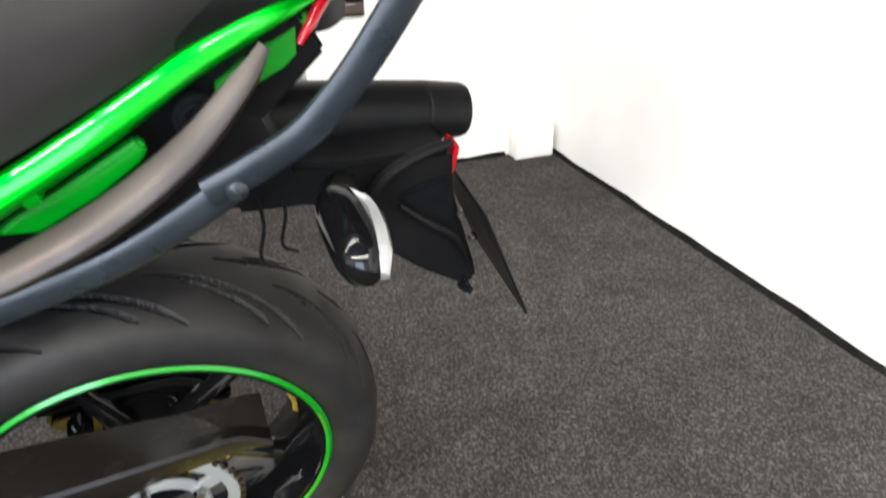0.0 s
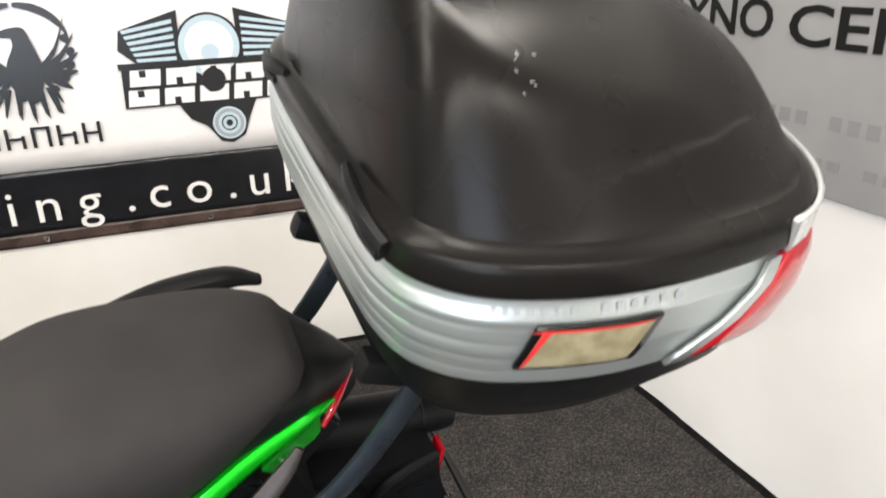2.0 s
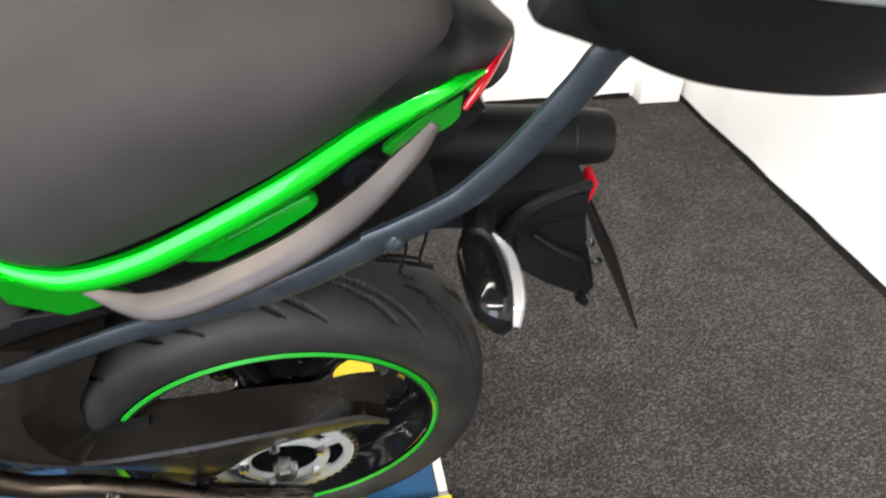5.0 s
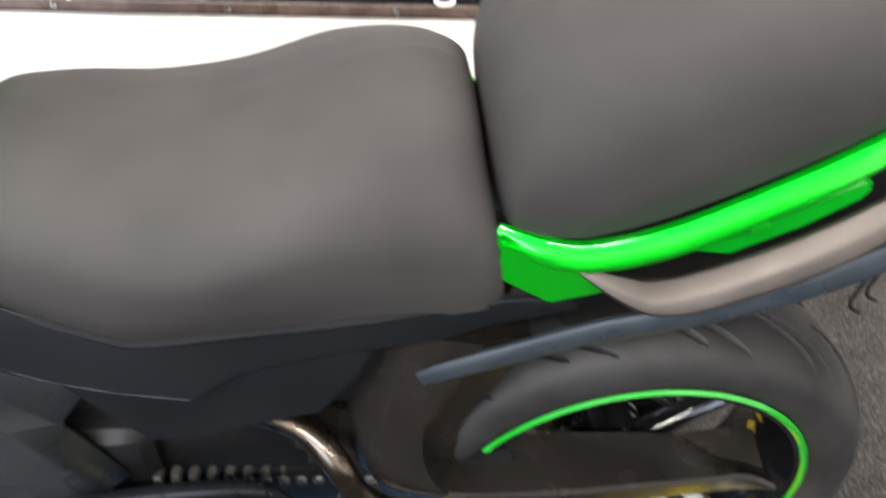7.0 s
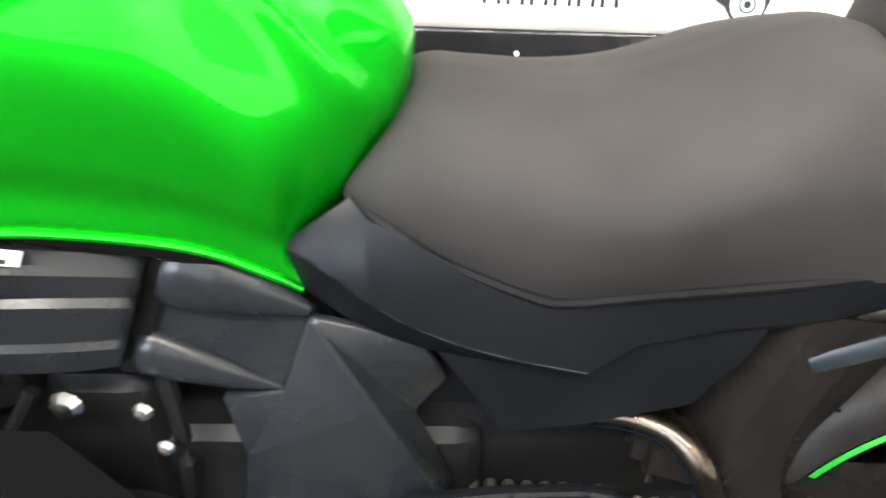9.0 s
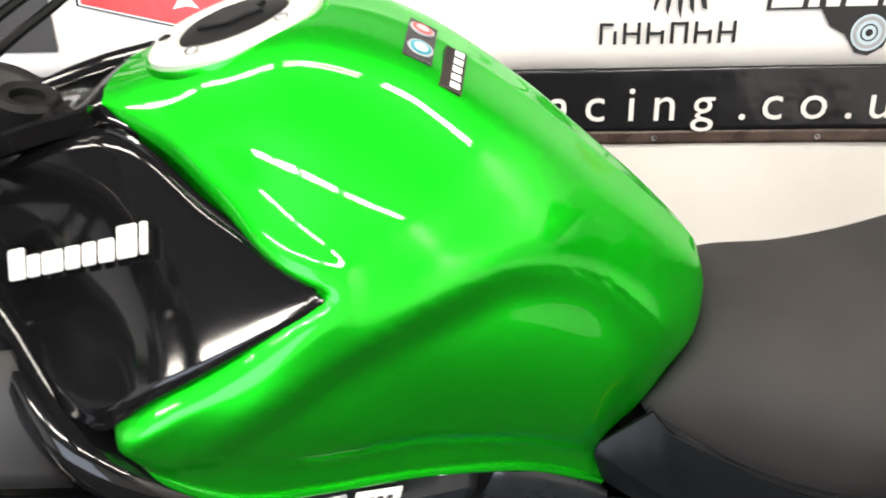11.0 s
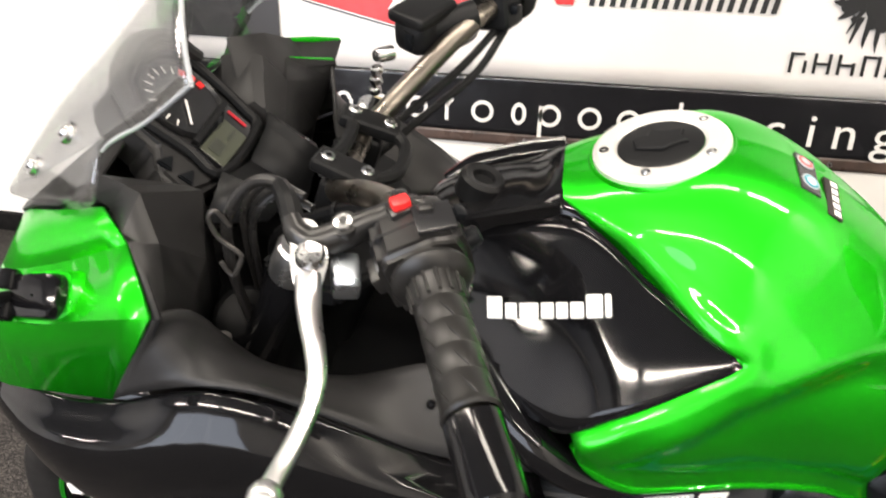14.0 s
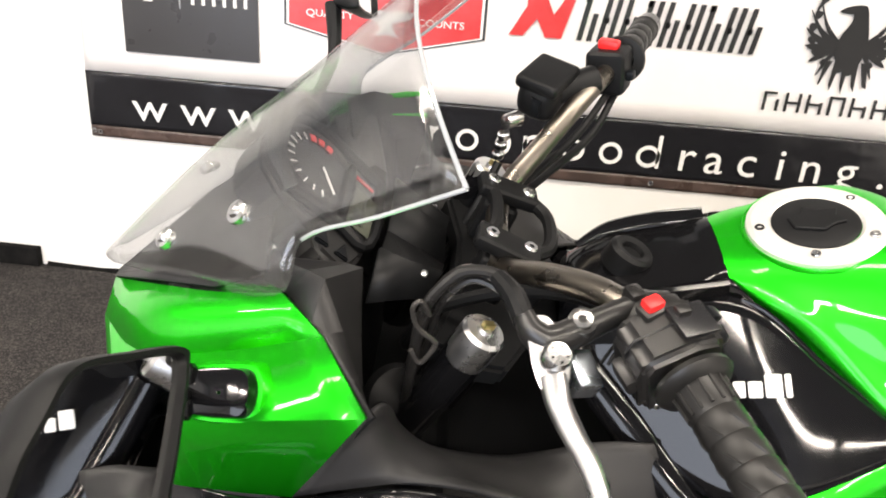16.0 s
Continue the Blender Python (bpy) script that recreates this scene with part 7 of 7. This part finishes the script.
BAR = [(-1.074, -0.418, 1.043), (-1.096, -0.365, 1.05), (-1.135, -0.27, 1.062), (-1.163, -0.21, 1.067), (-1.195, -0.165, 1.062), (-1.235, -0.115, 1.035), (-1.272, -0.07, 1.003), (-1.28, -0.04, 0.997), (-1.28, 0.05, 0.997), (-1.272, 0.08, 1.003), (-1.235, 0.125, 1.035), (-1.195, 0.175, 1.068), (-1.165, 0.22, 1.085), (-1.135, 0.28, 1.088), (-1.085, 0.415, 1.077), (-1.07, 0.455, 1.074)]
bar = part("handlebar", tube_bm(BAR, 0.0125, 16, 6), M_BAR, bike, "satin bronze-grey handlebar")


def grip(a, b, name):
    a, b = np.array(a), np.array(b)
    d = b - a
    n = np.linalg.norm(d)
    d = d / n
    prof = [(0.017, 0.0), (0.03, 0.001), (0.031, 0.005), (0.028, 0.009), (0.0205, 0.012), (0.0195, 0.03)]
    steps = np.linspace(0.034, n - 0.006, 5)
    for k, t0 in enumerate(steps[:-1]):
        prof += [(0.0182, t0), (0.0192, t0 + 0.002), (0.0186, steps[k + 1] - 0.002)]
    prof += [(0.0195, n - 0.005), (0.0205, n - 0.002), (0.0185, n)]
    g = part("grip", rev_bm(prof, a, d, 30), M_GRIP, bike, name, 35)
    side_ = np.cross(d, (0, 0, 1.0))
    side_ /= np.linalg.norm(side_)
    up_ = np.cross(side_, d)
    for k in range(9):
        f = math.radians(-10 + 25 * k)
        o = math.cos(f) * side_ + math.sin(f) * up_
        part("grip_rib", tube_bm([tuple(a + d * 0.012 + o * 0.0205), tuple(a + d * 0.031 + o * 0.0197)], 0.0015, 6, 2), M_GRIP, g)
    # slanted slits moulded into each band
    for k, t0 in enumerate(steps[:-1]):
        for j in range(6):
            f0 = math.radians(60 * j + 20)
            line = []
            for e in (0.0, 0.33, 0.66, 1.0):
                f = f0 + math.radians(24) * e
                o = math.cos(f) * side_ + math.sin(f) * up_
                line.append(tuple(a + d * (t0 + 0.006 + 0.015 * e) + o * 0.0187))
            part("grip_slit", tube_bm(line, [0.0005, 0.0013, 0.0013, 0.0005], 6, 3), M_GRIP, g)
    return g, d


g1, d1 = grip((-1.141, -0.256, 1.064), (-1.094, -0.37, 1.049), "black ribbed rubber grip")
part("bar_end", rev_bm([(0.0165, 0.0), (0.0195, 0.002), (0.0195, 0.05), (0.0185, 0.058), (0.015, 0.062), (0.009, 0.06), (0.008, 0.052), (0.0, 0.05)], (-1.0935, -0.3715, 1.0488), d1, 30), M_BLACK_GLOSS, bike, "gloss black bar end weight")
g2, d2 = grip((-1.135, 0.275, 1.088), (-1.08, 0.428, 1.076), "black ribbed rubber throttle grip")
part("bar_end", rev_bm([(0.0165, 0.0), (0.0185, 0.002), (0.018, 0.03), (0.012, 0.034), (0.0, 0.034)], (-1.0795, 0.4295, 1.0759), d2, 24), M_BLACK_GLOSS, bike, "gloss black bar end weight")

# left switch block
SW = pose(-1.153, -0.228, 1.062, 6, -16, 22)
body = [(-0.034, -0.034), (-0.036, 0.02), (-0.028, 0.031), (0.012, 0.033), (0.032, 0.026), (0.036, 0.008), (0.032, -0.03), (0.012, -0.038)]
sw = part("switch_block", plate_bm(body, lambda u, v: SW @ Vector((u, 0.024, v)), tuple(SW.to_3x3() @ Vector((0, -0.048, 0))), 0.006, 3), M_SATIN, bike, "black handlebar switch block")
part("block_joint", plate_bm([(u * 1.01, v * 1.01) for u, v in body], lambda u, v: SW @ Vector((u, 0.0015, v)), tuple(SW.to_3x3() @ Vector((0, -0.002, 0)))), M_DIAL, sw)
part("switch_face", box_bm((0.03, 0.03, 0.004), SW @ pose(0.018, -0.002, 0.0325, 0, 14, 0), 0.0015), M_DIAL, sw)
part("hazard_switch", box_bm((0.015, 0.012, 0.01), SW @ pose(-0.002, 0.02, 0.037, 0, 10, 8), 0.003), M_RED_PLASTIC, sw, "red hazard switch")
part("hazard_base", box_bm((0.021, 0.016, 0.008), SW @ pose(-0.003, 0.019, 0.032, 0, 6, 8), 0.003), M_SATIN, sw)
part("rocker", box_bm((0.012, 0.009, 0.008), SW @ pose(0.014, 0.006, 0.036, 0, 14, 0), 0.0025), M_SATIN, sw)
part("indicator_slider", box_bm((0.01, 0.012, 0.009), SW @ pose(0.036, 0.001, 0.024, 0, 40, 0), 0.003), M_GREY_PLASTIC, sw)
part("horn_button", rev_bm([(0.0, 0.012), (0.006, 0.012), (0.008, 0.009), (0.009, -0.004)], tuple(SW @ Vector((0.034, -0.004, 0.0))), tuple(SW.to_3x3() @ Vector((1, 0, 0.2))), 16), M_GREY_PLASTIC, sw)
part("passing_trigger", box_bm((0.012, 0.026, 0.018), SW @ pose(-0.037, -0.004, -0.002, 0, -8, 0), 0.004), M_SATIN, sw)
for u, v, z in ((0.006, -0.012, 0.0362), (0.024, -0.012, 0.0322), (0.024, 0.008, 0.0325)):
    part("switch_mark", box_bm((0.004, 0.003, 0.0008), SW @ pose(u, v, z, 0, 14, 0)), M_INK_WHITE, sw)
for k in range(3):
    part("switch_mark", box_bm((0.0008, 0.003, 0.004), SW @ pose(-0.0352, -0.014 + 0.006 * k, 0.012)), M_INK_WHITE, sw)
for u, v in ((-0.02, -0.028), (0.022, -0.03)):
    part("block_screw", rev_bm([(0.0, 0.0005), (0.002, 0.0005), (0.0022, 0.002), (0.0042, 0.0015), (0.0048, 0.0)], tuple(SW @ Vector((u, -0.0235, v))), tuple(SW.to_3x3() @ Vector((0, -1, 0))), 14), M_STEEL, sw)
# clutch perch and lever
perch = part("clutch_perch", tube_bm([(-1.15, -0.186, 1.072), (-1.172, -0.192, 1.074), (-1.2, -0.205, 1.069), (-1.22, -0.214, 1.062), (-1.242, -0.222, 1.056), (-1.256, -0.219, 1.062), (-1.264, -0.21, 1.072)], [0.013, 0.0125, 0.012, 0.0135, 0.0145, 0.0125, 0.009], 14, 5, 0.85), M_SATIN, bike, "satin black clutch lever perch")
part("perch_clamp", rev_bm([(0.0135, -0.014), (0.019, -0.014), (0.0205, -0.01), (0.0205, 0.01), (0.019, 0.014), (0.0135, 0.014)], (-1.168, -0.197, 1.066), (0.42, -0.9, 0.05), 28), M_SATIN, perch)
for dx in (-0.012, 0.016):
    part("clamp_ear", box_bm((0.014, 0.016, 0.014), pose(-1.166 + dx, -0.194 - 0.3 * dx, 1.083, 0, 0, 24), 0.004), M_SATIN, perch)
part("perch_screw", rev_bm([(0.0, 0.001), (0.003, 0.001), (0.0035, 0.0045), (0.0075, 0.004), (0.0085, 0.0)], (-1.218, -0.214, 1.0725), (-0.1, -0.35, 0.93), 20), M_STEEL, perch)
part("screw_collar", rev_bm([(0.0085, 0.0035), (0.0115, 0.003), (0.0125, -0.004)], (-1.218, -0.2135, 1.071), (-0.1, -0.35, 0.93), 20), M_SATIN, perch)
part("lever_bracket", grid_bm([[tuple(np.array(c) + r * np.array((math.cos(a) * 1.0, math.sin(a) * 0.8, 0.35 * math.sin(a)))) for a in np.arange(18) * math.pi / 9] for c, r in (((-1.251, -0.212, 1.066), 0.006), ((-1.25, -0.218, 1.068), 0.01), ((-1.245, -0.228, 1.062), 0.0145), ((-1.241, -0.24, 1.054), 0.0155), ((-1.239, -0.252, 1.046), 0.0125), ((-1.237, -0.26, 1.041), 0.007))], True, True), M_ALLOY, perch, "polished alloy lever bracket", 60)
part("lever_adjuster", rev_bm([(0.0, 0.0075), (0.0095, 0.007), (0.0115, 0.004), (0.012, -0.006)], (-1.238, -0.243, 1.0605), (0.2, -0.4, 0.9), 24), M_STEEL, perch, "bright lever adjuster")
for k in range(5):
    a = k * 2 * math.pi / 5
    part("adjuster_mark", box_bm((0.0016, 0.0016, 0.0008), Matrix.Translation((-1.2365 + 0.0065 * math.cos(a), -0.2462 + 0.006 * math.sin(a), 1.0675 + 0.003 * math.sin(a) - 0.0012 * math.cos(a)))), M_DIAL, perch)
lever = part("clutch_lever", blade_bm([(-1.239, -0.25, 1.046), (-1.2345, -0.268, 1.038), (-1.226, -0.29, 1.034), (-1.216, -0.312, 1.031), (-1.209, -0.332, 1.026), (-1.207, -0.352, 1.021), (-1.209, -0.378, 1.017), (-1.212, -0.4, 1.016), (-1.2135, -0.416, 1.017)], [0.0105, 0.01, 0.009, 0.008, 0.0072, 0.0068, 0.0066, 0.0066, 0.0068], [(-0.6, -0.75), (-0.95, -0.3), (-1.0, 0.3), (-0.7, 0.75), (0.0, 0.95), (0.7, 0.75), (1.0, 0.3), (0.95, -0.3), (0.6, -0.75)], 6), M_ALLOY, bike, "polished alloy clutch lever", 60)
part("lever_ball", rev_bm([(0.0, 0.0115), (0.006, 0.0098), (0.0098, 0.006), (0.0115, 0.0), (0.0098, -0.006), (0.006, -0.0098), (0.0, -0.0115)], (-1.214, -0.424, 1.017), (0.2, 1, 0.2), 20), M_ALLOY, lever)
part("lever_switch", box_bm((0.022, 0.034, 0.02), pose(-1.215, -0.234, 1.036, 14, 10, 20), 0.004), M_PALE_STEEL, perch, "pale plated switch bracket")
for k in range(2):
    part("switch_wire", tube_bm([(-1.2 + 0.006 * k, -0.226, 1.04), (-1.19 + 0.004 * k, -0.215, 1.05), (-1.18, -0.2, 1.045)], 0.0016, 6, 4), M_BLACK_MATT, perch)
part("clutch_cable", tube_bm([(-1.266, -0.202, 1.068), (-1.283, -0.175, 1.078), (-1.312, -0.165, 1.072), (-1.334, -0.168, 1.05), (-1.346, -0.17, 1.02), (-1.352, -0.165, 0.96), (-1.36, -0.14, 0.88)], 0.0052, 10, 6), M_SATIN, bike, "black clutch cable")
part("cable_boot", tube_bm([(-1.262, -0.21, 1.064), (-1.272, -0.192, 1.074), (-1.285, -0.174, 1.077)], [0.0095, 0.0095, 0.0075], 10, 4), M_BLACK_MATT, bike)
part("wiring_loom", tube_bm([(-1.16, -0.2, 1.06), (-1.21, -0.14, 1.035), (-1.27, -0.1, 1.0), (-1.34, -0.08, 0.95), (-1.37, -0.05, 0.87)], 0.007, 8, 6), M_BLACK_MATT, bike, "black wiring loom")
part("loom_tie", rev_bm([(0.0085, -0.003), (0.0095, 0.0), (0.0085, 0.003)], (-1.262, -0.105, 1.006), (-0.8, 0.4, -0.4), 14), M_BLACK_MATT, bike)
part("cable_guide", tube_bm([(-1.338, -0.176, 1.03), (-1.3459, -0.18, 1.0478), (-1.352, -0.183, 1.042), (-1.348, -0.183, 1.022), (-1.334, -0.181, 1.006), (-1.332, -0.18, 0.998), (-1.342, -0.18, 0.978), (-1.348, -0.18, 0.979), (-1.353, -0.18, 0.991)], 0.0024, 8, 6), M_GRAB_DARK, bike, "bent wire cable guide")
for k, (dx, dz) in enumerate(((0.0, 0.0), (0.006, -0.012))):
    part("front_loom", tube_bm([(-1.275 + dx, -0.15, 1.05 + dz), (-1.31 + dx, -0.14, 1.056 + dz), (-1.336 + dx, -0.145, 1.03 + dz), (-1.345 + dx, -0.14, 0.98 + dz), (-1.36 + dx, -0.11, 0.9 + dz)], 0.004, 8, 6), M_SATIN, bike, "black front wiring loom")

# right switch block, reservoir and brake
SR = pose(-1.152, 0.25, 1.085, -2, -10, -22)
sr = part("switch_block", box_bm((0.05, 0.044, 0.055), SR, 0.009, 3), M_BLACK_MATT, bike, "black throttle switch block")
part("kill_switch", box_bm((0.026, 0.016, 0.012), SR @ pose(0.0, 0.0, 0.032, 0, 8, 0), 0.004), M_RED_PLASTIC, sr, "red engine stop switch")
part("starter_button", box_bm((0.012, 0.016, 0.012), SR @ pose(0.028, -0.004, -0.004), 0.004), M_GREY_PLASTIC, sr)
RES = pose(-1.234, 0.186, 1.075, 6, 6, -28)
res = part("brake_reservoir", box_bm((0.05, 0.066, 0.046), RES, 0.02, 5), M_BLACK_MATT, bike, "black brake fluid reservoir")
part("reservoir_lid", box_bm((0.054, 0.07, 0.016), RES @ pose(0, 0, 0.024), 0.0075, 4), M_BLACK_MATT, res)
part("reservoir_window", box_bm((0.012, 0.004, 0.022), RES @ pose(0.006, -0.034, 0.0), 0.002), M_GREY_PLASTIC, res)
part("brake_perch", tube_bm([(-1.175, 0.21, 1.085), (-1.21, 0.19, 1.08), (-1.25, 0.16, 1.07)], [0.02, 0.016, 0.014], 12, 4), M_BLACK_MATT, bike, "black brake master cylinder")
part("banjo", rev_bm([(0.0, 0.012), (0.007, 0.011), (0.009, 0.006), (0.0095, -0.012)], (-1.272, 0.135, 1.062), (-0.6, -0.7, 0.1), 16), M_STEEL, bike, "bright hose banjo")
for k in range(3):
    part("hose_nut", rev_bm([(0.0055, -0.005), (0.0075, -0.003), (0.0075, 0.003), (0.0055, 0.005)], (-1.279 - 0.002 * k, 0.128, 1.045 - 0.013 * k), (-0.1, -0.1, 1), 10), M_STEEL, bike)
part("brake_hose", tube_bm([(-1.282, 0.126, 1.01), (-1.3, 0.1, 0.97), (-1.34, 0.07, 0.9)], 0.0055, 8, 6), M_BLACK_MATT, bike)
part("throttle_cable", tube_bm([(-1.15, 0.235, 1.06), (-1.19, 0.17, 1.03), (-1.25, 0.115, 0.99), (-1.32, 0.07, 0.93)], 0.005, 8, 6), M_BLACK_MATT, bike, "black throttle cables")
part("throttle_cable", tube_bm([(-1.14, 0.24, 1.058), (-1.17, 0.19, 1.02), (-1.23, 0.14, 0.98), (-1.31, 0.09, 0.92)], 0.005, 8, 6), M_BLACK_MATT, bike, "black throttle cables")
part("brake_lever", tube_bm([(-1.245, 0.2, 1.045), (-1.215, 0.26, 1.025), (-1.195, 0.33, 1.012), (-1.2, 0.385, 1.0)], [0.01, 0.009, 0.0075, 0.009], 10, 5, 0.75), M_GRAB_DARK, bike, "dark satin brake lever")

# ignition cover ahead of the tank
COVER = [
    at_x(-1.02, (0, 1.006), (0.045, 1.004), (0.066, 0.99), (0.076, 0.968), (0.085, 0.94)),
    at_x(-1.052, (0, 1.012), (0.04, 1.01), (0.058, 1.0), (0.066, 0.98), (0.075, 0.95)),
    at_x(-1.09, (0, 0.992), (0.04, 0.99), (0.06, 0.985), (0.068, 0.965), (0.08, 0.935)),
    at_x(-1.15, (0, 0.972), (0.035, 0.971), (0.055, 0.967), (0.062, 0.945), (0.075, 0.915)),
    at_x(-1.195, (0, 0.955), (0.025, 0.954), (0.042, 0.948), (0.05, 0.93), (0.06, 0.9)),
    at_x(-1.205, (0, 0.93), (0.02, 0.93), (0.035, 0.925), (0.042, 0.91), (0.05, 0.89)),
]
cov = part("ignition_cover", skin(COVER, 4, 4), M_BLACK_GLOSS, bike, "gloss black cover round the ignition", 50)
for s in (1, -1):
    part("cover_rail", blade_bm(mir([(-1.052, 0.06, 1.003), (-1.1, 0.062, 0.991), (-1.15, 0.06, 0.974), (-1.185, 0.048, 0.955)], s), [0.011, 0.011, 0.01, 0.005], [(-0.8, 0.45), (-0.4, 0.6), (0.6, 0.1), (0.85, -0.3), (0.7, -0.9), (-0.8, -0.8)], 5, s), M_BLACK_GLOSS, cov, "", 40)
part("ignition_barrel", rev_bm([(0.0, 0.008), (0.012, 0.008), (0.013, 0.014), (0.021, 0.016), (0.025, 0.012), (0.026, -0.01)], (-1.138, 0.0, 0.977), (0.3, 0, 0.95), 30), M_BLACK_MATT, bike, "black ignition lock")
part("stem_shroud", box_bm((0.14, 0.16, 0.1), pose(-1.12, 0.0, 0.9, 0, 18, 0), 0.03), M_BLACK_MATT, bike, "black shroud ahead of the tank")
part("radiator", box_bm((0.04, 0.34, 0.26), pose(-1.3, 0, 0.64, 0, -20, 0), 0.008), M_BLACK_MATT, bike, "black radiator")
part("horn", rev_bm([(0.0, 0.014), (0.02, 0.013), (0.033, 0.006), (0.036, -0.005), (0.02, -0.02)], (-1.37, -0.13, 0.87), (0.5, -0.7, 0.5), 24), M_BLACK_MATT, bike, "black disc horn")

# dark inner bodywork behind the nose, seen past the fork
part("inner_cowl", box_bm((0.1, 0.3, 0.24), pose(-1.47, 0, 0.77, 0, -12, 0), 0.02), M_BLACK_MATT, bike, "black inner cowl behind the nose")
part("inner_cowl", box_bm((0.36, 0.34, 0.06), pose(-1.28, 0, 0.7, 0, 10, 0), 0.02), M_BLACK_MATT, bike, "black shelf under the steering head")
for x, y, z in ((-1.385, -0.16, 0.865), (-1.37, -0.135, 0.84), (-1.4, -0.19, 0.885)):
    part("loom_clip", box_bm((0.016, 0.02, 0.012), pose(x, y, z, 20, 10, 30), 0.003), M_GRAB_DARK, bike)
part("loom_branch", tube_bm([(-1.4, -0.2, 0.9), (-1.375, -0.17, 0.87), (-1.36, -0.12, 0.85), (-1.35, -0.07, 0.82)], 0.006, 8, 5), M_BLACK_GLOSS, bike, "black wiring branch")
